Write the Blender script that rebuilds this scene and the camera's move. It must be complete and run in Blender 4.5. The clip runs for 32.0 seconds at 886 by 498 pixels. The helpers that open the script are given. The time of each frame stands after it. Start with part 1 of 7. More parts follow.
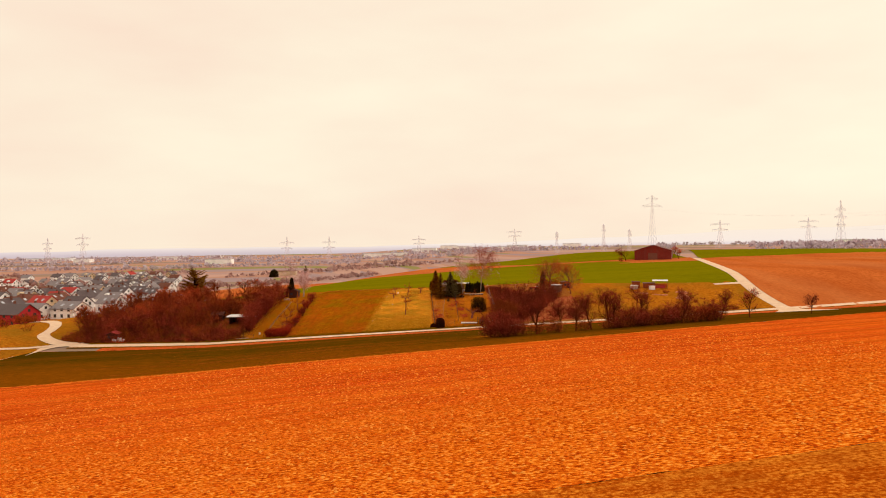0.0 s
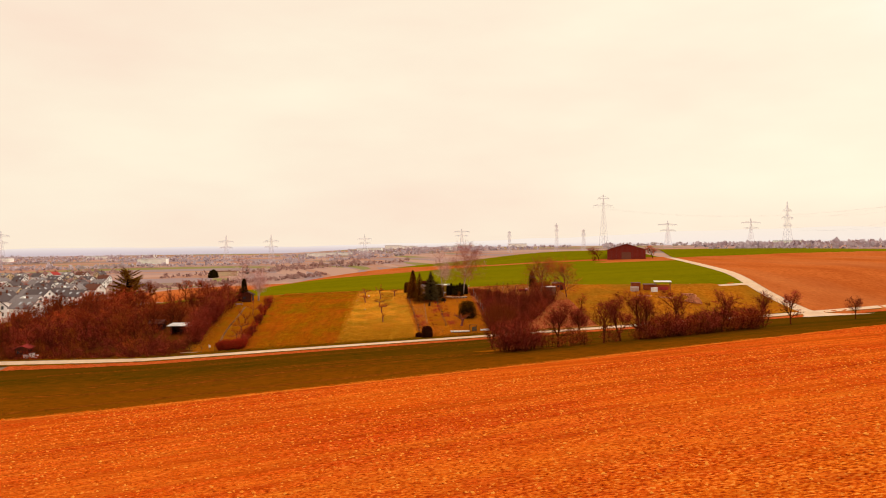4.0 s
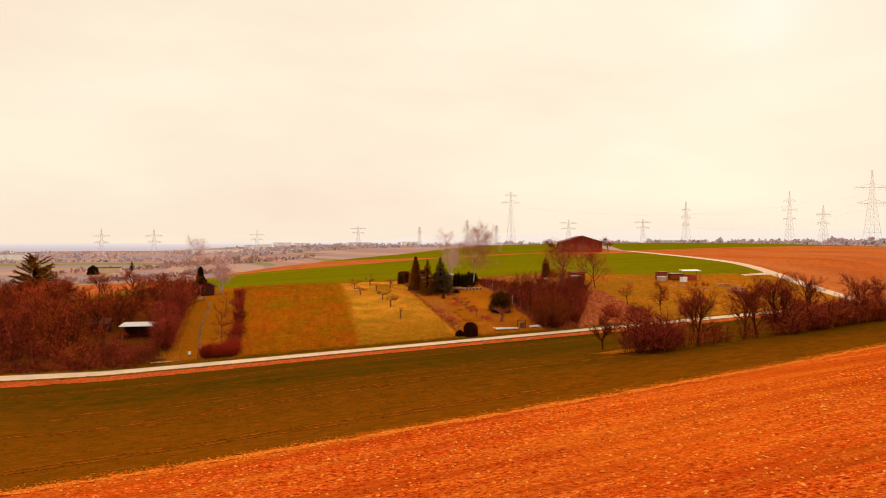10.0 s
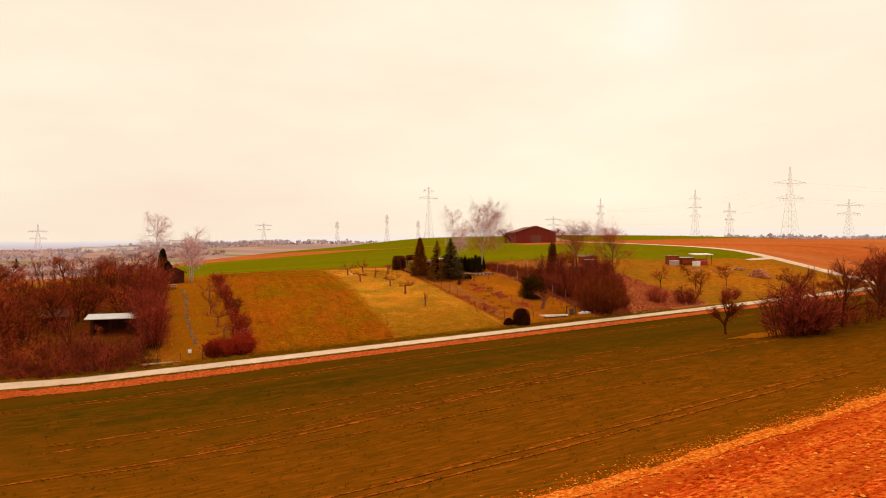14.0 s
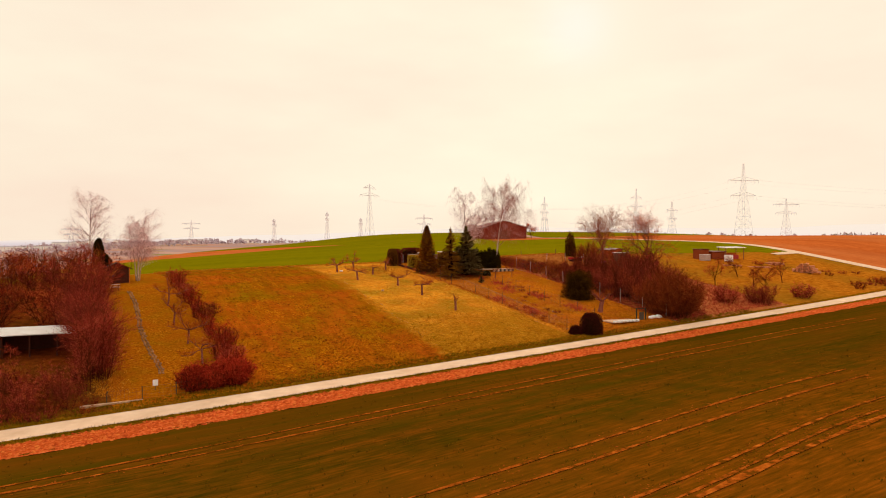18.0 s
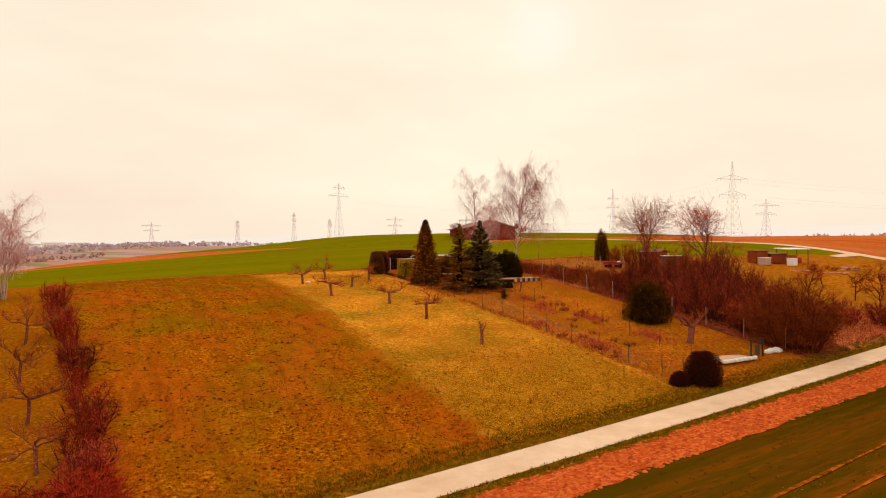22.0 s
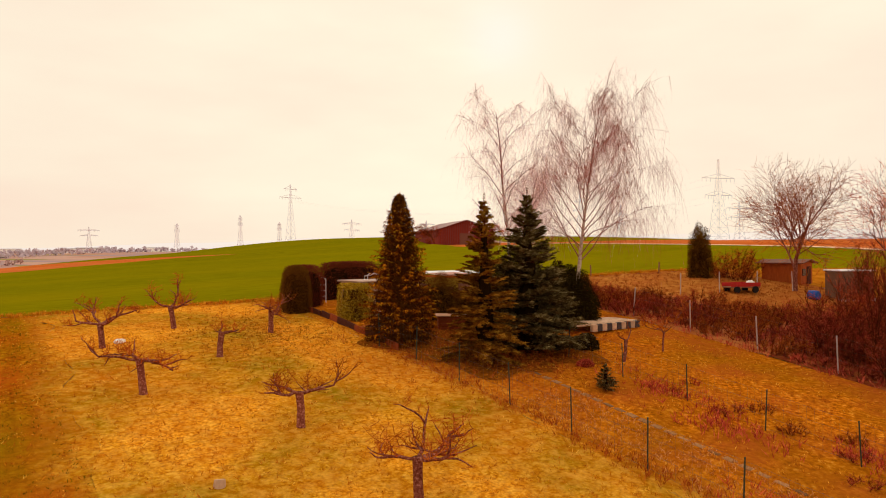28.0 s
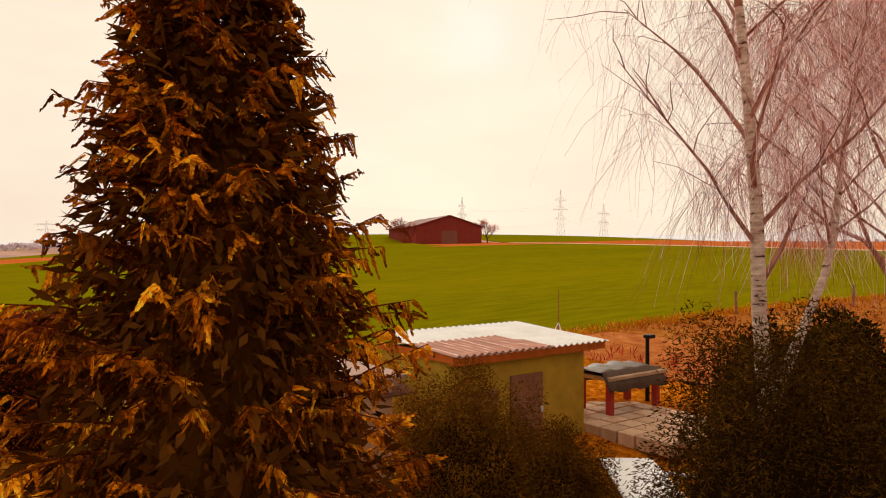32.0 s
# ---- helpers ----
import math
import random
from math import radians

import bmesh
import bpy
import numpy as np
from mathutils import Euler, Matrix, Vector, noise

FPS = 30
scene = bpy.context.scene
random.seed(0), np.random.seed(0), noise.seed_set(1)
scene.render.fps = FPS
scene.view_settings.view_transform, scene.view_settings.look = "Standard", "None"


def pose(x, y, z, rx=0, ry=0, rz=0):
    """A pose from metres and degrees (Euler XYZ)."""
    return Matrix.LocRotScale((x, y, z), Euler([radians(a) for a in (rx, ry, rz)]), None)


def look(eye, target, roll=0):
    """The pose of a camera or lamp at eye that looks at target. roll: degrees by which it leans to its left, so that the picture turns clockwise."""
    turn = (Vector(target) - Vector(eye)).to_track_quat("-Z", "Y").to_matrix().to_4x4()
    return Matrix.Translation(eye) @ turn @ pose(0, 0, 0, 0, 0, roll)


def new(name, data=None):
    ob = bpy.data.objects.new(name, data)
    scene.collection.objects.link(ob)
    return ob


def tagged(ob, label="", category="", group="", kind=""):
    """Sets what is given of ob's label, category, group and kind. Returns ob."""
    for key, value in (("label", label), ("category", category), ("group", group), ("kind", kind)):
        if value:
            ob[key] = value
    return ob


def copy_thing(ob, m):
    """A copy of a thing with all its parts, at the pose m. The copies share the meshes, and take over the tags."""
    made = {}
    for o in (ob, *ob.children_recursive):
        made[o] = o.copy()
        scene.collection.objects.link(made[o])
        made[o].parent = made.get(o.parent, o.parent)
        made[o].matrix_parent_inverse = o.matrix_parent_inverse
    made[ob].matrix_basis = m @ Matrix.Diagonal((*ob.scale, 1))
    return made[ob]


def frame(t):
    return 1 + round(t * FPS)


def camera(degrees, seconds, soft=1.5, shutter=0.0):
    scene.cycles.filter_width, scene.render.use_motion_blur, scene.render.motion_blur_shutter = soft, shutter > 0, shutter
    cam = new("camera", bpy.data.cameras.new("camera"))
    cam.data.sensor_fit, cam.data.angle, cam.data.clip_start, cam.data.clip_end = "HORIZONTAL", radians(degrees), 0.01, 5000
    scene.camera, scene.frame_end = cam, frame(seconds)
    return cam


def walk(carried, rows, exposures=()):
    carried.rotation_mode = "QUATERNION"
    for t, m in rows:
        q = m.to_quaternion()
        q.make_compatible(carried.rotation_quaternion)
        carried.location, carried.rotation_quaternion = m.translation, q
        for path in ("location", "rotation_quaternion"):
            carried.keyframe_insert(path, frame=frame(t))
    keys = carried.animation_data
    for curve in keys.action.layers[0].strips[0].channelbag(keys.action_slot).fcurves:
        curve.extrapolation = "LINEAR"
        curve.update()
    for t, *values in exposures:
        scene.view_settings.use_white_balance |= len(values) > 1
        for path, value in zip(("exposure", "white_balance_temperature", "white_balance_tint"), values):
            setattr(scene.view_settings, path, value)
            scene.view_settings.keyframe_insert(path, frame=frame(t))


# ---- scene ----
cam = camera(64.9, 32.0, 1.05)
# the flight: seconds, place in metres, yaw, pitch and roll in degrees
PATH = [
    (0, 0.084, -0.011, 12.996, -0.137, -0.208, -0.768),
    (0.5, -0.370, 3.835, 12.920, -0.556, -0.217, -0.691),
    (1, -1.001, 7.656, 12.852, -0.985, -0.215, -0.615),
    (1.5, -2.006, 11.353, 12.752, -1.527, -0.212, -0.624),
    (2, -3.310, 14.900, 12.628, -2.227, -0.213, -0.607),
    (2.5, -4.866, 18.323, 12.510, -3.018, -0.224, -0.617),
    (3, -6.596, 21.671, 12.378, -3.708, -0.204, -0.603),
    (3.5, -8.496, 24.917, 12.183, -4.359, -0.209, -0.601),
    (5.5, -16.812, 37.090, 11.477, -7.113, -0.285, -0.433),
    (6, -19.032, 40.049, 11.202, -7.862, -0.280, -0.381),
    (6.5, -21.324, 43.085, 10.947, -8.690, -0.304, -0.348),
    (7, -23.663, 46.170, 10.660, -9.469, -0.323, -0.307),
    (7.5, -26.003, 49.205, 10.376, -10.248, -0.343, -0.236),
    (8, -28.340, 52.264, 10.065, -11.066, -0.347, -0.167),
    (8.5, -30.612, 55.504, 9.555, -11.925, -0.319, -0.122),
    (9, -32.828, 58.766, 8.999, -12.815, -0.298, -0.149),
    (9.5, -35.084, 61.902, 8.452, -13.794, -0.296, -0.125),
    (10, -37.289, 65.087, 7.907, -14.814, -0.309, -0.173),
    (10.5, -39.470, 68.247, 7.366, -15.863, -0.309, -0.192),
    (11, -41.623, 71.456, 6.800, -16.892, -0.331, -0.213),
    (11.5, -43.733, 74.739, 6.251, -17.935, -0.355, -0.265),
    (12, -45.850, 78.026, 5.777, -19.086, -0.367, -0.257),
    (12.5, -47.840, 81.411, 5.286, -20.287, -0.394, -0.232),
    (13, -49.786, 84.774, 4.851, -21.340, -0.416, -0.220),
    (13.5, -51.595, 88.293, 4.363, -22.241, -0.395, -0.228),
    (14, -53.225, 91.860, 3.841, -23.134, -0.374, -0.197),
    (14.5, -54.614, 95.480, 3.416, -24.105, -0.384, -0.188),
    (16.5, -56.803, 110.516, 2.350, -27.934, -0.420, -0.110),
    (17, -56.470, 114.220, 2.174, -28.535, -0.391, -0.153),
    (17.5, -55.946, 117.952, 2.092, -28.759, -0.343, -0.184),
    (18, -55.178, 121.661, 2.085, -28.853, -0.360, -0.213),
    (18.5, -54.266, 125.230, 2.057, -29.035, -0.342, -0.253),
    (19, -53.250, 128.796, 1.988, -29.297, -0.286, -0.244),
    (19.5, -51.968, 132.496, 1.986, -29.649, -0.297, -0.235),
    (20, -50.582, 136.193, 1.944, -30.010, -0.287, -0.266),
    (20.5, -49.071, 139.865, 1.916, -30.402, -0.274, -0.268),
    (21, -47.485, 143.487, 1.898, -30.793, -0.242, -0.311),
    (21.5, -45.888, 147.038, 1.888, -31.147, -0.204, -0.305),
    (22, -44.220, 150.567, 1.937, -31.421, -0.175, -0.339),
    (22.5, -42.501, 154.045, 1.968, -31.586, -0.128, -0.321),
    (23, -40.782, 157.522, 2.000, -31.801, -0.106, -0.303),
    (23.5, -38.957, 160.998, 2.088, -32.034, -0.130, -0.299),
    (24, -37.085, 164.425, 2.208, -32.236, -0.177, -0.325),
    (24.5, -35.160, 167.877, 2.307, -32.469, -0.211, -0.311),
    (25, -33.233, 171.326, 2.381, -32.691, -0.226, -0.337),
    (25.5, -31.317, 174.742, 2.415, -32.991, -0.145, -0.294),
    (27.5, -23.163, 188.886, 2.199, -34.542, 0.138, -0.462),
    (28, -21.117, 192.324, 2.195, -34.881, 0.223, -0.471),
    (28.5, -18.998, 195.758, 2.248, -35.239, 0.122, -0.570),
    (29, -16.858, 199.217, 2.327, -35.580, 0.019, -0.599),
    (29.5, -14.685, 202.621, 2.383, -35.829, 0.057, -0.634),
    (30, -12.465, 206.026, 2.468, -35.979, 0.065, -0.697),
    (30.5, -10.226, 209.423, 2.548, -36.245, 0.045, -0.681),
    (31, -7.925, 212.760, 2.626, -36.385, 0.054, -0.712),
    (31.5, -5.951, 215.865, 2.663, -36.747, 0.078, -0.437),
    (32, -3.436, 219.343, 2.742, -36.940, 0.082, 0.044),
]


def flown(x, y, z, yaw, pitch, roll):
    """The camera's pose from its place, its yaw to the left of +y, its pitch up and its roll."""
    a, b = radians(yaw), radians(pitch)
    ahead = Vector((-math.sin(a) * math.cos(b), math.cos(a) * math.cos(b), math.sin(b)))
    return look((x, y, z), Vector((x, y, z)) + ahead, roll)


walk(cam, [(t, flown(*row)) for t, *row in PATH])

# ---- world and light ----
world = bpy.data.worlds.new("overcast_sky")
scene.world = world
world.use_nodes = True
wn, wl = world.node_tree.nodes, world.node_tree.links
wn.clear()


def wnode(kind, **values):
    n = wn.new(kind)
    for k, v in values.items():
        n.inputs[k].default_value = v
    return n


SUN_AZ, SUN_EL = radians(39.7), radians(17.0)
w_sky = wn.new("ShaderNodeTexSky")
w_sky.sky_type, w_sky.sun_disc = "NISHITA", False
w_sky.sun_elevation, w_sky.sun_rotation = SUN_EL, SUN_AZ
w_sky.air_density, w_sky.dust_density = 1.0, 4.0
w_co = wn.new("ShaderNodeTexCoord")
w_map = wn.new("ShaderNodeMapping")
w_map.inputs["Scale"].default_value = (1.0, 1.0, 3.2)
w_cloud = wnode("ShaderNodeTexNoise", Scale=2.1, Detail=5.0, Roughness=0.5)
w_ramp = wn.new("ShaderNodeValToRGB")
w_ramp.color_ramp.elements[0].position, w_ramp.color_ramp.elements[0].color = 0.32, (0.98, 0.78, 0.62, 1)
w_ramp.color_ramp.elements[1].position, w_ramp.color_ramp.elements[1].color = 0.66, (1.02, 0.918, 0.72, 1)
w_mix = wn.new("ShaderNodeMixRGB")
w_mix.inputs["Fac"].default_value = 0.985
w_gain = wn.new("ShaderNodeVectorMath")
w_gain.operation = "SCALE"
w_gain.inputs["Scale"].default_value = 0.09
w_bg = wnode("ShaderNodeBackground", Strength=1.0)
w_out = wn.new("ShaderNodeOutputWorld")
wl.new(w_co.outputs["Generated"], w_map.inputs["Vector"])
wl.new(w_map.outputs["Vector"], w_cloud.inputs["Vector"])
wl.new(w_cloud.outputs["Fac"], w_ramp.inputs["Fac"])
wl.new(w_sky.outputs["Color"], w_gain.inputs[0])
wl.new(w_gain.outputs["Vector"], w_mix.inputs["Color1"])
wl.new(w_ramp.outputs["Color"], w_mix.inputs["Color2"])
w_dot = wn.new("ShaderNodeVectorMath")
w_dot.operation = "DOT_PRODUCT"
w_dot.inputs[1].default_value = (math.sin(SUN_AZ) * math.cos(SUN_EL), math.cos(SUN_AZ) * math.cos(SUN_EL), math.sin(SUN_EL))
w_pow = wn.new("ShaderNodeMath")
w_pow.operation = "POWER"
w_pow.inputs[1].default_value = 900.0
w_glow = wn.new("ShaderNodeMixRGB")
w_glow.blend_type = "ADD"
w_glow.inputs["Color2"].default_value = (0.04, 0.045, 0.1, 1)
wl.new(w_co.outputs["Generated"], w_dot.inputs[0])
wl.new(w_dot.outputs["Value"], w_pow.inputs[0])
wl.new(w_pow.outputs["Value"], w_glow.inputs["Fac"])
wl.new(w_mix.outputs["Color"], w_glow.inputs["Color1"])
w_pow_wide = wn.new("ShaderNodeMath")
w_pow_wide.operation = "POWER"
w_pow_wide.inputs[1].default_value = 30.0
w_wide = wn.new("ShaderNodeMixRGB")
w_wide.blend_type = "ADD"
w_wide.inputs["Color2"].default_value = (0.02, 0.05, 0.045, 1)
w_abs = wn.new("ShaderNodeMath")
w_abs.operation = "MAXIMUM"
w_abs.inputs[1].default_value = 0.0
wl.new(w_dot.outputs["Value"], w_abs.inputs[0])
wl.new(w_abs.outputs["Value"], w_pow_wide.inputs[0])
wl.new(w_pow_wide.outputs["Value"], w_wide.inputs["Fac"])
wl.new(w_glow.outputs["Color"], w_wide.inputs["Color1"])
wl.new(w_wide.outputs["Color"], w_bg.inputs["Color"])
wl.new(w_bg.outputs["Background"], w_out.inputs["Surface"])

sun = new("sun", bpy.data.lights.new("sun", "SUN"))
sun.data.energy, sun.data.angle, sun.data.color = 1.5, radians(14), (1.0, 0.9, 0.74)
sun.matrix_world = look((math.sin(SUN_AZ) * 50, math.cos(SUN_AZ) * 50, math.tan(SUN_EL) * 50), (0, 0, 0))


# ---- materials ----
def material(name, stops, scale=1.0, rough=0.9, bump=0.0, bump_scale=None, second=None, stretch=(1, 1, 1), metal=0.0,
             jitter=0.0, detail=6.0, spec=0.0, bands=None, lean=None):
    """A procedural surface: a noise of the given scale (per metre) through colour stops, a slow second tint, and relief."""
    m = bpy.data.materials.new(name)
    m.use_nodes = True
    nt = m.node_tree
    n, l = nt.nodes, nt.links
    b = n["Principled BSDF"]
    b.inputs["Roughness"].default_value, b.inputs["Metallic"].default_value = rough, metal
    b.inputs["Specular IOR Level"].default_value = spec
    co = n.new("ShaderNodeTexCoord")
    mp = n.new("ShaderNodeMapping")
    mp.inputs["Scale"].default_value = stretch
    l.new(co.outputs["Object"], mp.inputs["Vector"])
    no = n.new("ShaderNodeTexNoise")
    no.inputs["Scale"].default_value, no.inputs["Detail"].default_value, no.inputs["Roughness"].default_value = scale, detail, 0.65
    l.new(mp.outputs["Vector"], no.inputs["Vector"])
    ramp = n.new("ShaderNodeValToRGB")
    e = ramp.color_ramp.elements
    while len(e) < len(stops):
        e.new(0.5)
    for el, (p, c) in zip(e, stops):
        el.position, el.color = p, (*c, 1)
    l.new(no.outputs["Fac"], ramp.inputs["Fac"])
    colour = ramp.outputs["Color"]

    def patched(colour, patches):
        """Slow tints laid over a colour."""
        for s_scale, s_col, s_amount in patches:
            n2 = n.new("ShaderNodeTexNoise")
            n2.inputs["Scale"].default_value, n2.inputs["Detail"].default_value = s_scale, 4.0
            l.new(mp.outputs["Vector"], n2.inputs["Vector"])
            r2 = n.new("ShaderNodeMapRange")
            r2.inputs["From Min"].default_value, r2.inputs["From Max"].default_value = 0.42, 0.68
            r2.inputs["To Max"].default_value = s_amount
            l.new(n2.outputs["Fac"], r2.inputs["Value"])
            mx = n.new("ShaderNodeMixRGB")
            mx.inputs["Color2"].default_value = (*s_col, 1)
            l.new(r2.outputs["Result"], mx.inputs["Fac"])
            l.new(colour, mx.inputs["Color1"])
            colour = mx.outputs["Color"]
        return colour

    colour = patched(colour, [] if not second else second if isinstance(second, list) else [second])
    for turn, fine, b_col, b_amount, *along in ([] if not bands else bands if isinstance(bands, list) else [bands]):
        bm = n.new("ShaderNodeMapping")
        bm.inputs["Rotation"].default_value = (0, 0, -turn)
        bs = n.new("ShaderNodeMapping")
        bs.inputs["Scale"].default_value = (fine * (along[0] if along else 0.035), fine, fine)
        l.new(co.outputs["Object"], bm.inputs["Vector"])
        l.new(bm.outputs["Vector"], bs.inputs["Vector"])
        n3 = n.new("ShaderNodeTexNoise")
        n3.inputs["Scale"].default_value, n3.inputs["Detail"].default_value, n3.inputs["Roughness"].default_value = 1.0, 7.0, 0.7
        l.new(bs.outputs["Vector"], n3.inputs["Vector"])
        r3 = n.new("ShaderNodeMapRange")
        r3.inputs["From Min"].default_value, r3.inputs["From Max"].default_value, r3.inputs["To Max"].default_value = 0.46, 0.66, b_amount
        l.new(n3.outputs["Fac"], r3.inputs["Value"])
        # the rows are broken up by the grain
        br = n.new("ShaderNodeMapRange")
        br.inputs["From Min"].default_value, br.inputs["From Max"].default_value = 0.36, 0.58
        l.new(no.outputs["Fac"], br.inputs["Value"])
        mu = n.new("ShaderNodeMath")
        mu.operation = "MULTIPLY"
        l.new(r3.outputs["Result"], mu.inputs[0])
        l.new(br.outputs["Result"], mu.inputs[1])
        m3 = n.new("ShaderNodeMixRGB")
        m3.inputs["Color2"].default_value = (*b_col, 1)
        l.new(mu.outputs["Value"], m3.inputs["Fac"])
        l.new(colour, m3.inputs["Color1"])
        colour = m3.outputs["Color"]
    if lean:
        # a second plant cover takes over across a wavering line: direction, places of start and end, its colour stops
        (dx, dy), lo, hi, l_stops = lean[:4]
        dp = n.new("ShaderNodeVectorMath")
        dp.operation = "DOT_PRODUCT"
        dp.inputs[1].default_value = (dx, dy, 0)
        l.new(co.outputs["Object"], dp.inputs[0])
        n4 = n.new("ShaderNodeTexNoise")
        n4.inputs["Scale"].default_value, n4.inputs["Detail"].default_value = 0.5, 6.0
        l.new(co.outputs["Object"], n4.inputs["Vector"])
        ad = n.new("ShaderNodeMath")
        ad.operation, ad.inputs[1].default_value = "MULTIPLY_ADD", abs(hi - lo) * 1.4
        l.new(n4.outputs["Fac"], ad.inputs[0])
        l.new(dp.outputs["Value"], ad.inputs[2])
        r4 = n.new("ShaderNodeMapRange")
        off = abs(hi - lo) * 0.7
        r4.inputs["From Min"].default_value, r4.inputs["From Max"].default_value = lo + off, hi + off
        l.new(ad.outputs["Value"], r4.inputs["Value"])
        q4 = n.new("ShaderNodeValToRGB")
        e4 = q4.color_ramp.elements
        while len(e4) < len(l_stops):
            e4.new(0.5)
        for el, (p, c) in zip(e4, l_stops):
            el.position, el.color = p, (*c, 1)
        l.new(no.outputs["Fac"], q4.inputs["Fac"])
        m4 = n.new("ShaderNodeMixRGB")
        l.new(r4.outputs["Result"], m4.inputs["Fac"])
        l.new(colour, m4.inputs["Color1"])
        l.new(patched(q4.outputs["Color"], lean[4] if len(lean) > 4 else []), m4.inputs["Color2"])
        colour = m4.outputs["Color"]
    if jitter:
        info = n.new("ShaderNodeObjectInfo")
        hsv = n.new("ShaderNodeHueSaturation")
        mr = n.new("ShaderNodeMapRange")
        mr.inputs["To Min"].default_value, mr.inputs["To Max"].default_value = 1 - jitter, 1 + jitter
        l.new(info.outputs["Random"], mr.inputs["Value"])
        l.new(mr.outputs["Result"], hsv.inputs["Value"])
        l.new(colour, hsv.inputs["Color"])
        colour = hsv.outputs["Color"]
    l.new(colour, b.inputs["Base Color"])
    if bump:
        nb = n.new("ShaderNodeTexNoise")
        nb.inputs["Scale"].default_value, nb.inputs["Detail"].default_value = bump_scale or scale * 2, 5.0
        l.new(mp.outputs["Vector"], nb.inputs["Vector"])
        bp = n.new("ShaderNodeBump")
        bp.inputs["Strength"].default_value, bp.inputs["Distance"].default_value = min(1.0, bump * 4), bump
        l.new(nb.outputs["Fac"], bp.inputs["Height"])
        l.new(bp.outputs["Normal"], b.inputs["Normal"])
    return m


def foliage(name, stops, jitter=0.0, rough=0.6, spec=0.25, through_light=0.0, clump=0.0):
    """Leaves and twigs: each loose piece takes its own tone."""
    m = bpy.data.materials.new(name)
    m.use_nodes = True
    n, l = m.node_tree.nodes, m.node_tree.links
    b = n["Principled BSDF"]
    b.inputs["Roughness"].default_value, b.inputs["Specular IOR Level"].default_value = rough, spec
    geo = n.new("ShaderNodeNewGeometry")
    ramp = n.new("ShaderNodeValToRGB")
    e = ramp.color_ramp.elements
    while len(e) < len(stops):
        e.new(0.5)
    for el, (p, c) in zip(e, stops):
        el.position, el.color = p, (*c, 1)
    tone = geo.outputs["Random Per Island"]
    if clump:
        # neighbouring sprays share a tone
        cc = n.new("ShaderNodeTexCoord")
        cn = n.new("ShaderNodeTexNoise")
        cn.inputs["Scale"].default_value, cn.inputs["Detail"].default_value = clump, 3.0
        l.new(cc.outputs["Object"], cn.inputs["Vector"])
        cr = n.new("ShaderNodeMapRange")
        cr.inputs["From Min"].default_value, cr.inputs["From Max"].default_value, cr.inputs["To Min"].default_value, cr.inputs["To Max"].default_value = 0.35, 0.68, -0.25, 0.6
        l.new(cn.outputs["Fac"], cr.inputs["Value"])
        cm = n.new("ShaderNodeMath")
        cm.operation, cm.inputs[1].default_value = "MULTIPLY_ADD", 0.5
        l.new(tone, cm.inputs[0])
        l.new(cr.outputs["Result"], cm.inputs[2])
        tone = cm.outputs["Value"]
    l.new(tone, ramp.inputs["Fac"])
    colour = ramp.outputs["Color"]
    if jitter:
        info = n.new("ShaderNodeObjectInfo")
        hsv = n.new("ShaderNodeHueSaturation")
        mr = n.new("ShaderNodeMapRange")
        mr.inputs["To Min"].default_value, mr.inputs["To Max"].default_value = 1 - jitter, 1 + jitter
        l.new(info.outputs["Random"], mr.inputs["Value"])
        l.new(mr.outputs["Result"], hsv.inputs["Value"])
        l.new(colour, hsv.inputs["Color"])
        colour = hsv.outputs["Color"]
    l.new(colour, b.inputs["Base Color"])
    return m


M_PLOUGH = material("ploughed_soil", [(0.38, (0.26, 0.018, 0.002)), (0.47, (0.62, 0.06, 0.005)), (0.56, (0.84, 0.115, 0.012)), (0.65, (0.94, 0.3, 0.06))], 3.6, 0.95, 0.19, 4.5,
                    [(0.05, (0.84, 0.15, 0.006), 0.4)], detail=10.0, stretch=(0.8, 1.3, 1),
                    bands=[(0.13, 0.5, (0.95, 0.27, 0.022), 0.65, 0.012), (0.13, 0.42, (0.3, 0.022, 0.001), 0.8, 0.008), (0.13, 1.3, (0.34, 0.026, 0.001), 0.45, 0.02), (0.16, 0.13, (0.96, 0.26, 0.02), 0.4)],
                    lean=((0.12, -1.0), -78.0, -40.0, [(0.38, (0.26, 0.024, 0.001)), (0.47, (0.66, 0.1, 0.004)), (0.56, (0.9, 0.23, 0.012)), (0.65, (0.98, 0.45, 0.08))]))
M_EDGE = material("straw_strewn_soil", [(0.36, (0.42, 0.06, 0.003)), (0.5, (0.76, 0.15, 0.01)), (0.66, (0.97, 0.38, 0.055))], 5.0, 0.95, 0.1, 8.0, detail=9.0)
M_STUBBLE = material("stubble_grass", [(0.32, (0.2, 0.027, 0.001)), (0.5, (0.5, 0.088, 0.003)), (0.68, (0.88, 0.31, 0.03))], 4.0, 0.95, 0.12, 8.0, (0.3, (0.3, 0.045, 0.002), 0.5), detail=10.0,
                     bands=(0.12, 0.8, (0.9, 0.34, 0.03), 0.6))
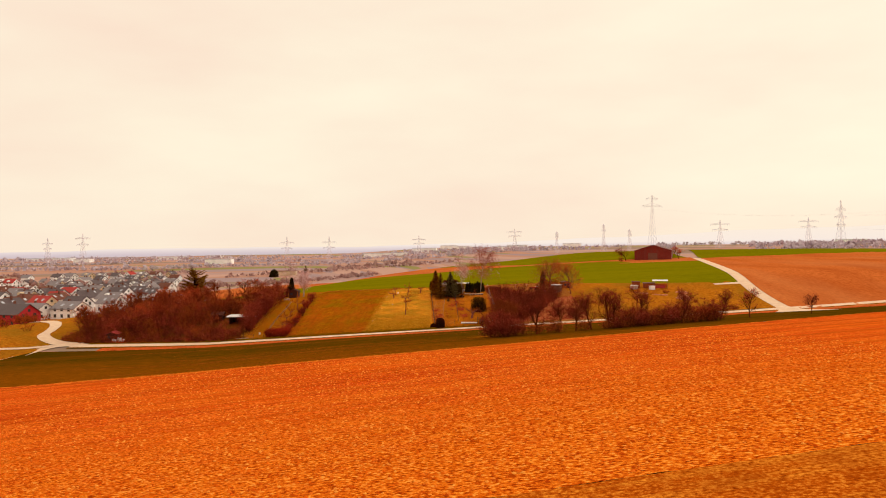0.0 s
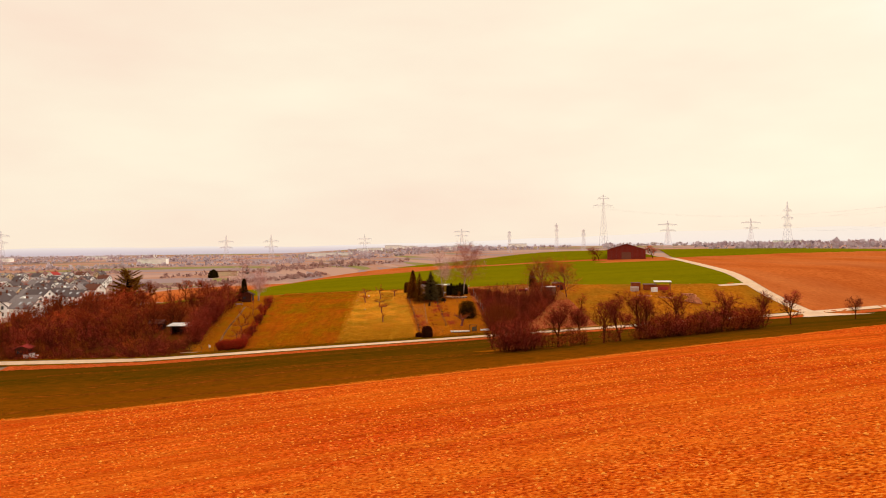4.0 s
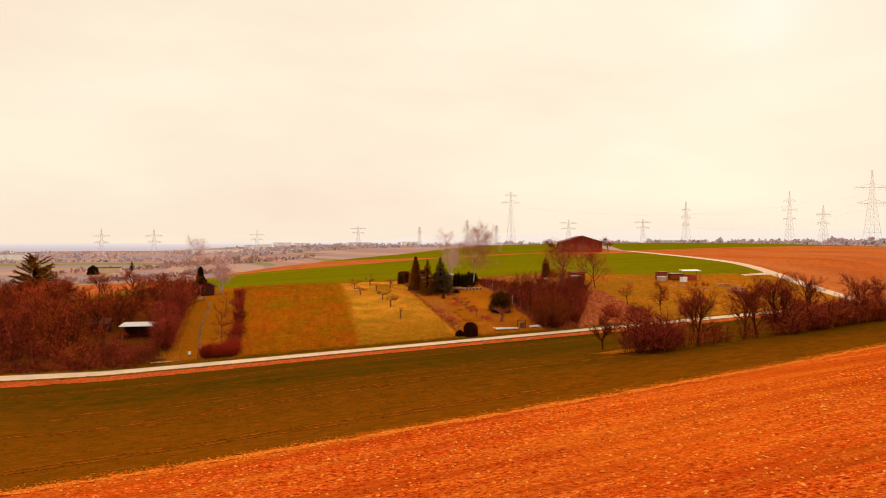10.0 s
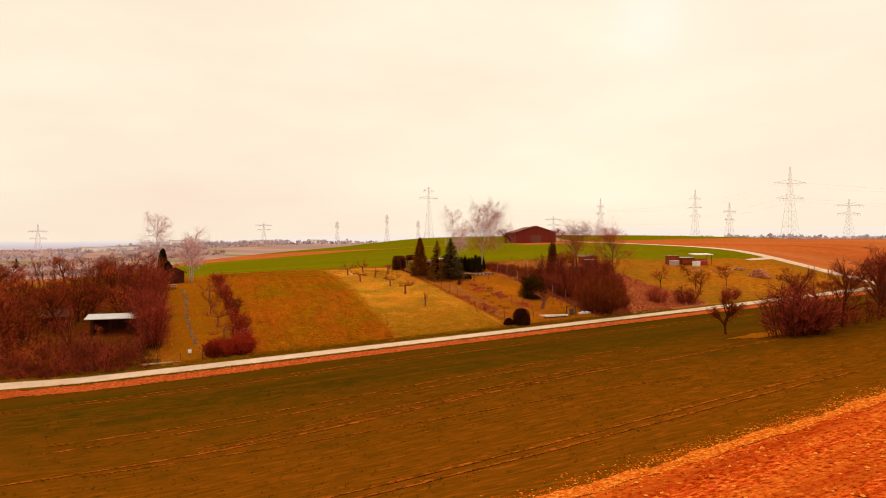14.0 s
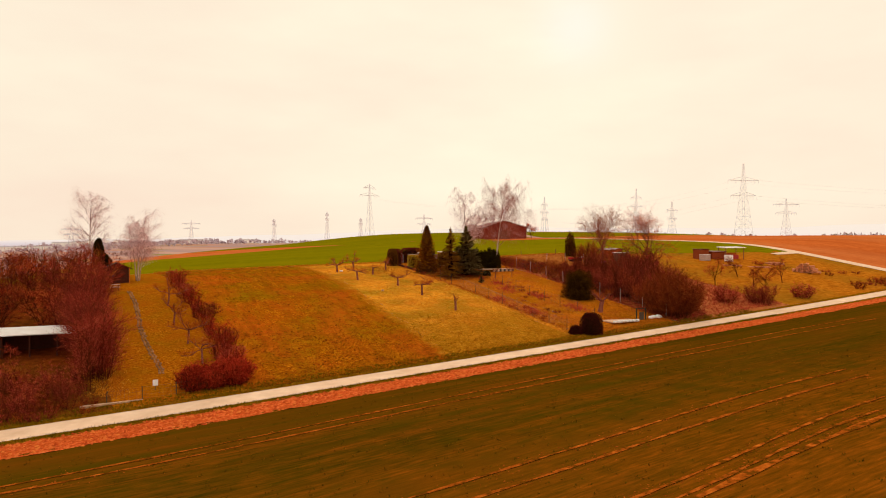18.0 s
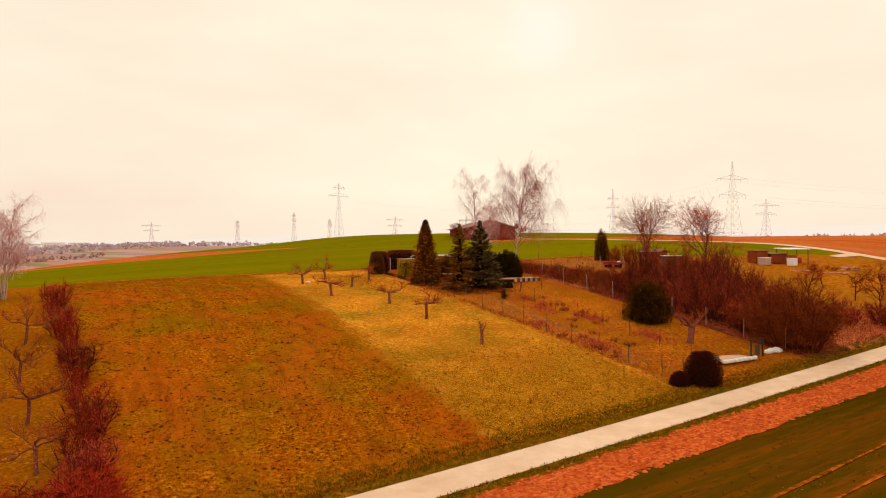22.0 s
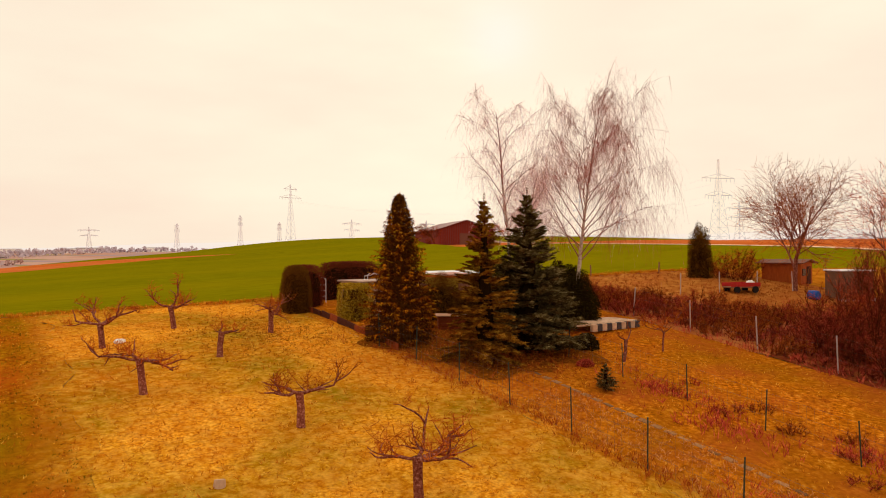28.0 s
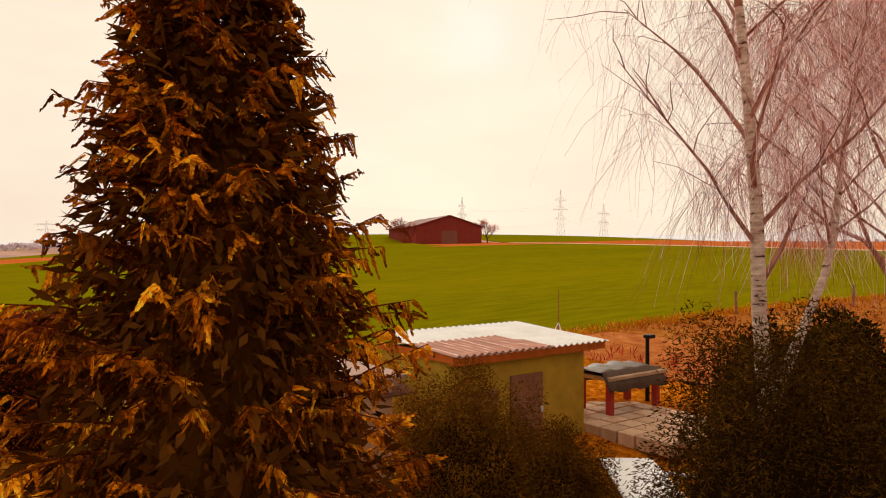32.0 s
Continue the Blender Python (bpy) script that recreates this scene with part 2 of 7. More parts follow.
M_CROP = material("young_crop", [(0.3, (0.044, 0.027, 0.001)), (0.54, (0.068, 0.038, 0.001)), (0.68, (0.094, 0.042, 0.002)), (0.8, (0.18, 0.052, 0.005))], 2.4, 0.9, 0.01, 5.0,
                  [(0.05, (0.18, 0.055, 0.003), 0.6), (0.3, (0.05, 0.045, 0.001), 0.5)], stretch=(0.25, 1.8, 1), detail=8.0, bands=[(0.06, 1.2, (0.2, 0.05, 0.003), 0.5, 0.015), (0.06, 0.3, (0.28, 0.07, 0.005), 0.45, 0.02), (0.06, 0.12, (0.05, 0.038, 0.001), 0.4)],
                  lean=((-0.06, -1.0), -160.0, -128.0, [(0.3, (0.12, 0.042, 0.001)), (0.52, (0.2, 0.058, 0.002)), (0.68, (0.34, 0.085, 0.004)), (0.8, (0.52, 0.13, 0.01))]))
M_STRIP = material("bare_earth", [(0.32, (0.34, 0.036, 0.006)), (0.5, (0.64, 0.105, 0.022)), (0.68, (0.84, 0.23, 0.07))], 4.0, 0.95, 0.15, 8.0, (0.4, (0.34, 0.06, 0.006), 0.5), detail=9.0)
M_TRACK = material("track_concrete", [(0.3, (0.78, 0.54, 0.38)), (0.7, (0.93, 0.7, 0.52))], 0.7, 0.85, 0.01, 12.0, [(0.25, (0.74, 0.46, 0.28), 0.3), (0.9, (0.6, 0.38, 0.22), 0.18)], detail=9.0)
LAWN = [(0.34, (0.36, 0.085, 0.006)), (0.46, (0.68, 0.22, 0.01)), (0.57, (0.9, 0.39, 0.018)), (0.68, (0.98, 0.58, 0.09))]
LAWN_PATCHES = [(0.16, (0.5, 0.11, 0.006), 0.65), (0.2, (0.2, 0.13, 0.002), 0.85), (1.1, (0.5, 0.13, 0.004), 0.5), (3.0, (0.95, 0.55, 0.08), 0.35)]
M_LAWN = material("lawn_grass", LAWN, 8.0, 0.95, 0.1, 18.0, LAWN_PATCHES, detail=10.0,
                  lean=((0.1, -1.0), -208.0, -186.0, [(0.34, (0.12, 0.05, 0.003)), (0.46, (0.3, 0.12, 0.005)), (0.57, (0.5, 0.2, 0.008)), (0.68, (0.8, 0.4, 0.04))]))
M_PLOT = material("mown_plot", [(0.36, (0.15, 0.028, 0.001)), (0.47, (0.38, 0.1, 0.002)), (0.57, (0.57, 0.18, 0.005)), (0.67, (0.8, 0.35, 0.018))], 4.5, 0.95, 0.16, 10.0,
                  [(0.12, (0.24, 0.15, 0.002), 0.75), (0.2, (0.56, 0.1, 0.008), 0.75), (0.6, (0.3, 0.065, 0.002), 0.4)], detail=10.0, bands=[(1.5, 1.0, (0.22, 0.04, 0.003), 0.7), (1.5, 0.35, (0.26, 0.17, 0.003), 0.55)],
                  lean=((1.0, -0.055), -31.4, -29.4, LAWN, LAWN_PATCHES))
M_GARDEN = material("garden_grass", [(0.34, (0.18, 0.042, 0.002)), (0.46, (0.46, 0.12, 0.004)), (0.57, (0.7, 0.215, 0.008)), (0.68, (0.92, 0.44, 0.05))], 4.5, 0.95, 0.12, 12.0,
                    [(0.2, (0.24, 0.1, 0.003), 0.6), (0.35, (0.42, 0.085, 0.014), 0.7), (1.2, (0.34, 0.1, 0.004), 0.5)], detail=10.0, lean=((-1.0, 0.0), 1.0, 4.6, LAWN, LAWN_PATCHES))
# dead leaves, with the shade under the conifers put into the colour
M_SHADEBED = material("shaded_leaf_bed", [(0.34, (0.09, 0.023, 0.003)), (0.5, (0.24, 0.06, 0.006)), (0.66, (0.46, 0.14, 0.014))], 5.0, 0.95, 0.12, 12.0, (0.5, (0.2, 0.07, 0.004), 0.6), detail=9.0)
M_WESTLAWN = material("western_lawn_grass", [(0.34, (0.13, 0.036, 0.002)), (0.46, (0.33, 0.095, 0.003)), (0.57, (0.48, 0.15, 0.005)), (0.68, (0.7, 0.32, 0.03))], 4.5, 0.95, 0.12, 12.0,
                      [(0.2, (0.27, 0.12, 0.003), 0.65), (0.5, (0.4, 0.09, 0.004), 0.55)], detail=10.0)
M_GREEN = material("winter_wheat", [(0.3, (0.13, 0.12, 0.001)), (0.7, (0.23, 0.2, 0.002))], 0.8, 0.9, 0.06, 3.0, (0.03, (0.27, 0.2, 0.002), 0.4), stretch=(0.4, 2, 1))
M_RBROWN = material("harrowed_soil", [(0.3, (0.44, 0.085, 0.015)), (0.7, (0.7, 0.19, 0.042))], 0.9, 0.95, 0.1, 2.5, [(0.02, (0.6, 0.21, 0.07), 0.6), (0.05, (0.4, 0.07, 0.012), 0.5)], stretch=(1.5, 0.5, 1), detail=8.0)
M_HUTGRASS = material("dry_tan_grass", [(0.3, (0.24, 0.068, 0.014)), (0.5, (0.42, 0.145, 0.026)), (0.7, (0.56, 0.25, 0.05))], 1.6, 0.95, 0.2, 4.0, [(0.3, (0.4, 0.1, 0.02), 0.5)])
M_MEADOW = material("rough_meadow", [(0.3, (0.26, 0.068, 0.005)), (0.5, (0.47, 0.145, 0.008)), (0.72, (0.66, 0.26, 0.022))], 1.2, 0.95, 0.2, 4.0,
                    (0.08, (0.22, 0.13, 0.01), 0.6), detail=9.0)
M_VERGE = material("rough_verge_grass", [(0.32, (0.1, 0.04, 0.002)), (0.5, (0.22, 0.085, 0.004)), (0.68, (0.42, 0.16, 0.012))], 2.5, 0.95, 0.15, 8.0, (0.2, (0.15, 0.085, 0.003), 0.6), detail=9.0)
M_SCRUBFLOOR = material("leaf_litter", [(0.3, (0.1, 0.02, 0.004)), (0.7, (0.28, 0.06, 0.008))], 1.4, 0.95, 0.2, 4.0, (0.1, (0.13, 0.07, 0.008), 0.5))
M_PINKGRASS = material("pinkish_dry_grass_slope", [(0.3, (0.3, 0.075, 0.02)), (0.5, (0.52, 0.165, 0.05)), (0.7, (0.7, 0.29, 0.1))], 1.6, 0.95, 0.2, 4.0, [(0.25, (0.4, 0.12, 0.02), 0.5)], detail=9.0)
M_PURPLE = material("dry_bramble_ground", [(0.3, (0.1, 0.017, 0.007)), (0.5, (0.24, 0.05, 0.016)), (0.7, (0.44, 0.14, 0.036))], 1.4, 0.95, 0.25, 4.0)


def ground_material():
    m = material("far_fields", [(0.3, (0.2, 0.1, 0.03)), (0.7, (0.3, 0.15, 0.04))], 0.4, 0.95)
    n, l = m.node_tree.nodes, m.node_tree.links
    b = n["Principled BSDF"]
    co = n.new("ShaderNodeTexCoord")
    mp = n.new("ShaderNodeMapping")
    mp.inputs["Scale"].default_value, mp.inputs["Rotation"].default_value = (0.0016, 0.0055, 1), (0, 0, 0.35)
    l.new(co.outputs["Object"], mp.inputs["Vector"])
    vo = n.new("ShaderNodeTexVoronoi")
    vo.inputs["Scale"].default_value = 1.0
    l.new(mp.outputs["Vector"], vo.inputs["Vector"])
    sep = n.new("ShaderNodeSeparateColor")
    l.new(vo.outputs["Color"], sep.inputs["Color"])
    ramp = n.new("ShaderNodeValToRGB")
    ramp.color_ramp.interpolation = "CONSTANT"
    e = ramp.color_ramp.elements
    # field tones are shifted towards mauve, so distance haze sits in the colour
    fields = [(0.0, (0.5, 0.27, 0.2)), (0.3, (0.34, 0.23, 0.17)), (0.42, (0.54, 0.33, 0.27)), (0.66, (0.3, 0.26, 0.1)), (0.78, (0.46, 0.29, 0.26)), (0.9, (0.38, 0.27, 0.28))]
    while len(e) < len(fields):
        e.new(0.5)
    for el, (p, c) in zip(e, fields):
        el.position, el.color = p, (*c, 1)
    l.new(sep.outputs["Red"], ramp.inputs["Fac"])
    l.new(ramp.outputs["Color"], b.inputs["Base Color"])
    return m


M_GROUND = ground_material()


# ---- mesh helpers ----
class Geo:
    """Gathers vertices and faces for one mesh."""

    def __init__(self):
        self.v, self.f = [], []

    def tube(self, pts, radii, sides=5, cap=False):
        base, up = len(self.v), Vector((0.31, 0.17, 0.93))
        n = len(pts)
        for i, (p, r) in enumerate(zip(pts, radii)):
            p = Vector(p)
            d = Vector(pts[min(i + 1, n - 1)]) - Vector(pts[max(i - 1, 0)])
            a = d.cross(up)
            if a.length < 1e-6:
                a = d.cross(Vector((1, 0, 0)))
            a.normalize()
            b = d.cross(a).normalized()
            for k in range(sides):
                t = 2 * math.pi * k / sides
                self.v.append(p + (a * math.cos(t) + b * math.sin(t)) * r)
        for i in range(n - 1):
            for k in range(sides):
                q = (k + 1) % sides
                self.f.append((base + i * sides + k, base + i * sides + q, base + (i + 1) * sides + q, base + (i + 1) * sides + k))
        if cap:
            self.f.append(tuple(base + (n - 1) * sides + k for k in range(sides)))
            self.f.append(tuple(base + k for k in reversed(range(sides))))
        return self

    def box(self, centre, size, turn=0.0, bevel=0.0, tilt=(0, 0)):
        """A box, chamfered on its upright and level edges where bevel is given."""
        m = Matrix.Translation(centre) @ Euler((tilt[0], tilt[1], turn)).to_matrix().to_4x4()
        x, y, z = (s / 2 for s in size)
        if not bevel:
            c = [(-x, -y, -z), (x, -y, -z), (x, y, -z), (-x, y, -z), (-x, -y, z), (x, -y, z), (x, y, z), (-x, y, z)]
            b = len(self.v)
            self.v += [m @ Vector(p) for p in c]
            self.f += [tuple(b + i for i in q) for q in ((3, 2, 1, 0), (4, 5, 6, 7), (0, 1, 5, 4), (1, 2, 6, 5), (2, 3, 7, 6), (3, 0, 4, 7))]
            return self
        rings = []
        for zz, k in ((-z, bevel), (-z + bevel, 0), (z - bevel, 0), (z, bevel)):
            X, Y, c = x - k, y - k, bevel
            rings.append([(-X + c, -Y, zz), (X - c, -Y, zz), (X, -Y + c, zz), (X, Y - c, zz), (X - c, Y, zz), (-X + c, Y, zz), (-X, Y - c, zz), (-X, -Y + c, zz)])
        b = len(self.v)
        for r in rings:
            self.v += [m @ Vector(p) for p in r]
        for i in range(3):
            for k in range(8):
                q = (k + 1) % 8
                self.f.append((b + i * 8 + k, b + i * 8 + q, b + i * 8 + 8 + q, b + i * 8 + 8 + k))
        self.f.append(tuple(b + k for k in reversed(range(8))))
        self.f.append(tuple(b + 24 + k for k in range(8)))
        return self

    def face(self, pts):
        b = len(self.v)
        self.v += [Vector(p) for p in pts]
        self.f.append(tuple(range(b, b + len(pts))))
        return self

    def prism(self, outline, axis, length):
        """A flat outline (list of 3D points) pushed along axis by length."""
        b, n, a = len(self.v), len(outline), Vector(axis) * length
        self.v += [Vector(p) for p in outline] + [Vector(p) + a for p in outline]
        self.f.append(tuple(range(b + n - 1, b - 1, -1)))
        self.f.append(tuple(range(b + n, b + 2 * n)))
        for k in range(n):
            q = (k + 1) % n
            self.f.append((b + k, b + q, b + n + q, b + n + k))
        return self

    def ribbon(self, pts, radii, side):
        """A flat tapering twig."""
        b, n = len(self.v), len(pts)
        for p, r in zip(pts, radii):
            self.v += [p - side * r, p + side * r]
        for i in range(n - 1):
            k = b + 2 * i
            self.f.append((k, k + 1, k + 3, k + 2))
        return self

    def mesh(self, name, mat, smooth=False):
        me = bpy.data.meshes.new(name)
        me.from_pydata([tuple(p) for p in self.v], [], self.f)
        me.materials.append(mat)
        if smooth:
            me.polygons.foreach_set("use_smooth", [True] * len(me.polygons))
        me.update()
        return me


def part(name, g, mat, parent, label="", smooth=False):
    ob = new(name, g.mesh(name, mat, smooth) if isinstance(g, Geo) else g)
    ob.parent = parent
    if name in ("crown", "foliage", "twig_growth", "branchwork", "wire_panel", "brace"):
        ob["kind"] = "stuff"
    if label:
        ob["label"] = label
    return ob


def thing(name, m, label, category, group="", kind=""):
    ob = new(name)
    ob.empty_display_size = 0.2
    ob.matrix_world = m if isinstance(m, Matrix) else Matrix.Translation(m)
    return tagged(ob, label, category, group, kind)


def solid(name, g, mat, label, category, m=None, group="", kind="", smooth=False):
    ob = new(name, g.mesh(name, mat, smooth))
    if m is not None:
        ob.matrix_world = m if isinstance(m, Matrix) else Matrix.Translation(m)
    return tagged(ob, label, category, group, kind)


# ---- the lie of the land ----
def softplus(v, w):
    return w * np.logaddexp(0, v / w)


def height(x, y):
    """Height of the ground: a valley along the track, a ploughed slope on its south side, a garden hill on its north side,
    low country far to the west and a plateau in the east."""
    x, y = np.asarray(x, float), np.asarray(y, float)
    d = (y - 182 - 0.077 * x) / 100
    u = x / 100
    near = (-9.08 + 3.6 * u - 6.39 * d - 0.5 * u * u - 3.2 * u * d + 23.4 * softplus(d, 0.025) - 13.96 * softplus(d - 0.47, 0.08) - 0.97 * softplus(d - 1.7, 0.4)
            + 3.32 * u * softplus(d, 0.05) - 0.5 * u * softplus(d - 0.47, 0.1) - 0.33 * softplus(-u - 0.7, 0.2) - 8.13 * softplus(-u - 0.7, 0.2) * softplus(d, 0.1))
    for cx, cy, amount, wide in ((33, 229, 0.6, 12), (-48, 224, 0.9, 12), (-51, 146, -1.0, 14), (19, 62, 0.8, 18)):
        near = near + amount * np.exp(-((x - cx) ** 2 + (y - cy) ** 2) / (2 * wide * wide))
    near = near - softplus(y - 247, 15) / 100 * (0.84 + 3.02 * softplus(63 - x, 25) / 100)
    near = 9 - softplus(9 - near, 1.2)
    near = -15 + softplus(near + 15, 0.8)
    a, b = np.clip((y - 374) / 56, 0, 1), np.clip((x - 45) / 60, 0, 1)
    near = near + 3.0 * a * a * (3 - 2 * a) * b * b * (3 - 2 * b)
    r = np.hypot(x - 20, y - 200)
    s = np.clip((x + 0.1 * (y - 200) + 160) / 420, 0, 1)
    far = -20 + 24 * s * s * (3 - 2 * s)
    t = np.clip((r - 500) / 700, 0, 1)
    far = far + (-9 + 16 * s * s * (3 - 2 * s) - far) * t * t * (3 - 2 * t)
    q = np.clip((r - 1200) / 3300, 0, 1)
    far = far + 9 * q * q + 2.0 * np.sin(x / 310 + 1) * np.sin(y / 270) * np.clip((r - 500) / 500, 0, 1)
    k = np.clip((r - 260) / 240, 0, 1)
    k = k * k * (3 - 2 * k)
    return near * (1 - k) + far * k


def ground_z(x, y):
    return float(height(x, y))


def on(x, y, turn=0.0, size=1.0, dz=0.0):
    return Matrix.Translation((x, y, ground_z(x, y) + dz)) @ Matrix.Rotation(turn, 4, "Z") @ Matrix.Diagonal((size, size, size, 1))


def graded(lo, hi, centre, fine, reach):
    """Grid lines: fine steps within reach of the centre, growing outwards."""
    out, p, step = [centre], centre, fine
    while p < hi:
        step = fine if p - centre < reach else step * 1.12
        p += step
        out.append(min(p, hi))
    p, step = centre, fine
    while p > lo:
        step = fine if centre - p < reach else step * 1.12
        p -= step
        out.append(max(p, lo))
    return np.unique(np.array(out))


def sheet(name, X, Y, lift, mat, label, category, rough=None):
    """A sheet over the ground from a grid of plan places."""
    Z = height(X, Y) + lift
    if rough is not None:
        Z = Z + rough(X, Y)
    nr, nc = X.shape
    co = np.stack([X, Y, Z], -1).reshape(-1, 3)
    idx = np.arange(nr * nc).reshape(nr, nc)
    quads = np.stack([idx[:-1, :-1], idx[:-1, 1:], idx[1:, 1:], idx[1:, :-1]], -1).reshape(-1, 4)
    me = bpy.data.meshes.new(name)
    me.from_pydata(co.tolist(), [], quads.tolist())
    me.materials.append(mat)
    me.polygons.foreach_set("use_smooth", [True] * len(me.polygons))
    me.update()
    return tagged(new(name, me), label, category, kind="structure")


def strip(name, x0, x1, low, high, step, lift, mat, label, category, rough=None, side=None):
    """A field between two lines y = low(x) and y = high(x); side gives the plan x of its two ends by the share of its depth."""
    nx = max(2, int(abs(x1 - x0) / step))
    ny = max(2, int(max(abs(high(x) - low(x)) for x in (x0, (x0 + x1) / 2, x1)) / step))
    u, v = np.meshgrid(np.linspace(0, 1, nx + 1), np.linspace(0, 1, ny + 1))
    a, b = side(v) if side else (x0, x1)
    X = a + (b - a) * u
    Y = low(X) + (high(X) - low(X)) * v
    return sheet(name, X, Y, lift, mat, label, category, rough)


def wave(scale, amount, seed=0.0):
    """Uneven relief from a few crossing waves."""
    def f(X, Y):
        a = np.sin(X * scale + 1.7 * np.sin(Y * scale * 0.83 + seed)) * np.sin(Y * scale * 1.31 + 1.3 * np.sin(X * scale * 0.71))
        b = np.sin(X * scale * 2.7 + Y * scale * 1.9 + seed) * np.sin(Y * scale * 3.1 - X * scale * 1.1)
        return amount * (a * 0.6 + b * 0.4)
    return f


def track_y(x):
    """Middle line of the concrete track; it swings north towards the village."""
    return 181.5 + 0.075 * x + 0.0004 * x * x + 0.15 * np.maximum(0, -60 - x)


def plough_y(x):
    return 123.2 + 0.176 * x + 0.0012 * x * x


gx, gy = np.meshgrid(graded(-4600, 4600, 10, 3.0, 170), graded(-3000, 4900, 180, 3.0, 150))
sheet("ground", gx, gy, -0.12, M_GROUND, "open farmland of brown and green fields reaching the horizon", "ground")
strip("ploughed_field", -130, 190, lambda x: 33.8 + 0.12 * (x - 3), plough_y, 1.2, 0.02, M_PLOUGH, "orange-brown ploughed field with coarse clods", "field", wave(1.3, 0.06))
strip("field_edge", -100, 90, lambda x: plough_y(x) - 0.9 + 0.18 * np.sin(x * 0.53) * np.sin(x * 1.3), lambda x: plough_y(x) + 0.2 + 0.2 * np.sin(x * 0.9) * np.sin(x * 0.37) + 0.15 * np.sin(x * 3.7) * np.sin(x * 2.3), 0.35, 0.045, M_EDGE, "straw-strewn edge between plough and crop", "field", wave(1.3, 0.06))
strip("stubble_field", -60, 190, lambda x: -90 + 0 * x, lambda x: 33.8 + 0.12 * (x - 3), 3.0, 0.02, M_STUBBLE, "olive-brown grass field beside the ploughed land", "field")
strip("crop_field", -105, 150, plough_y, lambda x: track_y(x) - 4.9, 1.5, 0.03, M_CROP, "dark green field of young crop with tractor lines", "field", wave(0.9, 0.012))
strip("earth_strip", -88, 150, lambda x: track_y(x) - 5.4 + 0.25 * np.sin(x * 0.7) * np.sin(x * 0.31), lambda x: track_y(x) - 2.05 + 0.15 * np.sin(x * 1.3), 0.6, 0.05, M_STRIP, "strip of bare red-brown earth along the track", "field", wave(3.0, 0.06))
strip("verge_south", -98, 150, lambda x: track_y(x) - 2.25, lambda x: track_y(x) - 1.25, 0.4, 0.06, M_VERGE, "narrow grass verge along the concrete track", "verge", wave(4, 0.05))
strip("track", -98, 165, lambda x: track_y(x) - 1.25, lambda x: track_y(x) + 1.25, 0.6, 0.07, M_TRACK, "pale concrete farm track between fields and gardens", "track")
strip("verge_north", -98, 92, lambda x: track_y(x) + 1.25, lambda x: track_y(x) + 2.2, 0.4, 0.06, M_VERGE, "grass verge with weeds beside the track", "verge", wave(4, 0.06))


def green_y(x):
    return 240.5 - 0.5 * np.minimum(x, 0) * 0.45 - 0.14 * np.maximum(x, 0)


def high_y(x):
    return 356 + 38 * np.clip((10 - x) / 70, 0, 1)


strip("left_gardens", -105, -51.6, lambda x: track_y(x) + 2.2, green_y, 2.0, 0.03, M_SCRUBFLOOR, "overgrown garden ground with dead leaves", "garden", wave(1.1, 0.06))
strip("garden_lawn", -51.6, -41.3, lambda x: track_y(x) + 2.2, green_y, 0.8, 0.03, M_WESTLAWN, "narrow garden lawn of yellowed grass", "lawn", wave(1.7, 0.04))

def split(v):
    """The wavering line between the mown plot and the orchard grass."""
    return -16.8 - 3.6 * (1 - v) ** 1.6 + 0.25 * np.sin(v * 37) + 0.15 * np.sin(v * 91 + 1)


strip("mown_plot", -41.3, -18, lambda x: track_y(x) + 2.2, green_y, 0.6, 0.03, M_PLOT, "brownish mown plot with tufts and clods", "field", wave(2.4, 0.06), lambda v: (-41.3, split(v)))
strip("orchard_lawn", -18, -3.3, lambda x: track_y(x) + 2.2, green_y, 0.5, 0.03, M_LAWN, "yellow dry grass under the pruned apple trees", "lawn", wave(2.2, 0.015), lambda v: (split(v), -3.3))
strip("fenced_garden", -3.3, 14.5, lambda x: track_y(x) + 2.2, green_y, 0.6, 0.03, M_GARDEN, "fenced garden lawn of dry yellow grass", "lawn", wave(1.9, 0.025))
strip("scrub_slope", 14.5, 21, lambda x: track_y(x) + 2.2, lambda x: 213 + 0 * x, 1.0, 0.03, M_PURPLE, "slope covered with dry reddish brambles", "scrub", wave(1.5, 0.12), lambda v: (14.5, 21 + 14.85 * v))
strip("bare_slope", 21, 40, lambda x: track_y(x) + 2.2, lambda x: 213 + 0 * x, 1.0, 0.03, M_PINKGRASS, "open slope of pinkish dry grass beside the thicket", "meadow", wave(1.5, 0.12), lambda v: (21 + 14.85 * v, 40))
strip("bramble_bank", 14.5, 28, lambda x: 213 + 0 * x, green_y, 0.9, 0.03, M_PINKGRASS, "bank of pinkish dry grass beside the garden", "meadow", wave(1.5, 0.12), lambda v: (14.5, 28 - 9.5 * v))
strip("hut_meadow", 18, 40, lambda x: 213 + 0 * x, green_y, 0.9, 0.03, M_HUTGRASS, "dry tan grass round the orange hut", "meadow", wave(1.5, 0.12), lambda v: (28 - 9.5 * v, 40))
strip("hill_meadow", 40, 93, lambda x: track_y(x) + 2.2, green_y, 1.2, 0.03, M_MEADOW, "rough yellow-brown meadow on the slope", "meadow", wave(1.2, 0.08))
strip("wheat_field", -120, 97, green_y, high_y, 3.0, 0.03, M_GREEN, "bright green winter wheat on the hilltop", "field", lambda X, Y: 0.75 * np.exp(-((Y - high_y(X) + 3) / 3) ** 2) * np.clip((X + 12) / 30, 0, 1) * np.clip((96 - X) / 8, 0, 1))
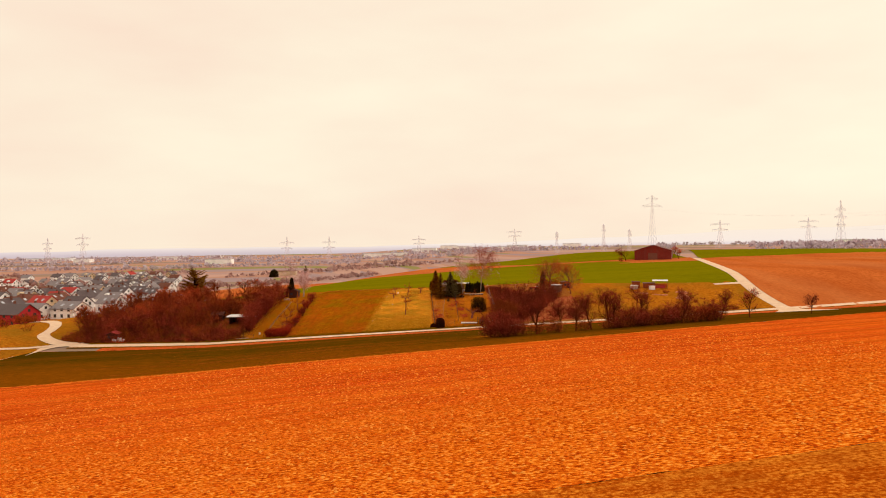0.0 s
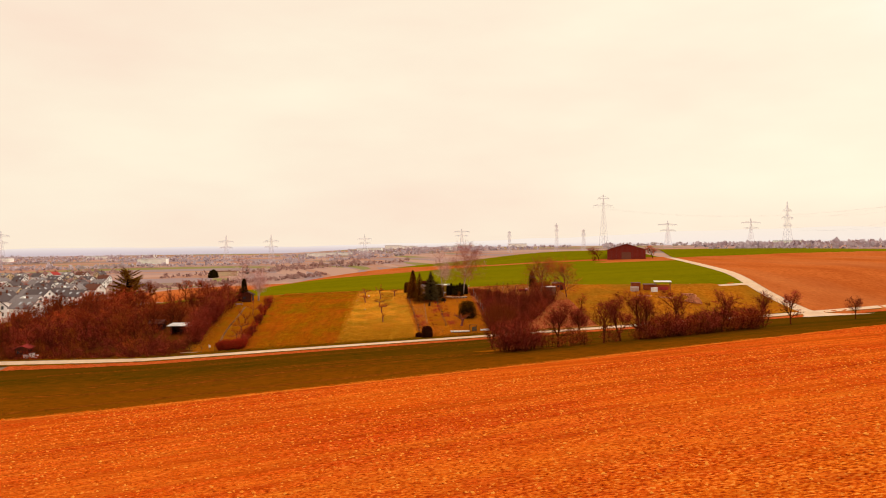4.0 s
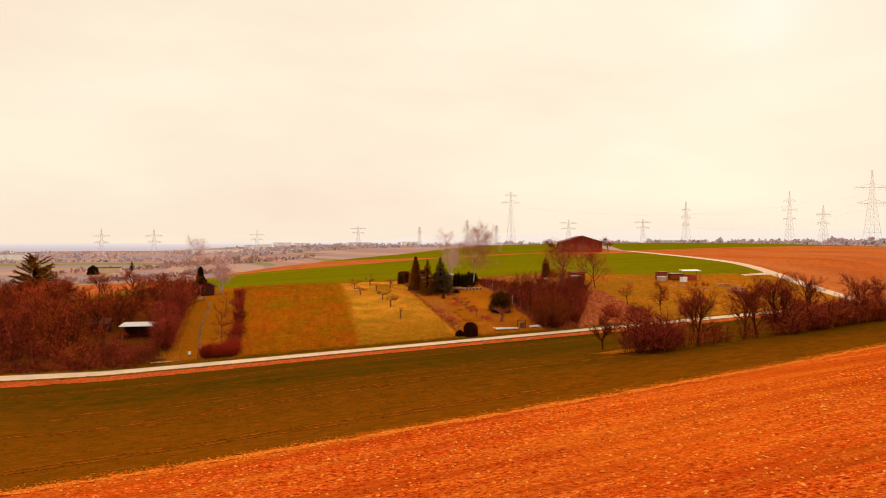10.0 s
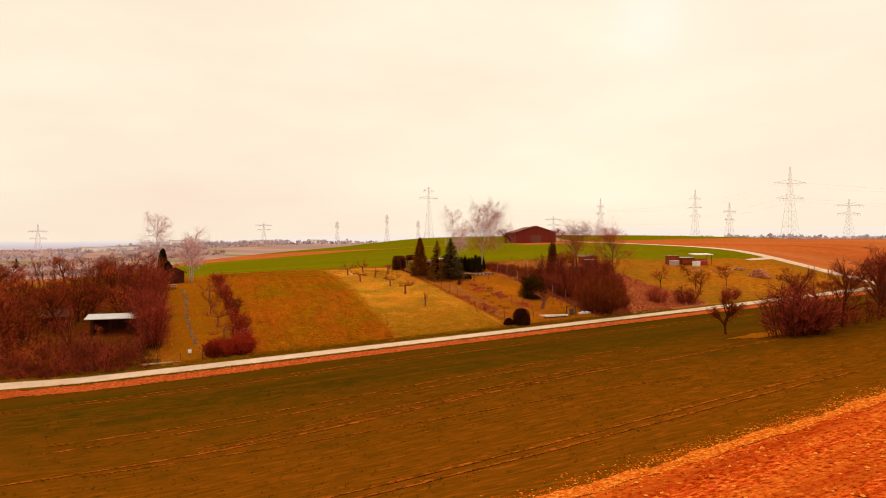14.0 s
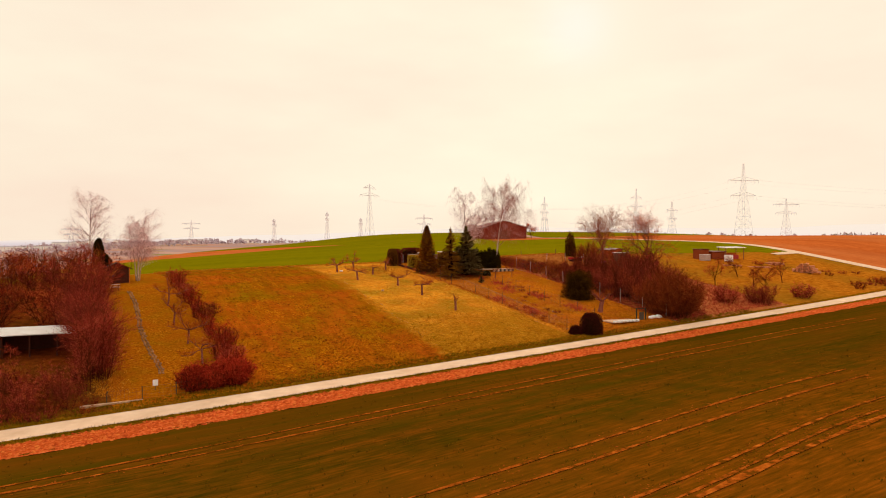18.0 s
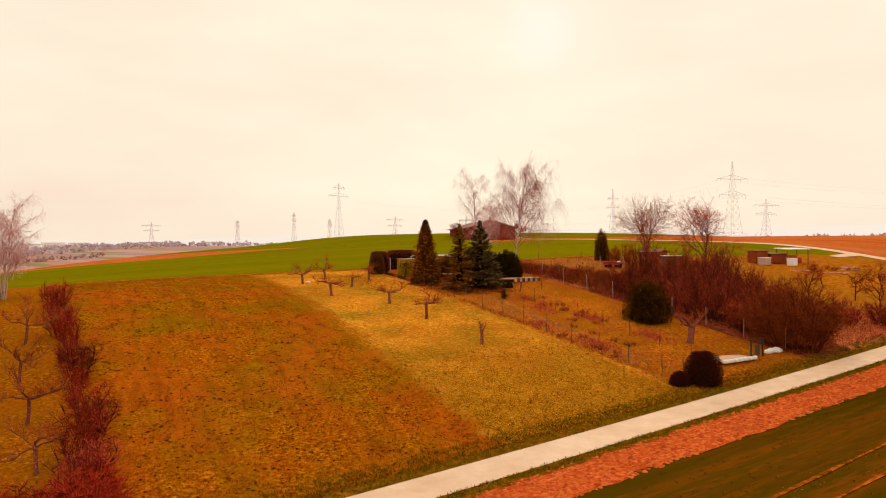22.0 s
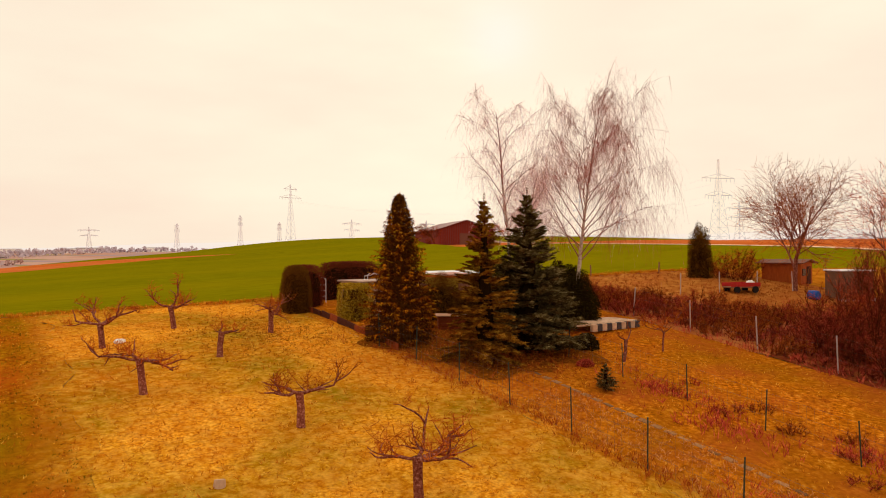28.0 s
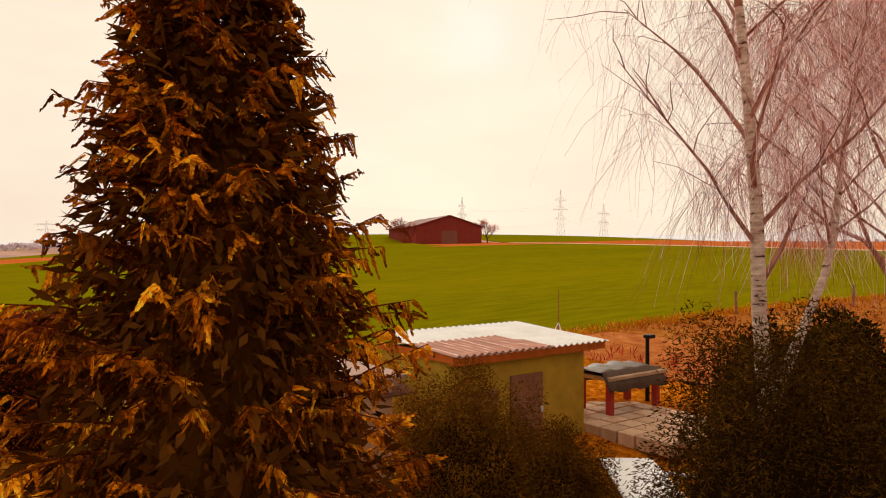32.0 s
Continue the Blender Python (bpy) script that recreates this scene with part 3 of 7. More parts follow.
strip("hilltop_soil", -160, 97, high_y, lambda x: high_y(x) + 26 + 150 * np.clip((45 - x) / 90, 0, 1), 3.0, 0.03, M_RBROWN, "strip of bare orange soil below the barn", "field")
strip("upper_wheat", 0, 135, lambda x: high_y(x) + 26 + 150 * np.clip((45 - x) / 90, 0, 1), lambda x: high_y(x) + 190, 5.0, 0.04, M_GREEN, "green wheat behind the barn", "field")


def road_x(y):
    return 94.8 + 0.26 * softplus(y - 213, 8)


ry, ru = np.meshgrid(np.linspace(186, 372, 110), np.linspace(-1.9, 1.9, 5), indexing="ij")
sheet("farm_road", road_x(ry) + ru, ry, 0.1, M_TRACK, "pale concrete farm road climbing to the barn", "road")
ey, eu = np.meshgrid(np.linspace(187, 372, 70), np.linspace(0, 1, 60), indexing="ij")
ex = road_x(ey) + 2.1
vy, vu = np.meshgrid(np.linspace(227, 342, 80), np.linspace(0, 1, 16), indexing="ij")
ly, lu = np.meshgrid(np.linspace(186, 229, 30), np.linspace(0, 1, 10), indexing="ij")
sheet("road_verge", 91 + (road_x(ly) - 1.95 - 91) * lu, ly, 0.05, M_MEADOW, "rough grass verge beside the farm road", "verge", wave(1.2, 0.04))
sheet("road_bank", 88 + (road_x(vy) - 1.95 - 88) * vu, vy, 0.055, M_GREEN, "green bank beside the farm road", "verge", wave(1.0, 0.03))
by_, bu_ = np.meshgrid(np.linspace(342, 382, 30), np.linspace(0, 1, 16), indexing="ij")
sheet("barn_yard", 88 + (road_x(by_) - 1.95 - 88) * bu_, by_, 0.06, M_RBROWN, "bare orange earth round the barn", "field", wave(1.0, 0.03))
wy_, wu_ = np.meshgrid(np.linspace(372, 470, 30), np.linspace(0, 1, 40), indexing="ij")
sheet("east_wheat", road_x(wy_) + 2.1 + (480 - road_x(wy_) - 2.1) * wu_ ** 1.4, wy_ + 40 * wu_, 0.045, M_GREEN, "strip of green wheat above the bare field", "field")
jy_, ju_ = np.meshgrid(np.linspace(184.5, 198, 30), np.linspace(-1, 1, 9), indexing="ij")
jw_ = 1.9 + 7.0 * np.clip((195 - jy_) / 10, 0, 1) ** 2
sheet("road_mouth", road_x(jy_) + 0.4 * jw_ - 0.8 + ju_ * jw_, jy_, 0.13, M_TRACK, "pale flared mouth of the farm road", "road")
su_, sv_ = np.meshgrid(np.linspace(0, 1, 12), np.linspace(-1, 1, 4), indexing="ij")
sheet("road_spur", 98 - 10 * su_, 226 + 1.3 * sv_ * (1.2 - 0.5 * su_) - 1.2 * su_, 0.12, M_TRACK, "short pale spur of the farm road", "road")
sheet("east_field", ex + (420 - ex) * eu ** 1.4, ey + 40 * eu, 0.04, M_RBROWN, "large bare orange-brown field beside the road", "field", wave(1.1, 0.05))


# pale hills along the horizon; their glow ramp by height stands for haze
hb = Geo()
for k in range(361):
    a = 2 * math.pi * k / 360
    az = a if a < math.pi else a - 2 * math.pi
    rise = min(1.0, max(0.0, (az - 0.05) / 0.45))
    top = 19 + 42 * rise * rise * (3 - 2 * rise) + 4 * math.sin(az * 5 + 1) + 3 * math.sin(az * 13) + 1.5 * math.sin(az * 31 + 2) + 1.0 * math.sin(az * 67)
    hb.v += [Vector((2600 * math.sin(a), 2600 * math.cos(a), -40)), Vector((2600 * math.sin(a), 2600 * math.cos(a), top))]
for k in range(360):
    hb.f.append((2 * k, 2 * k + 2, 2 * k + 3, 2 * k + 1))
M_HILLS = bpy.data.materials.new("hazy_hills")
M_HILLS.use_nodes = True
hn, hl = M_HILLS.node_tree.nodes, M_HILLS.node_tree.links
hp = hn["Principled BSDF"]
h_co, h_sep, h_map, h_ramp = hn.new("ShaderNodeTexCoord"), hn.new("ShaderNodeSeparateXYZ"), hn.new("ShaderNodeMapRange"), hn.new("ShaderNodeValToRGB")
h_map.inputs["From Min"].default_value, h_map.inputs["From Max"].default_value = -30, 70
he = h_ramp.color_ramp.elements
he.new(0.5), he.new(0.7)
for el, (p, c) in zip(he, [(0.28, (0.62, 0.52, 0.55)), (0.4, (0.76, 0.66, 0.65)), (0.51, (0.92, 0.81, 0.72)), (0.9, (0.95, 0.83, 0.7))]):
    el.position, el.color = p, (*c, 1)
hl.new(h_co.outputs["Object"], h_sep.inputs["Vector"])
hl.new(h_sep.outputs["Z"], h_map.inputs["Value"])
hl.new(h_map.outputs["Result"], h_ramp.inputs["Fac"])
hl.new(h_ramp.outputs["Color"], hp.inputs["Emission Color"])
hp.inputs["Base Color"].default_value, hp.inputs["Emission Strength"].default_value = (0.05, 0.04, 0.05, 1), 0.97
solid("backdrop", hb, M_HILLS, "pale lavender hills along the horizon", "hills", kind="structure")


# rough land at the west end of the track, and the beds under the garden conifers, darkened for their shade
strip("west_meadow", -190, -105, lambda x: 181 + 3.0 * (x + 105), lambda x: 300 + 0 * x, 4.0, 0.02, M_MEADOW, "rough meadow and waste land between the track and the village", "meadow", wave(0.7, 0.08))
strip("west_crop", -190, -105, lambda x: plough_y(-105) + 0 * x, lambda x: 181 + 3.0 * (x + 105), 4.0, 0.02, M_CROP, "end of the green crop field beside the lane", "field")
ba, br_ = np.meshgrid(np.linspace(0, 2 * math.pi, 90), np.linspace(0.0, 1.0, 12), indexing="ij")
wob = 1 + 0.1 * np.sin(ba * 5) + 0.08 * np.sin(ba * 11 + 1)
sheet("planting_bed", 2.2 + 5.6 * br_ * wob * np.cos(ba), 222.6 + 6.6 * br_ * wob * np.sin(ba), 0.06, M_SHADEBED, "earth bed with dead leaves, darkened for the shade under the conifers", "bed", wave(2.5, 0.03))
sheet("grass_patch", 11.5 + 5.5 * br_ * wob * np.cos(ba), 149.4 + 1.8 * br_ * wob * np.sin(ba), 0.09, M_WESTLAWN, "patch of bright grass round the field tree", "grass", wave(2.0, 0.03))


# ---- plants ----
M_BARK = material("dark_bark", [(0.3, (0.045, 0.01, 0.003)), (0.7, (0.17, 0.04, 0.011))], 9.0, 0.9, 0.02, 25.0, jitter=0.25)
M_APPLEBARK = material("apple_bark", [(0.3, (0.09, 0.022, 0.014)), (0.52, (0.25, 0.075, 0.048)), (0.7, (0.52, 0.25, 0.19))], 12.0, 0.9, 0.02, 30.0, jitter=0.2)
M_TWIG = foliage("bare_twigs", [(0.0, (0.19, 0.02, 0.009)), (0.5, (0.45, 0.057, 0.017)), (1.0, (0.7, 0.155, 0.04))], 0.5, 0.8, 0.0)
M_REDTWIG = foliage("red_shoots", [(0.0, (0.17, 0.017, 0.013)), (0.6, (0.4, 0.052, 0.028)), (1.0, (0.6, 0.125, 0.06))], 0.4, 0.8, 0.0)
M_HEDGETWIG = foliage("hedge_shoots", [(0.0, (0.22, 0.012, 0.007)), (0.6, (0.46, 0.036, 0.015)), (1.0, (0.66, 0.085, 0.03))], 0.2, 0.8, 0.0)
M_TANTWIG = foliage("tan_twigs", [(0.0, (0.24, 0.04, 0.007)), (0.6, (0.42, 0.085, 0.012)), (1.0, (0.62, 0.19, 0.03))], 0.25, 0.8, 0.0)
M_WILLOW = foliage("willow_twigs", [(0.0, (0.14, 0.022, 0.006)), (0.5, (0.29, 0.05, 0.012)), (1.0, (0.46, 0.12, 0.026))], 0.2, 0.8, 0.0)
# lilac-white ends put the sky's glare round thin twigs into the colour
M_PALETWIG = foliage("pale_twigs", [(0.0, (0.44, 0.13, 0.08)), (0.45, (0.7, 0.38, 0.33)), (1.0, (0.96, 0.88, 0.97))], 0.15, 0.8, 0.0)
M_BIRCHTWIG = foliage("birch_twigs", [(0.0, (0.28, 0.04, 0.022)), (0.5, (0.46, 0.105, 0.06)), (0.76, (0.72, 0.36, 0.31)), (1.0, (0.97, 0.88, 0.98))], 0.15, 0.8, 0.0, clump=0.6)
M_BIRCHBARK = material("birch_bark", [(0.36, (0.05, 0.02, 0.015)), (0.43, (0.5, 0.33, 0.26)), (0.7, (0.8, 0.66, 0.56))], 3.0, 0.7, 0.01, 20.0, stretch=(1.5, 1.5, 6.0), detail=8.0)
M_BIRCHLIMB = material("birch_limb_bark", [(0.3, (0.22, 0.065, 0.045)), (0.7, (0.5, 0.24, 0.19))], 6.0, 0.85)
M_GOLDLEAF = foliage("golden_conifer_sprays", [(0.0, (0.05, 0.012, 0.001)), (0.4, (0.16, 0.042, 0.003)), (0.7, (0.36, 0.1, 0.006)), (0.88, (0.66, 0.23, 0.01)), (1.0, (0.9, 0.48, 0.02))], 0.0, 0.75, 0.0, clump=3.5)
# golden tips, brightened so that the sunlit look is in the colour
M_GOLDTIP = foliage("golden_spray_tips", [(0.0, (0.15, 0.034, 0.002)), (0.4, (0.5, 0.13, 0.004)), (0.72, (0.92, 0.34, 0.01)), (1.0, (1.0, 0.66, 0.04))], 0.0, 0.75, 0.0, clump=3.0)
# near-black, for the shade inside dense crowns
M_SHADECORE = foliage("dark_shade_core", [(0.0, (0.01, 0.005, 0.002)), (1.0, (0.025, 0.011, 0.003))], 0.0, 0.9, 0.0)
M_SPRUCE = foliage("olive_spruce_needles", [(0.0, (0.07, 0.026, 0.004)), (0.5, (0.27, 0.11, 0.011)), (1.0, (0.58, 0.29, 0.03))], 0.0, 0.8, 0.0, clump=2.5)
M_BLUESPRUCE = foliage("blue_spruce_needles", [(0.0, (0.033, 0.019, 0.006)), (0.5, (0.13, 0.087, 0.028)), (1.0, (0.43, 0.32, 0.14))], 0.0, 0.8, 0.0, clump=3.0)
M_YEW = foliage("dark_evergreen_leaves", [(0.0, (0.012, 0.008, 0.002)), (0.7, (0.035, 0.022, 0.004)), (1.0, (0.08, 0.045, 0.008))], 0.2, 0.8, 0.0)
M_IVYBALL = foliage("brown_ivy_leaves", [(0.0, (0.028, 0.012, 0.002)), (0.6, (0.085, 0.036, 0.004)), (1.0, (0.19, 0.08, 0.008))], 0.0, 0.8, 0.0, clump=1.5)
M_SHAG = foliage("shaggy_evergreen_sprays", [(0.0, (0.07, 0.026, 0.004)), (0.6, (0.17, 0.068, 0.007)), (1.0, (0.34, 0.14, 0.014))], 0.15, 0.8, 0.0, clump=2.5)
M_YEWBUSH = foliage("dark_bush_sprays", [(0.0, (0.03, 0.014, 0.003)), (0.6, (0.08, 0.036, 0.005)), (1.0, (0.18, 0.075, 0.01))], 0.15, 0.8, 0.0, clump=2.5)
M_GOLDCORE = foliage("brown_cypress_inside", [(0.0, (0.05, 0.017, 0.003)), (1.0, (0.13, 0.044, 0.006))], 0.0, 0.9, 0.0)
M_DOME = foliage("clipped_hedge_leaves", [(0.0, (0.1, 0.036, 0.005)), (0.7, (0.2, 0.078, 0.01)), (1.0, (0.3, 0.125, 0.016))], 0.15, 0.8, 0.0)
M_REDHEDGE = foliage("red_brown_hedge_twigs", [(0.0, (0.1, 0.018, 0.01)), (0.7, (0.2, 0.036, 0.018)), (1.0, (0.32, 0.07, 0.03))], 0.15, 0.8, 0.0)
M_DARKBUSH = foliage("dark_red_bush_twigs", [(0.0, (0.03, 0.007, 0.005)), (0.7, (0.075, 0.014, 0.009)), (1.0, (0.15, 0.03, 0.018))], 0.15, 0.8, 0.0)
M_IVY = foliage("variegated_ivy_leaves", [(0.0, (0.1, 0.045, 0.002)), (0.4, (0.36, 0.2, 0.006)), (0.8, (0.72, 0.46, 0.02)), (1.0, (0.9, 0.7, 0.12))], 0.0, 0.7, 0.05)


def leaf_mesh(name, base, along, side, mat, fold=0.25, curl=0.0):
    """Many small pointed leaves as one mesh: arrays of base points, length vectors and half-width vectors."""
    n = len(base)
    nor = np.cross(along, side)
    nor /= np.linalg.norm(nor, axis=1, keepdims=True) + 1e-9
    w = np.linalg.norm(side, axis=1, keepdims=True)
    mid = base + along * 0.45
    co = np.stack([base, mid + side + nor * w * fold, base + along - nor * w * curl, mid - side + nor * w * fold], 1).reshape(-1, 3)
    k = np.arange(n)[:, None] * 4
    tri = np.concatenate([k + np.array([[0, 1, 2]]), k + np.array([[0, 2, 3]])], 0)
    me = bpy.data.meshes.new(name)
    me.vertices.add(len(co))
    me.vertices.foreach_set("co", co.ravel())
    me.loops.add(tri.size)
    me.loops.foreach_set("vertex_index", tri.ravel())
    me.polygons.add(len(tri))
    me.polygons.foreach_set("loop_start", np.arange(0, tri.size, 3))
    me.polygons.foreach_set("loop_total", np.full(len(tri), 3))
    me.materials.append(mat)
    me.update()
    me.validate()
    return me


def unit(a):
    return a / (np.linalg.norm(a, axis=-1, keepdims=True) + 1e-9)


def bend(rng, p, d, length, segs, wobble, lift):
    """A crooked path from p along d; lift turns it up (or down, if negative)."""
    pts, d = [Vector(p)], Vector(d).normalized()
    for _ in range(segs):
        d = (d + Vector((rng.gauss(0, wobble), rng.gauss(0, wobble), rng.gauss(0, wobble) + lift))).normalized()
        pts.append(pts[-1] + d * (length / segs))
    return pts, d


def grow(rng, bole, limbs, twigs, p, d, length, r, level, o):
    """Limbs and twigs from one branch; o holds the habit: levels, count, spread, wobble, lift, shrink, twig radius."""
    segs = 4 if level == 0 else 3 if level < o["levels"] else 2
    pts, d = bend(rng, p, d, length, segs, o["wobble"], o["lift"] if level else o.get("lean", 0.0))
    last = level >= o["levels"]
    n = len(pts)
    end = r * (0.45 if not last else 0.35)
    radii = [r + (end - r) * i / (n - 1) for i in range(n)]
    if last:
        twigs.ribbon(pts, [q * 1.15 for q in radii], Vector((rng.gauss(0, 1), rng.gauss(0, 1), rng.gauss(0, 0.6))).cross(d).normalized())
    else:
        (limbs if level else bole).tube(pts, radii, 7 if level == 0 else 5 if level == 1 else 3)
    if last:
        return
    count = o["count"][level]
    first = o["first"] if level == 0 else 0.2
    for k in range(count):
        s = first + (1 - first) * ((k + rng.random()) / count)
        i = min(int(s * (n - 1)), n - 2)
        q = pts[i].lerp(pts[i + 1], s * (n - 1) - i)
        axis = (pts[i + 1] - pts[i]).normalized()
        a = axis.cross(Vector((rng.gauss(0, 1), rng.gauss(0, 1), rng.gauss(0, 1)))).normalized()
        sp = o["spread"] * rng.uniform(0.7, 1.3)
        nd = axis * math.cos(sp) + a * math.sin(sp)
        keep = o["shrink"] * rng.uniform(0.65, 1.15) * (1.15 - 0.45 * s)
        nr = max(o["twig"], radii[i] * 0.55) if level + 1 < o["levels"] else o["twig"]
        grow(rng, bole, limbs, twigs, q, nd, length * keep, nr, level + 1, o)


HABITS = {
    "walnut": dict(levels=4, count=(9, 7, 7, 6), spread=0.8, wobble=0.12, lift=0.05, shrink=0.8, twig=0.01, first=0.28),
    "sapling": dict(levels=3, count=(12, 5, 4), spread=0.48, wobble=0.1, lift=0.1, shrink=0.46, twig=0.0075, first=0.2),
    "round": dict(levels=4, count=(8, 6, 5, 5), spread=0.75, wobble=0.12, lift=0.05, shrink=0.66, twig=0.009, first=0.3),
    "fine": dict(levels=4, count=(10, 7, 6, 6), spread=0.66, wobble=0.13, lift=0.06, shrink=0.66, twig=0.011, first=0.26),
}


def bare_tree(name, seed, h, habit, bark, twig, m, label, category, group="", stems=1, splay=0.15, radius=None):
    rng = random.Random(seed)
    o = HABITS[habit]
    boles, limbs, twigs = [Geo() for _ in range(stems)], Geo(), Geo()
    for k in range(stems):
        a = 2 * math.pi * k / max(1, stems) + rng.random()
        lean = splay * (0 if stems == 1 else rng.uniform(0.4, 1.4))
        d = Vector((math.cos(a) * lean, math.sin(a) * lean, 1))
        off = Vector((math.cos(a), math.sin(a), 0)) * (0.0 if stems == 1 else 0.04 * h * rng.random())
        grow(rng, boles[k], limbs, twigs, off + Vector((0, 0, -0.25)), d, h * rng.uniform(0.5, 0.68) if stems > 1 else h * 0.58, radius or h * 0.022, 0, o)
    t = thing(name, m, label, category, group)
    for g in boles:
        part("trunk" if stems == 1 else "stem", g, bark, t, smooth=True)
    part("branchwork", limbs, bark, t, smooth=True)
    part("crown", twigs, twig, t)
    return t


def shrub(seed, h, wide, stems, mat, m, name, label, group="", twig=0.02, side=8, fine=9):
    """A dense many-stemmed bare shrub: upright stems with side shoots, and slivers of fine twigs on them."""
    rng = random.Random(seed)
    wood, twigs = Geo(), Geo()
    B, A, S = [], [], []
    for k in range(stems):
        a, rr = rng.uniform(0, 2 * math.pi), math.sqrt(rng.random())
        p = Vector((math.cos(a) * rr * wide * 0.3, math.sin(a) * rr * wide * 0.3, -0.15))
        d = Vector((math.cos(a) * rr * wide / h * 0.55, math.sin(a) * rr * wide / h * 0.55, 1))
        L = h * (1.02 - 0.35 * rr) * rng.uniform(0.75, 1.05)
        pts, e = bend(rng, p, d, L, 3, 0.08, 0.0)
        wood.tube(pts, [0.03, 0.024, 0.018, 0.01], 3)
        for j in range(side):
            s = rng.uniform(0.12, 1.0) * 2.99
            q = pts[int(s)].lerp(pts[int(s) + 1], s - int(s))
            dd = Vector((rng.gauss(0, 0.7), rng.gauss(0, 0.7), rng.uniform(0.1, 1.0))).normalized()
            L2 = h * rng.uniform(0.14, 0.3)
            wood.tube([q, q + dd * L2], [twig, twig * 0.45], 3)
            for _ in range(fine * 2):
                z = q + dd * L2 * rng.random()
                f = (dd + Vector((rng.gauss(0, 0.7), rng.gauss(0, 0.7), rng.gauss(0.1, 0.6)))).normalized()
                B.append(z), A.append(f * h * rng.uniform(0.07, 0.17))
                S.append(f.cross(Vector((rng.gauss(0, 1), rng.gauss(0, 1), rng.gauss(0, 1)))).normalized() * twig * 0.45)
    t = thing(name, m, label, "shrub", group)
    part("branchwork", wood, M_BARK, t)
    part("crown", leaf_mesh("crown", np.array(B), np.array(A), np.array(S), mat), mat, t)
    return t


def clipped(name, m, sx, sy, sz, mat, label, leaves, seed, square=0.0, leaf=0.05, category="shrub", group="", shag=0.0):
    """A clipped evergreen: a near-black core for the shade inside, and leaves all over its rounded outline."""
    rng = np.random.default_rng(seed)
    u = unit(rng.normal(size=(leaves, 3)))
    u[:, 2] = np.abs(u[:, 2] * 1.1 + 0.0) - 0.02
    p = 2.0 + 6.0 * square
    k = (np.abs(u[:, 0]) ** p + np.abs(u[:, 1]) ** p + np.abs(u[:, 2]) ** p) ** (-1 / p)
    dirs = u * k[:, None]
    lump = 1 + (0.05 + 0.16 * shag) * np.sin(dirs[:, :1] * 7 + seed) * np.cos(dirs[:, 1:2] * 6) * np.sin(dirs[:, 2:3] * 5 + 1)
    depth = rng.uniform(0.86 - 0.16 * shag, 1.03 + 0.08 * shag, (leaves, 1))
    pos = dirs * lump * depth * np.array([sx, sy, sz])
    foot = 1 - 0.18 * np.clip(0.35 - pos[:, 2:3] / sz, 0, 1)
    pos[:, :2] *= foot
    out = unit(dirs * np.array([1, 1, 1.2]) + rng.normal(size=(leaves, 3)) * 0.7 + np.array([0, 0, 0.15 - 1.1 * shag]))
    side = unit(np.cross(out, rng.normal(size=(leaves, 3)))) * leaf * rng.uniform(0.3 - 0.15 * shag, 0.6 - 0.34 * shag, (leaves, 1))
    t = thing(name, m, label, category, group)
    part("crown", leaf_mesh("crown", pos, out * leaf * (1 + 0.3 * shag) * rng.uniform(0.8, 2.0, (leaves, 1)), side, mat), mat, t)
    core = Geo()
    ring, rows = 12, 7
    for i in range(rows):
        f = i / (rows - 1) * math.pi / 2
        for j in range(ring):
            a = 2 * math.pi * j / ring
            v = Vector((math.cos(a) * math.cos(f), math.sin(a) * math.cos(f), math.sin(f)))
            kk = (abs(v.x) ** p + abs(v.y) ** p + abs(v.z) ** p) ** (-1 / p)
            w = 1 - 0.18 * max(0, 0.35 - v.z * kk)
            kc = 0.85 - 0.07 * shag
            core.v.append(Vector((v.x * kk * sx * kc * w, v.y * kk * sy * kc * w, v.z * kk * sz * (kc + 0.02) - (0.2 if i == 0 else 0))))
    for i in range(rows - 1):
        for j in range(ring):
            q = (j + 1) % ring
            core.f.append((i * ring + j, i * ring + q, (i + 1) * ring + q, (i + 1) * ring + j))
    # solid shell for the shade inside the crown, not branches
    part("branchwork", core, M_SHADECORE, t)
    return t


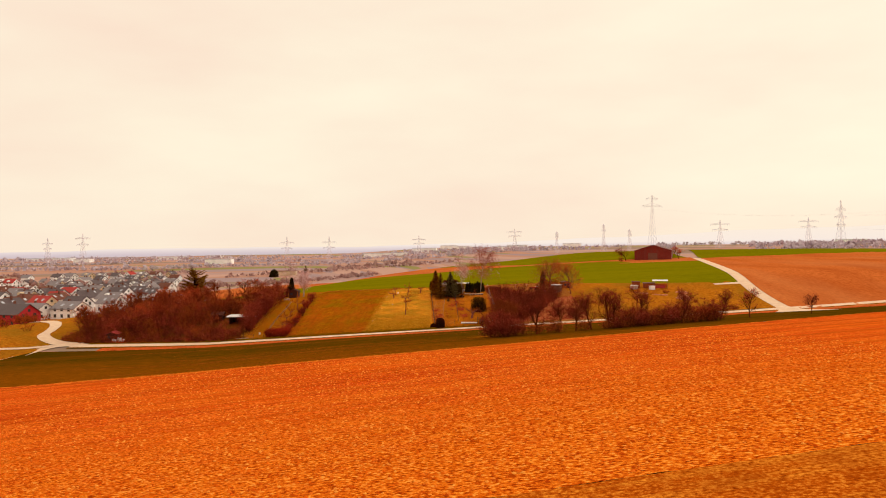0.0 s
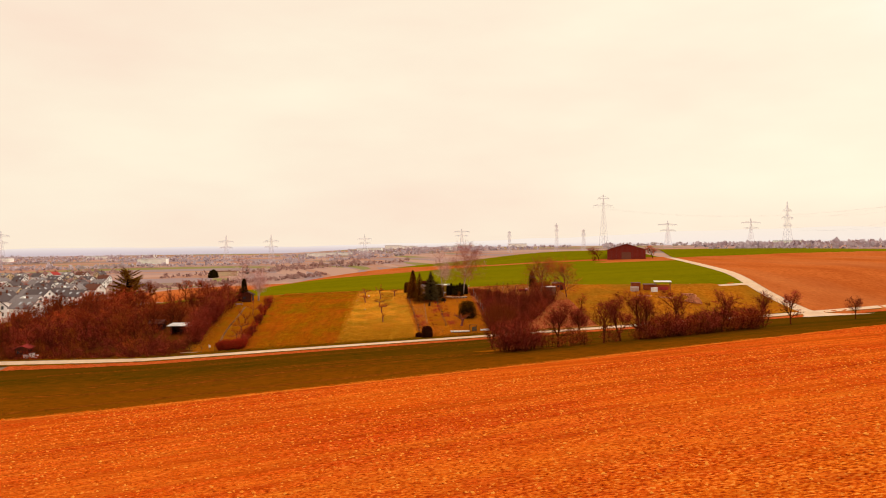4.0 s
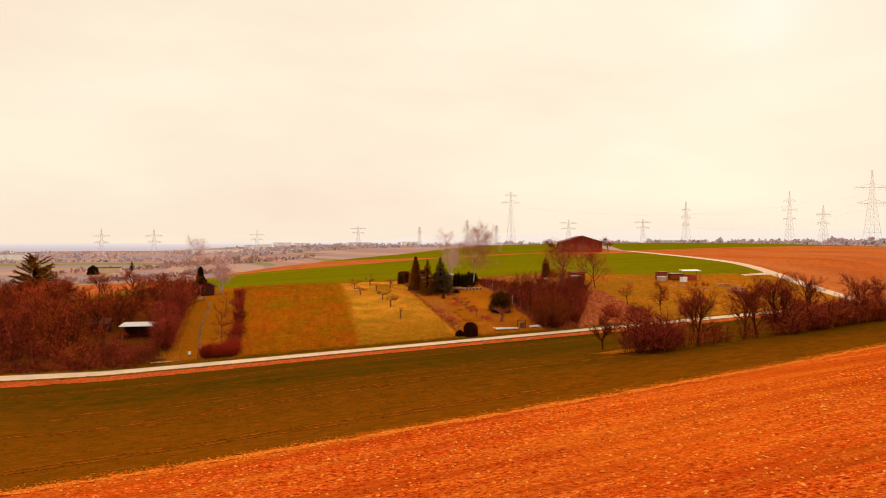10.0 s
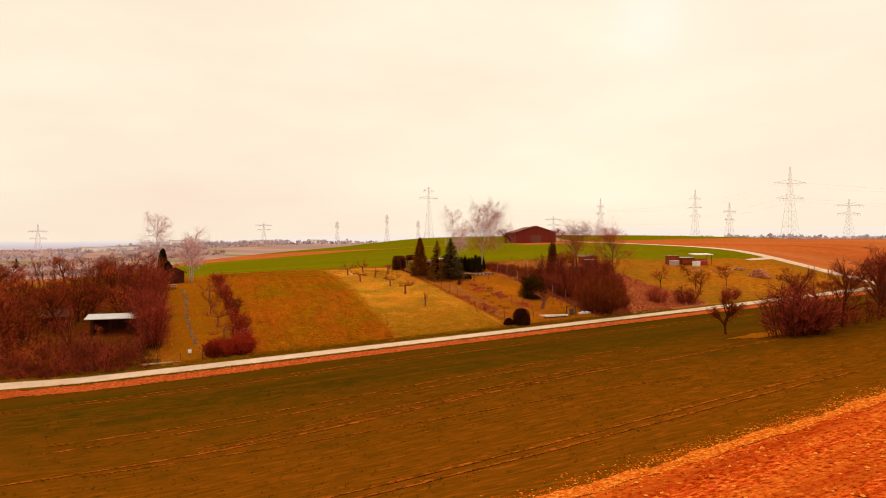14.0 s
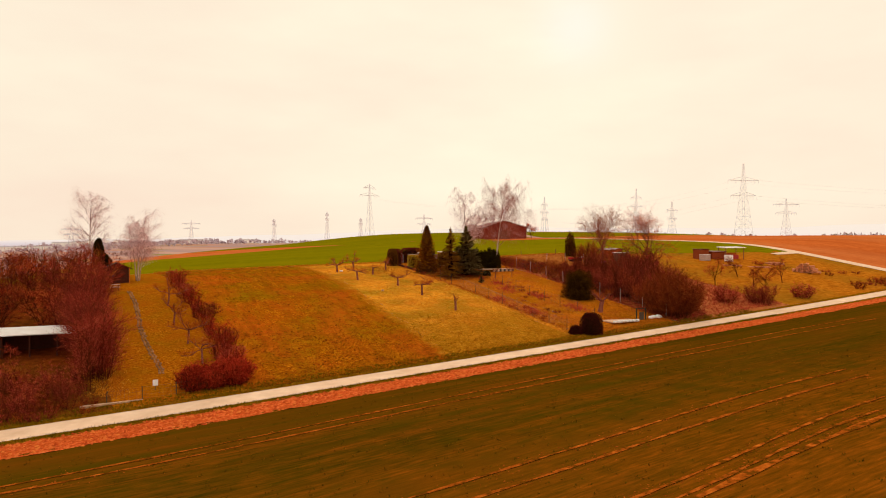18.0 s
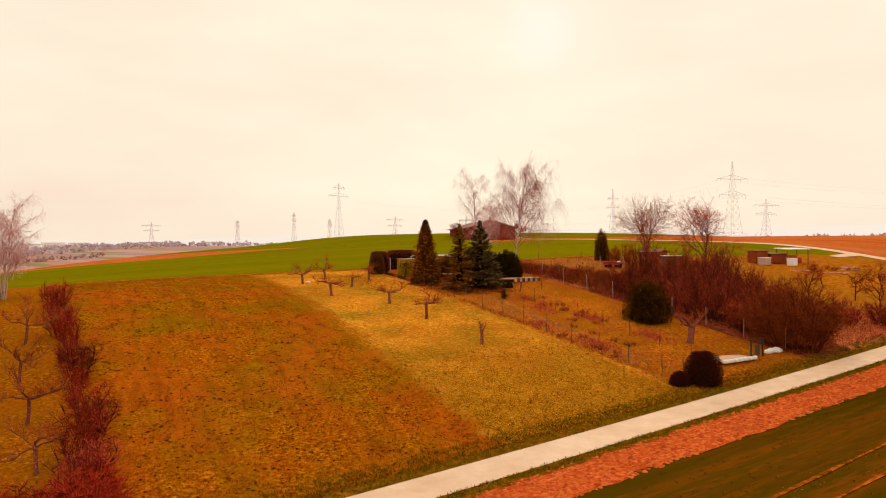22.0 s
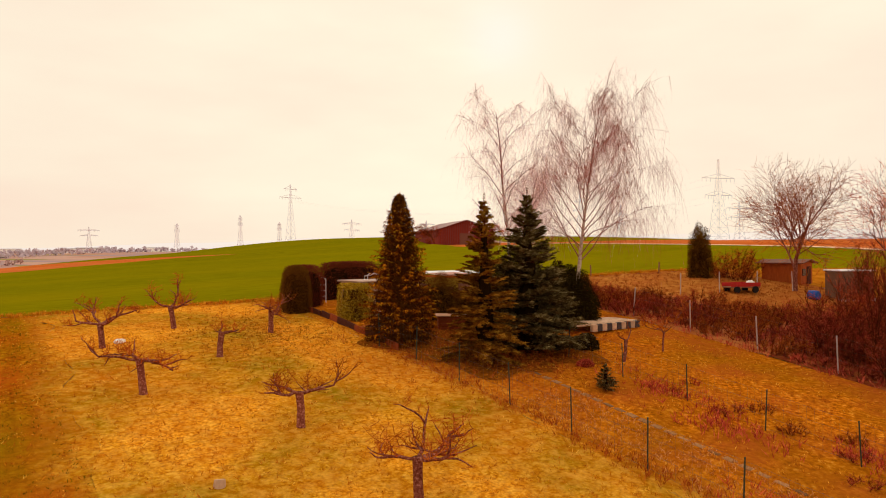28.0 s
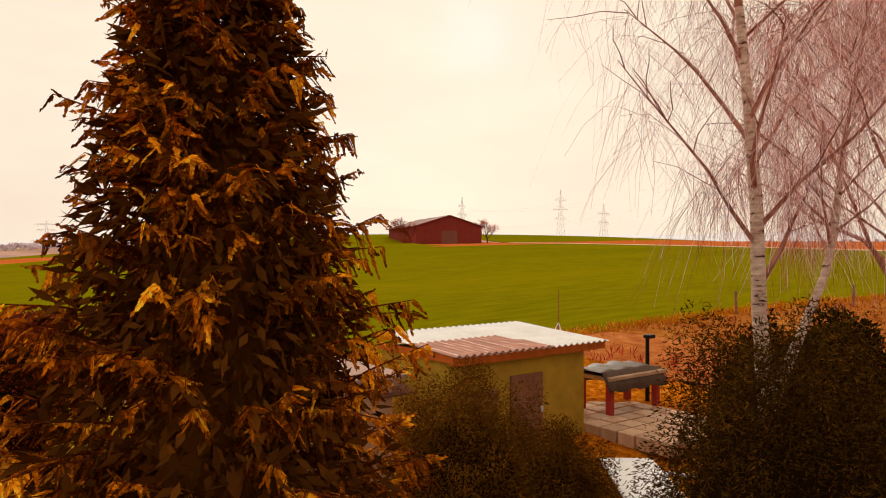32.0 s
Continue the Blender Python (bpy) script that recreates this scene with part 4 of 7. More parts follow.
def golden_conifer(m, h, wide, seed):
    """A tall cypress with hanging feathery sprays."""
    rng = np.random.default_rng(seed)
    pr = random.Random(seed)
    t = thing("golden_cypress", m, "tall golden-brown cypress with drooping feathery sprays", "conifer")
    trunk, arms = Geo(), Geo()
    pts, _ = bend(pr, (0, 0, -0.3), (0, 0, 1), h, 8, 0.01, 0.0)
    trunk.tube(pts, [0.16 * (1 - i / 8.6) + 0.012 for i in range(9)], 8)
    B2, A2, S2 = [], [], []
    B, A, S = [], [], []
    n = 700
    for i in range(n):
        s = (i + 0.5) / n
        z = 0.25 + (h - 0.35) * s ** 0.92
        f = z / h
        reach = wide * (1 - f) ** 0.71 * min(1.0, (1 - f) / 0.14) ** 0.5 * (0.8 + 0.2 * min(1.0, f / 0.25)) * (0.86 + 0.14 * math.sin(f * 23 + i)) * pr.uniform(0.72, 1.12) + 0.06
        if f < 0.12:
            reach *= 0.8 + f
        a = i * 2.39996 + pr.gauss(0, 0.25)
        d = Vector((math.cos(a), math.sin(a), 0.38 + 0.5 * f))
        path, _ = bend(pr, (0, 0, z - 0.25 * reach), d, reach * 1.08, 4, 0.09, -0.1)
        arms.tube(path, [0.016, 0.013, 0.01, 0.007, 0.003], 4)
        for j in range(max(5, int(reach * 28))):
            u = 4 * min(0.999, (0.25 + 0.75 * ((j + pr.random()) / max(5, int(reach * 28)))))
            q = path[int(u)].lerp(path[int(u) + 1], u - int(u))
            out = (path[int(u) + 1] - path[int(u)]).normalized()
            lat = out.cross(Vector((0, 0, 1)))
            g = (out * pr.uniform(0.1, 0.9) + lat * pr.gauss(0, 0.75) + Vector((0, 0, pr.uniform(-1.1, 0.25)))).normalized()
            L = pr.uniform(0.08, 0.16) * (0.75 + 0.25 * (1 - f))
            lat = g.cross(Vector((pr.gauss(0, 1), pr.gauss(0, 1), pr.gauss(0, 1)))).normalized()
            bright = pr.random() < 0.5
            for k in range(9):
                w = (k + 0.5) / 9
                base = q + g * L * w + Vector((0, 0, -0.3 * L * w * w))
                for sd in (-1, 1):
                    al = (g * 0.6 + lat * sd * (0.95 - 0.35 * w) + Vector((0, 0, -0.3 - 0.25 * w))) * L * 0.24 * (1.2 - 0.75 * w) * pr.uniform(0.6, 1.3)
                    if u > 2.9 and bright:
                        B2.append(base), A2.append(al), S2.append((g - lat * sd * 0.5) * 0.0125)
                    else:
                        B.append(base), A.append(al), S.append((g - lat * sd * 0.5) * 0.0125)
            tip = q + g * L + Vector((0, 0, -0.25 * L))
            B.append(tip), A.append((g + Vector((0, 0, -0.3))) * L * 0.3), S.append(lat * 0.012)
    for k in range(40):
        z = h - 0.5 * pr.random() - 0.1
        a = pr.uniform(0, 6.28)
        B.append(Vector((0, 0, z))), A.append(Vector((math.cos(a) * 0.12, math.sin(a) * 0.12, pr.uniform(0.05, 0.2)))), S.append(Vector((-math.sin(a), math.cos(a), 0)) * 0.015)
    part("trunk", trunk, M_BARK, t, smooth=True)
    part("branchwork", arms, M_BARK, t)
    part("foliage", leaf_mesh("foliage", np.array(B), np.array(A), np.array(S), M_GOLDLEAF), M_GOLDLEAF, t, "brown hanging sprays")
    part("foliage", leaf_mesh("foliage", np.array(B2), np.array(A2), np.array(S2), M_GOLDTIP), M_GOLDTIP, t, "golden spray tips with a sunlit look in their colour")
    # dark brown core and inner leaves deepen the shade between the sprays
    core = Geo()
    for i in range(9):
        z = 0.2 + (h * 0.8) * i / 8
        r = wide * 0.36 * (1 - z / h) ** 0.7
        for j in range(9):
            a = 2 * math.pi * j / 9 + i * 0.3
            rr = r * pr.uniform(0.75, 1.1)
            core.v.append(Vector((math.cos(a) * rr, math.sin(a) * rr, z)))
    for i in range(8):
        for j in range(9):
            q = (j + 1) % 9
            core.f.append((i * 9 + j, i * 9 + q, i * 9 + 9 + q, i * 9 + 9 + j))
    part("shade_core", core, M_GOLDCORE, t)
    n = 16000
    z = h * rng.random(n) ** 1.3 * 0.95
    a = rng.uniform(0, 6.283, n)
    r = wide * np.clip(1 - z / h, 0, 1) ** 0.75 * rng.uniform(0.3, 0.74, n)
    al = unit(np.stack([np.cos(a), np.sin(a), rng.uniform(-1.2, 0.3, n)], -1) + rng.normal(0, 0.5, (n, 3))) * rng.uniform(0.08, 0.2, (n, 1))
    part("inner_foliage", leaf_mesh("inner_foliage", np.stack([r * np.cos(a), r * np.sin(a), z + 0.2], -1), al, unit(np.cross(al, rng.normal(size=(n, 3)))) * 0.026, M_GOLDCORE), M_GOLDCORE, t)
    return t


def spruce(m, h, wide, seed, mat, label, tiers=26, dense=1.0, droop=-0.05, crown=0.88):
    """A spruce: tiers of branches with flat side shoots set with needles."""
    pr = random.Random(seed)
    t = thing("spruce_tree", m, label, "conifer", "spruces in the garden")
    trunk, arms = Geo(), Geo()
    pts, _ = bend(pr, (0, 0, -0.3), (0, 0, 1), h + 0.3, 7, 0.008, 0.0)
    trunk.tube(pts, [0.15 * (1 - i / 7.3) + 0.01 for i in range(8)], 7)
    B, A, S = [], [], []

    def shoot(p, d, L):
        """A shoot clad in needles all round."""
        steps = max(3, int(L / 0.092))
        up = Vector((0, 0, 1))
        lat = d.cross(up).normalized() if d.cross(up).length > 0.1 else Vector((1, 0, 0))
        for k in range(steps):
            q = p + d * (L * (k + 0.5) / steps)
            for sd in (-1, 1):
                n = (d * 0.75 + lat * sd * pr.uniform(0.5, 0.95) + up * pr.uniform(-0.2, 0.5)).normalized() * pr.uniform(0.1, 0.17)
                B.append(q), A.append(n), S.append((d * 0.6 + up * 0.5 * sd).normalized() * 0.028)
            n = (d * 0.6 + up * pr.uniform(0.5, 0.9) + lat * pr.gauss(0, 0.3)).normalized() * 0.11
            B.append(q), A.append(n), S.append(lat * 0.024)
        B.append(p + d * L), A.append(d * 0.07), S.append(lat * 0.016)

    for i in range(tiers):
        f = (i + 0.5) / tiers
        z = 0.35 + (h - 0.55) * f ** 0.95
        reach = wide * (1 - f) ** crown + 0.09
        for j in range(max(8, int((11 - 3 * f) * dense))):
            a = pr.uniform(0, 6.283)
            L = reach * pr.uniform(0.75, 1.1)
            d = Vector((math.cos(a), math.sin(a), 0.1 + 0.55 * f))
            path, _ = bend(pr, (0, 0, z + pr.uniform(-0.24, 0.24)), d, L, 4, 0.07, droop * (1 - f))
            arms.tube(path, [0.02, 0.015, 0.011, 0.008, 0.004], 4)
            m_n = max(4, int(L * 8))
            for k in range(m_n):
                u = 3.999 * (0.22 + 0.78 * (k + pr.random()) / m_n)
                q = path[int(u)].lerp(path[int(u) + 1], u - int(u))
                ax = (path[int(u) + 1] - path[int(u)]).normalized()
                lat = ax.cross(Vector((0, 0, 1))).normalized()
                for sd in (-1, 1):
                    dd = (ax * 0.8 + lat * sd * pr.uniform(0.5, 1.0) + Vector((0, 0, pr.uniform(-0.35, 0.1)))).normalized()
                    shoot(q, dd, L * 0.3 * pr.uniform(0.6, 1.15) * (1.2 - 0.16 * u))
            shoot(path[3], (path[4] - path[3]).normalized(), (path[4] - path[3]).length * 1.1)
    shoot(Vector((0, 0, h - 0.45)), Vector((0, 0, 1)), 0.8)
    # near-black core stands for the shade deep between the branches
    core = Geo()
    for i in range(9):
        z = 0.3 + h * 0.78 * i / 8
        for j in range(9):
            a = 2 * math.pi * j / 9 + i * 0.4
            rr = wide * 0.28 * max(0.02, 1 - z / h) ** 0.85 * pr.uniform(0.65, 1.15)
            core.v.append(Vector((math.cos(a) * rr, math.sin(a) * rr, z + pr.gauss(0, 0.1))))
    for i in range(8):
        for j in range(9):
            q = (j + 1) % 9
            core.f.append((i * 9 + j, i * 9 + q, i * 9 + 9 + q, i * 9 + 9 + j))
    part("shade_core", core, M_SHADECORE, t)
    part("trunk", trunk, M_BARK, t, smooth=True)
    part("branchwork", arms, M_BARK, t)
    part("foliage", leaf_mesh("foliage", np.array(B), np.array(A), np.array(S), mat), mat, t)
    return t


def birch(m, h, seed, label, spread=1.0, lean=(0.02, 0), twig=None, stems=1, weep=1.0, name="birch_tree", limbs_n=26, fork=0, fine=8, low=0.26, thin=1.0, aim=None):
    """A weeping birch: white stem, rising limbs, and long hanging twigs."""
    pr = random.Random(seed)
    t = thing(name, m, label, "tree", "birches")
    bole, limbs, twigs, pale, first = Geo(), Geo(), Geo(), Geo(), None
    for sidx in range(stems):
        a0 = pr.uniform(0, 6.28) if aim is None or not sidx else aim
        d0 = Vector((lean[0] + (0.12 * math.cos(a0) if sidx else 0), lean[1] + (0.12 * math.sin(a0) if sidx else 0), 1))
        hh = h * (1 if not sidx else pr.uniform(0.7, 0.9))
        if sidx and fork:
            start, hh, d0 = first[fork] - Vector((0, 0, 0.1)), hh * (1 - fork / 9) * 0.8, d0 + Vector((0.4 * math.cos(a0), 0.4 * math.sin(a0), 0))
        else:
            start = (0.15 * math.cos(a0) * sidx, 0.15 * math.sin(a0) * sidx, -0.3)
        pts, _ = bend(pr, start, d0, hh, 9, 0.045, 0.05)
        first = first or pts
        r0 = 0.0125 * hh
        rad = [r0 * (1 - 0.93 * (i / 9) ** 0.8) + 0.008 for i in range(10)]
        bole.tube(pts[:7], rad[:7], 9)
        limbs.tube(pts[6:], rad[6:], 5)
        for k in range(limbs_n):
            s = low + (0.98 - low) * (k + pr.random()) / limbs_n
            i = min(8, int(s * 9))
            q = pts[i].lerp(pts[i + 1], s * 9 - i)
            a = k * 2.4 + pr.gauss(0, 0.4)
            L = hh * (0.27 * (1 - s) ** 0.45 + 0.12) * spread * pr.uniform(0.8, 1.25)
            path, _ = bend(pr, q, (math.cos(a) * 0.75, math.sin(a) * 0.75, 0.95), L, 5, 0.12, -0.06 * weep)
            rr = max(0.012, rad[i] * 0.42)
            limbs.tube(path, [rr, rr * 0.8, rr * 0.6, rr * 0.42, rr * 0.3, 0.006], 4)
            for j in range(int(9 + L * 2.6)):
                u = 4.99 * (0.25 + 0.75 * pr.random())
                b = path[int(u)].lerp(path[int(u) + 1], u - int(u))
                dd = (path[int(u) + 1] - path[int(u)]).normalized() + Vector((pr.gauss(0, 0.6), pr.gauss(0, 0.6), pr.gauss(0.1, 0.4)))
                p2, _ = bend(pr, b, dd, L * pr.uniform(0.2, 0.42), 3, 0.15, -0.14 * weep)
                limbs.ribbon(p2, [0.011, 0.009, 0.007, 0.004], Vector((pr.gauss(0, 1), pr.gauss(0, 1), 0.3)).normalized())
                for g in range(fine):
                    v = pr.uniform(0.4, 2.99)
                    c = p2[int(v)].lerp(p2[int(v) + 1], v - int(v))
                    hang = (pr.uniform(0.35, 1.6) + (1.6 * pr.random() if u > 3.6 and pr.random() < 0.5 else 0)) * weep + 0.2
                    e, _ = bend(pr, c, (pr.gauss(0, 0.5), pr.gauss(0, 0.5), -0.35 * weep + 0.1), hang, 3, 0.12, -0.45 * weep)
                    (pale if u > 3.4 and g % 2 else twigs).ribbon(e, [0.0065 * thin, 0.006 * thin, 0.005 * thin, 0.0035 * thin], Vector((pr.gauss(0, 1), pr.gauss(0, 1), 0.1)).normalized())
    part("trunk", bole, M_BIRCHBARK, t, "white birch bark with black marks", smooth=True)
    part("branchwork", limbs, M_BIRCHLIMB, t)
    part("crown", twigs, twig or M_BIRCHTWIG, t)
    part("outer_crown", pale, twig or M_BIRCHTWIG, t, "hanging outer twigs with sky glare in their colour")
    return t


def apple_tree(m, h, seed, arms_n=4, spread=0.95, trunk_lean=(0.0, 0.0), label="", shoots=9, radius=0.145, flat=0.25):
    """An old pruned fruit tree: short trunk, few crooked arms, and upright shoots."""
    pr = random.Random(seed)
    t = thing("apple_tree", m, label or "old pruned apple tree with bare crooked arms on the lawn", "fruit tree", "pruned apple trees")
    wood, limbs, twigs = Geo(), Geo(), Geo()
    th = h * 0.5
    pts, d = bend(pr, (0, 0, -0.2), (trunk_lean[0], trunk_lean[1], 1), th + 0.2, 5, 0.05, 0.03)
    wood.tube(pts, [radius * 1.35, radius * 1.08, radius, radius * 0.95, radius * 0.95, radius * 1.05], 9)
    top = pts[-1]
    a0 = pr.uniform(0, 6.28)
    for k in range(arms_n):
        a = a0 + 2 * math.pi * k / arms_n + pr.gauss(0, 0.3)
        L = h * spread * pr.uniform(0.8, 1.15)
        path = [top - Vector((0, 0, 0.06))]
        dd = Vector((math.cos(a), math.sin(a), flat * pr.uniform(0.6, 1.4)))
        for q in range(6):
            dd = (dd + Vector((0.22 * math.cos(a) + pr.gauss(0, 0.36), 0.22 * math.sin(a) + pr.gauss(0, 0.36), pr.gauss(0.03 + 0.05 * q, 0.26)))).normalized()
            path.append(path[-1] + dd * L / 6)
        r = radius * pr.uniform(0.4, 0.54)
        limbs.tube(path, [r, r * 0.9, r * 0.86, r * 0.7, r * 0.62, r * 0.42, r * 0.2], 6)
        tracks = [(path, 0.8)]
        for j in range(3 if arms_n > 2 else 1):
            u = pr.uniform(1.2, 4.8)
            b = path[int(u)].lerp(path[int(u) + 1], u - int(u))
            along = (path[int(u) + 1] - path[int(u)]).normalized()
            side = along.cross(Vector((0, 0, 1))) * pr.choice((-1, 1))
            sub, _ = bend(pr, b, along * 0.6 + side * 0.7 + Vector((0, 0, pr.uniform(-0.1, 0.3))), L * pr.uniform(0.35, 0.6), 5, 0.24, 0.04)
            limbs.tube(sub, [r * 0.55, r * 0.5, r * 0.42, r * 0.34, r * 0.26, r * 0.12], 5)
            tracks.append((sub, 0.3))
        for j in range(int(shoots * 2.2)):
            way, lo = pr.choice(tracks)
            u = lo + (len(way) - 1.01 - lo) * pr.random()
            b = way[int(u)].lerp(way[int(u) + 1], u - int(u))
            p2, e2 = bend(pr, b, (pr.gauss(0, 0.6), pr.gauss(0, 0.6), pr.uniform(0.2, 1.1)), h * pr.uniform(0.1, 0.26), 3, 0.28, 0.1)
            twigs.tube(p2, [0.014, 0.011, 0.009, 0.005], 3)
            for _ in range(5):
                v = pr.uniform(0.5, 2.99)
                c = p2[int(v)].lerp(p2[int(v) + 1], v - int(v))
                e = Vector((pr.gauss(0, 0.8), pr.gauss(0, 0.8), pr.uniform(-0.2, 1.0))).normalized()
                twigs.ribbon([c, c + e * h * pr.uniform(0.05, 0.12)], [0.009, 0.005], e.cross(Vector((pr.gauss(0, 1), pr.gauss(0, 1), pr.gauss(0, 1)))).normalized())
    part("trunk", wood, M_APPLEBARK, t, smooth=True)
    part("branchwork", limbs, M_APPLEBARK, t, smooth=True)
    part("twig_growth", twigs, M_TANTWIG, t)
    return t


# ---- the orchard ----
APPLES = [(-15.3, 229.9, 1.9, 11, 4), (-11.1, 233.3, 2.0, 12, 4), (-15.2, 221.3, 2.15, 13, 4), (-11.0, 225.4, 1.8, 14, 2), (-11.2, 215.4, 1.95, 15, 4), (-10.7, 208.5, 2.35, 16, 5), (-10.4, 199.6, 1.9, 17, 2), (-7.0, 229.2, 1.9, 18, 4)]
for x, y, h, seed, arms_n in APPLES:
    lean = (0.0, 0.0) if arms_n > 2 else (0.1, 0.05)
    apple_tree(on(x, y), h * 1.3, seed, arms_n, 0.7 if arms_n > 2 else 0.42, trunk_lean=lean, label="" if arms_n > 2 else "hard-pruned apple tree with a stubby leaning trunk", shoots=9 if arms_n > 2 else 5)
apple_tree(on(8.2, 193.2), 3.0, 31, 4, 0.75, (0.2, 0), "old forked apple tree in the fenced garden", 14, 0.3, 0.9)
apple_tree(on(6.2, 215.8), 2.3, 32, 2, 0.4, (0.12, 0.05), "dead crooked fruit tree stub by the fence", 3, 0.09, 1.2)
apple_tree(on(9.8, 216.2), 2.2, 33, 4, 0.8, (0, 0), "thin young fruit tree in the fenced garden", 10, 0.05, 0.8)
for k, (x, y, h) in enumerate(((-43.5, 189.5, 2.8), (-43.8, 196.0, 3.0), (-44.2, 203.0, 2.8), (-43.8, 211.0, 3.0))):
    apple_tree(on(x, y), h, 40 + k, 5, 0.8, (0.05, 0.0), "gnarled fruit tree beside the garden hedge", 12, 0.1, 0.6)
for k, (x, y, h) in enumerate(((40, 201, 5.8), (47, 199, 5.2), (56, 200, 6.2), (52, 206, 5.0), (44, 194.5, 6.0))):
    bare_tree("fruit_tree", 60 + k, h, "round", M_BARK, M_TWIG, on(x, y), "bare fruit tree on the rough meadow", "tree", "meadow fruit trees", radius=0.09)

# ---- the conifers and birches of the near garden ----
golden_conifer(on(-1.87, 223.95), 7.95, 2.5, 5)
spruce(on(-0.3, 218.7), 7.8, 2.05, 6, M_SPRUCE, "slender olive-brown spruce in the garden", 26, 0.95, -0.09)
spruce(on(2.8, 219.1), 8.1, 2.75, 7, M_BLUESPRUCE, "dark blue spruce with silvery branch tips", 30, 1.1, -0.04)
birch(on(12.5, 225.5), 13.4, 8, "tall weeping birch with white trunk and hanging twigs", 1.34, (0.1, -0.12), limbs_n=38, fine=10, thin=0.58, weep=1.25)
birch(on(6.9, 224.5), 13.2, 9, "pale weeping birch with forked white stem", 0.84, (-0.13, 0.09), M_PALETWIG, 2, weep=0.9, limbs_n=24, fork=2, fine=9, low=0.36, thin=0.45, aim=-0.62)
clipped("yew_bush", on(4.75, 223.4), 1.9, 1.6, 3.95, M_YEWBUSH, "dark broad evergreen bush before the forked birch", 95000, 3, 0.1, 0.04, shag=1.0)
clipped("yew_bush", on(10.8, 223.4), 1.5, 1.5, 2.9, M_YEW, "dark evergreen bush behind the blue spruce", 9000, 34, -0.05, 0.1, shag=0.8)
for k in range(7):
    clipped("yew_bush", on(8.3 + 0.84 * k, 226.0 + 0.12 * math.sin(k * 2.3)), 0.62, 0.7, 3.0 + 0.3 * math.sin(k * 1.9), M_YEW, "dark narrow yew in the row behind the terrace", 4500, 60 + k, 0.0, 0.08, group="yew row", shag=0.4)
clipped("evergreen_bush", on(3.5, 228.0), 1.25, 1.2, 2.55, M_SHAG, "broad dark evergreen bush before the shed", 60000, 4, 0.05, 0.036, shag=1.0)
clipped("evergreen_bush", on(5.0, 227.5), 1.1, 1.0, 1.65, M_SHAG, "low olive evergreen bush before the shed door", 48000, 35, 0.0, 0.036, shag=1.0)
clipped("clipped_dome", on(-3.15, 234.8), 0.9, 1.0, 2.95, M_DOME, "tall clipped dome-shaped evergreen", 22000, 5, 0.25, 0.042, group="clipped hedges")
clipped("clipped_hedge", on(-1.7, 236.9), 1.25, 1.0, 2.75, M_REDHEDGE, "clipped reddish-brown hedge block", 16000, 6, 0.5, 0.045, group="clipped hedges")
clipped("clipped_hedge", on(3.0, 239.2), 2.6, 0.9, 2.6, M_REDHEDGE, "long clipped reddish-brown hedge", 16000, 7, 0.6, 0.06, group="clipped hedges")
clipped("ivy_hedge", on(-1.05, 230.6), 0.7, 1.2, 2.1, M_IVY, "square block of yellow variegated ivy", 18000, 8, 2.4, 0.05)
clipped("dome_bush", on(-0.5, 184.9), 1.24, 1.2, 2.4, M_DARKBUSH, "dark clipped dome bush beside the track", 22000, 9, 0.2, 0.042)
clipped("low_bush", on(-2.35, 185.5), 0.78, 0.7, 1.0, M_DARKBUSH, "low dark bush beside the dome bush", 9000, 10, 0.0, 0.045, shag=0.4)
clipped("ivy_ball", on(10.6, 200.4), 2.0, 1.9, 3.65, M_IVYBALL, "ivy-grown tree like a dark olive ball", 18000, 11, 0.2, 0.1, shag=0.8)
clipped("columnar_thuja", on(33.6, 230.5), 1.05, 1.05, 4.5, M_SHAG, "dark columnar thuja at the field edge", 16000, 12, 0.0, 0.07, shag=0.6)
clipped("small_bush", on(6.3, 218.4), 0.75, 0.6, 0.8, M_YEW, "small dark evergreen bush beside the slab", 2500, 13, 0.0, 0.06)
spruce(on(2.0, 213.2, 0, 0.36), 3.3, 1.5, 71, M_BLUESPRUCE, "small young spruce beside the garden path", 12, 0.9, 0.0)
clipped("heather_cushion", on(3.9, 216.2), 0.45, 0.4, 0.3, M_REDTWIG, "reddish heather cushion under the spruce", 1800, 14, 0.0, 0.05)

# ---- scrub north of the track ----
protos = [shrub(100 + k, 3.6, 3.2, 15, M_REDTWIG if k else M_TWIG, on(20 + 3 * k, 196), "thicket_shrub", "dense bare purple-brown thicket shrub", "thicket shrubs", 0.022, 7, 7) for k in range(3)]
tall = [bare_tree("sapling", 110 + k, 6.2, "sapling", M_BARK, M_REDTWIG, on(22 + 4 * k, 202), "slender bare sapling in the scrub", "tree", "scrub saplings", 3, 0.16, 0.034) for k in range(3)]
lowb = [shrub(120 + k, 1.35, 2.6, 16, (M_TWIG, M_REDTWIG, M_TANTWIG)[k], on(16 + 3 * k, 219), "bramble", "low tangle of dry reddish brambles", "brambles", 0.014, 8, 9) for k in range(3)]
big = [bare_tree("bare_tree", 130 + k, 8.0, "fine", M_BARK, M_TWIG, on(-70 - 6 * k, 215), "bare broad-crowned tree in the overgrown gardens", "tree", "garden trees", 1, 0.1, 0.16) for k in range(3)]


def scatter(protos, n, inside, seed, lo, hi, near=0.0):
    """Copies of the given plants over a stretch of the plan."""
    rng, put, tries = random.Random(seed), [], 0
    while len(put) < n and tries < n * 60:
        tries += 1
        x, y = inside(rng)
        if near and any((x - a) ** 2 + (y - b) ** 2 < near * near for a, b in put):
            continue
        put.append((x, y))
        o = rng.choice(protos)
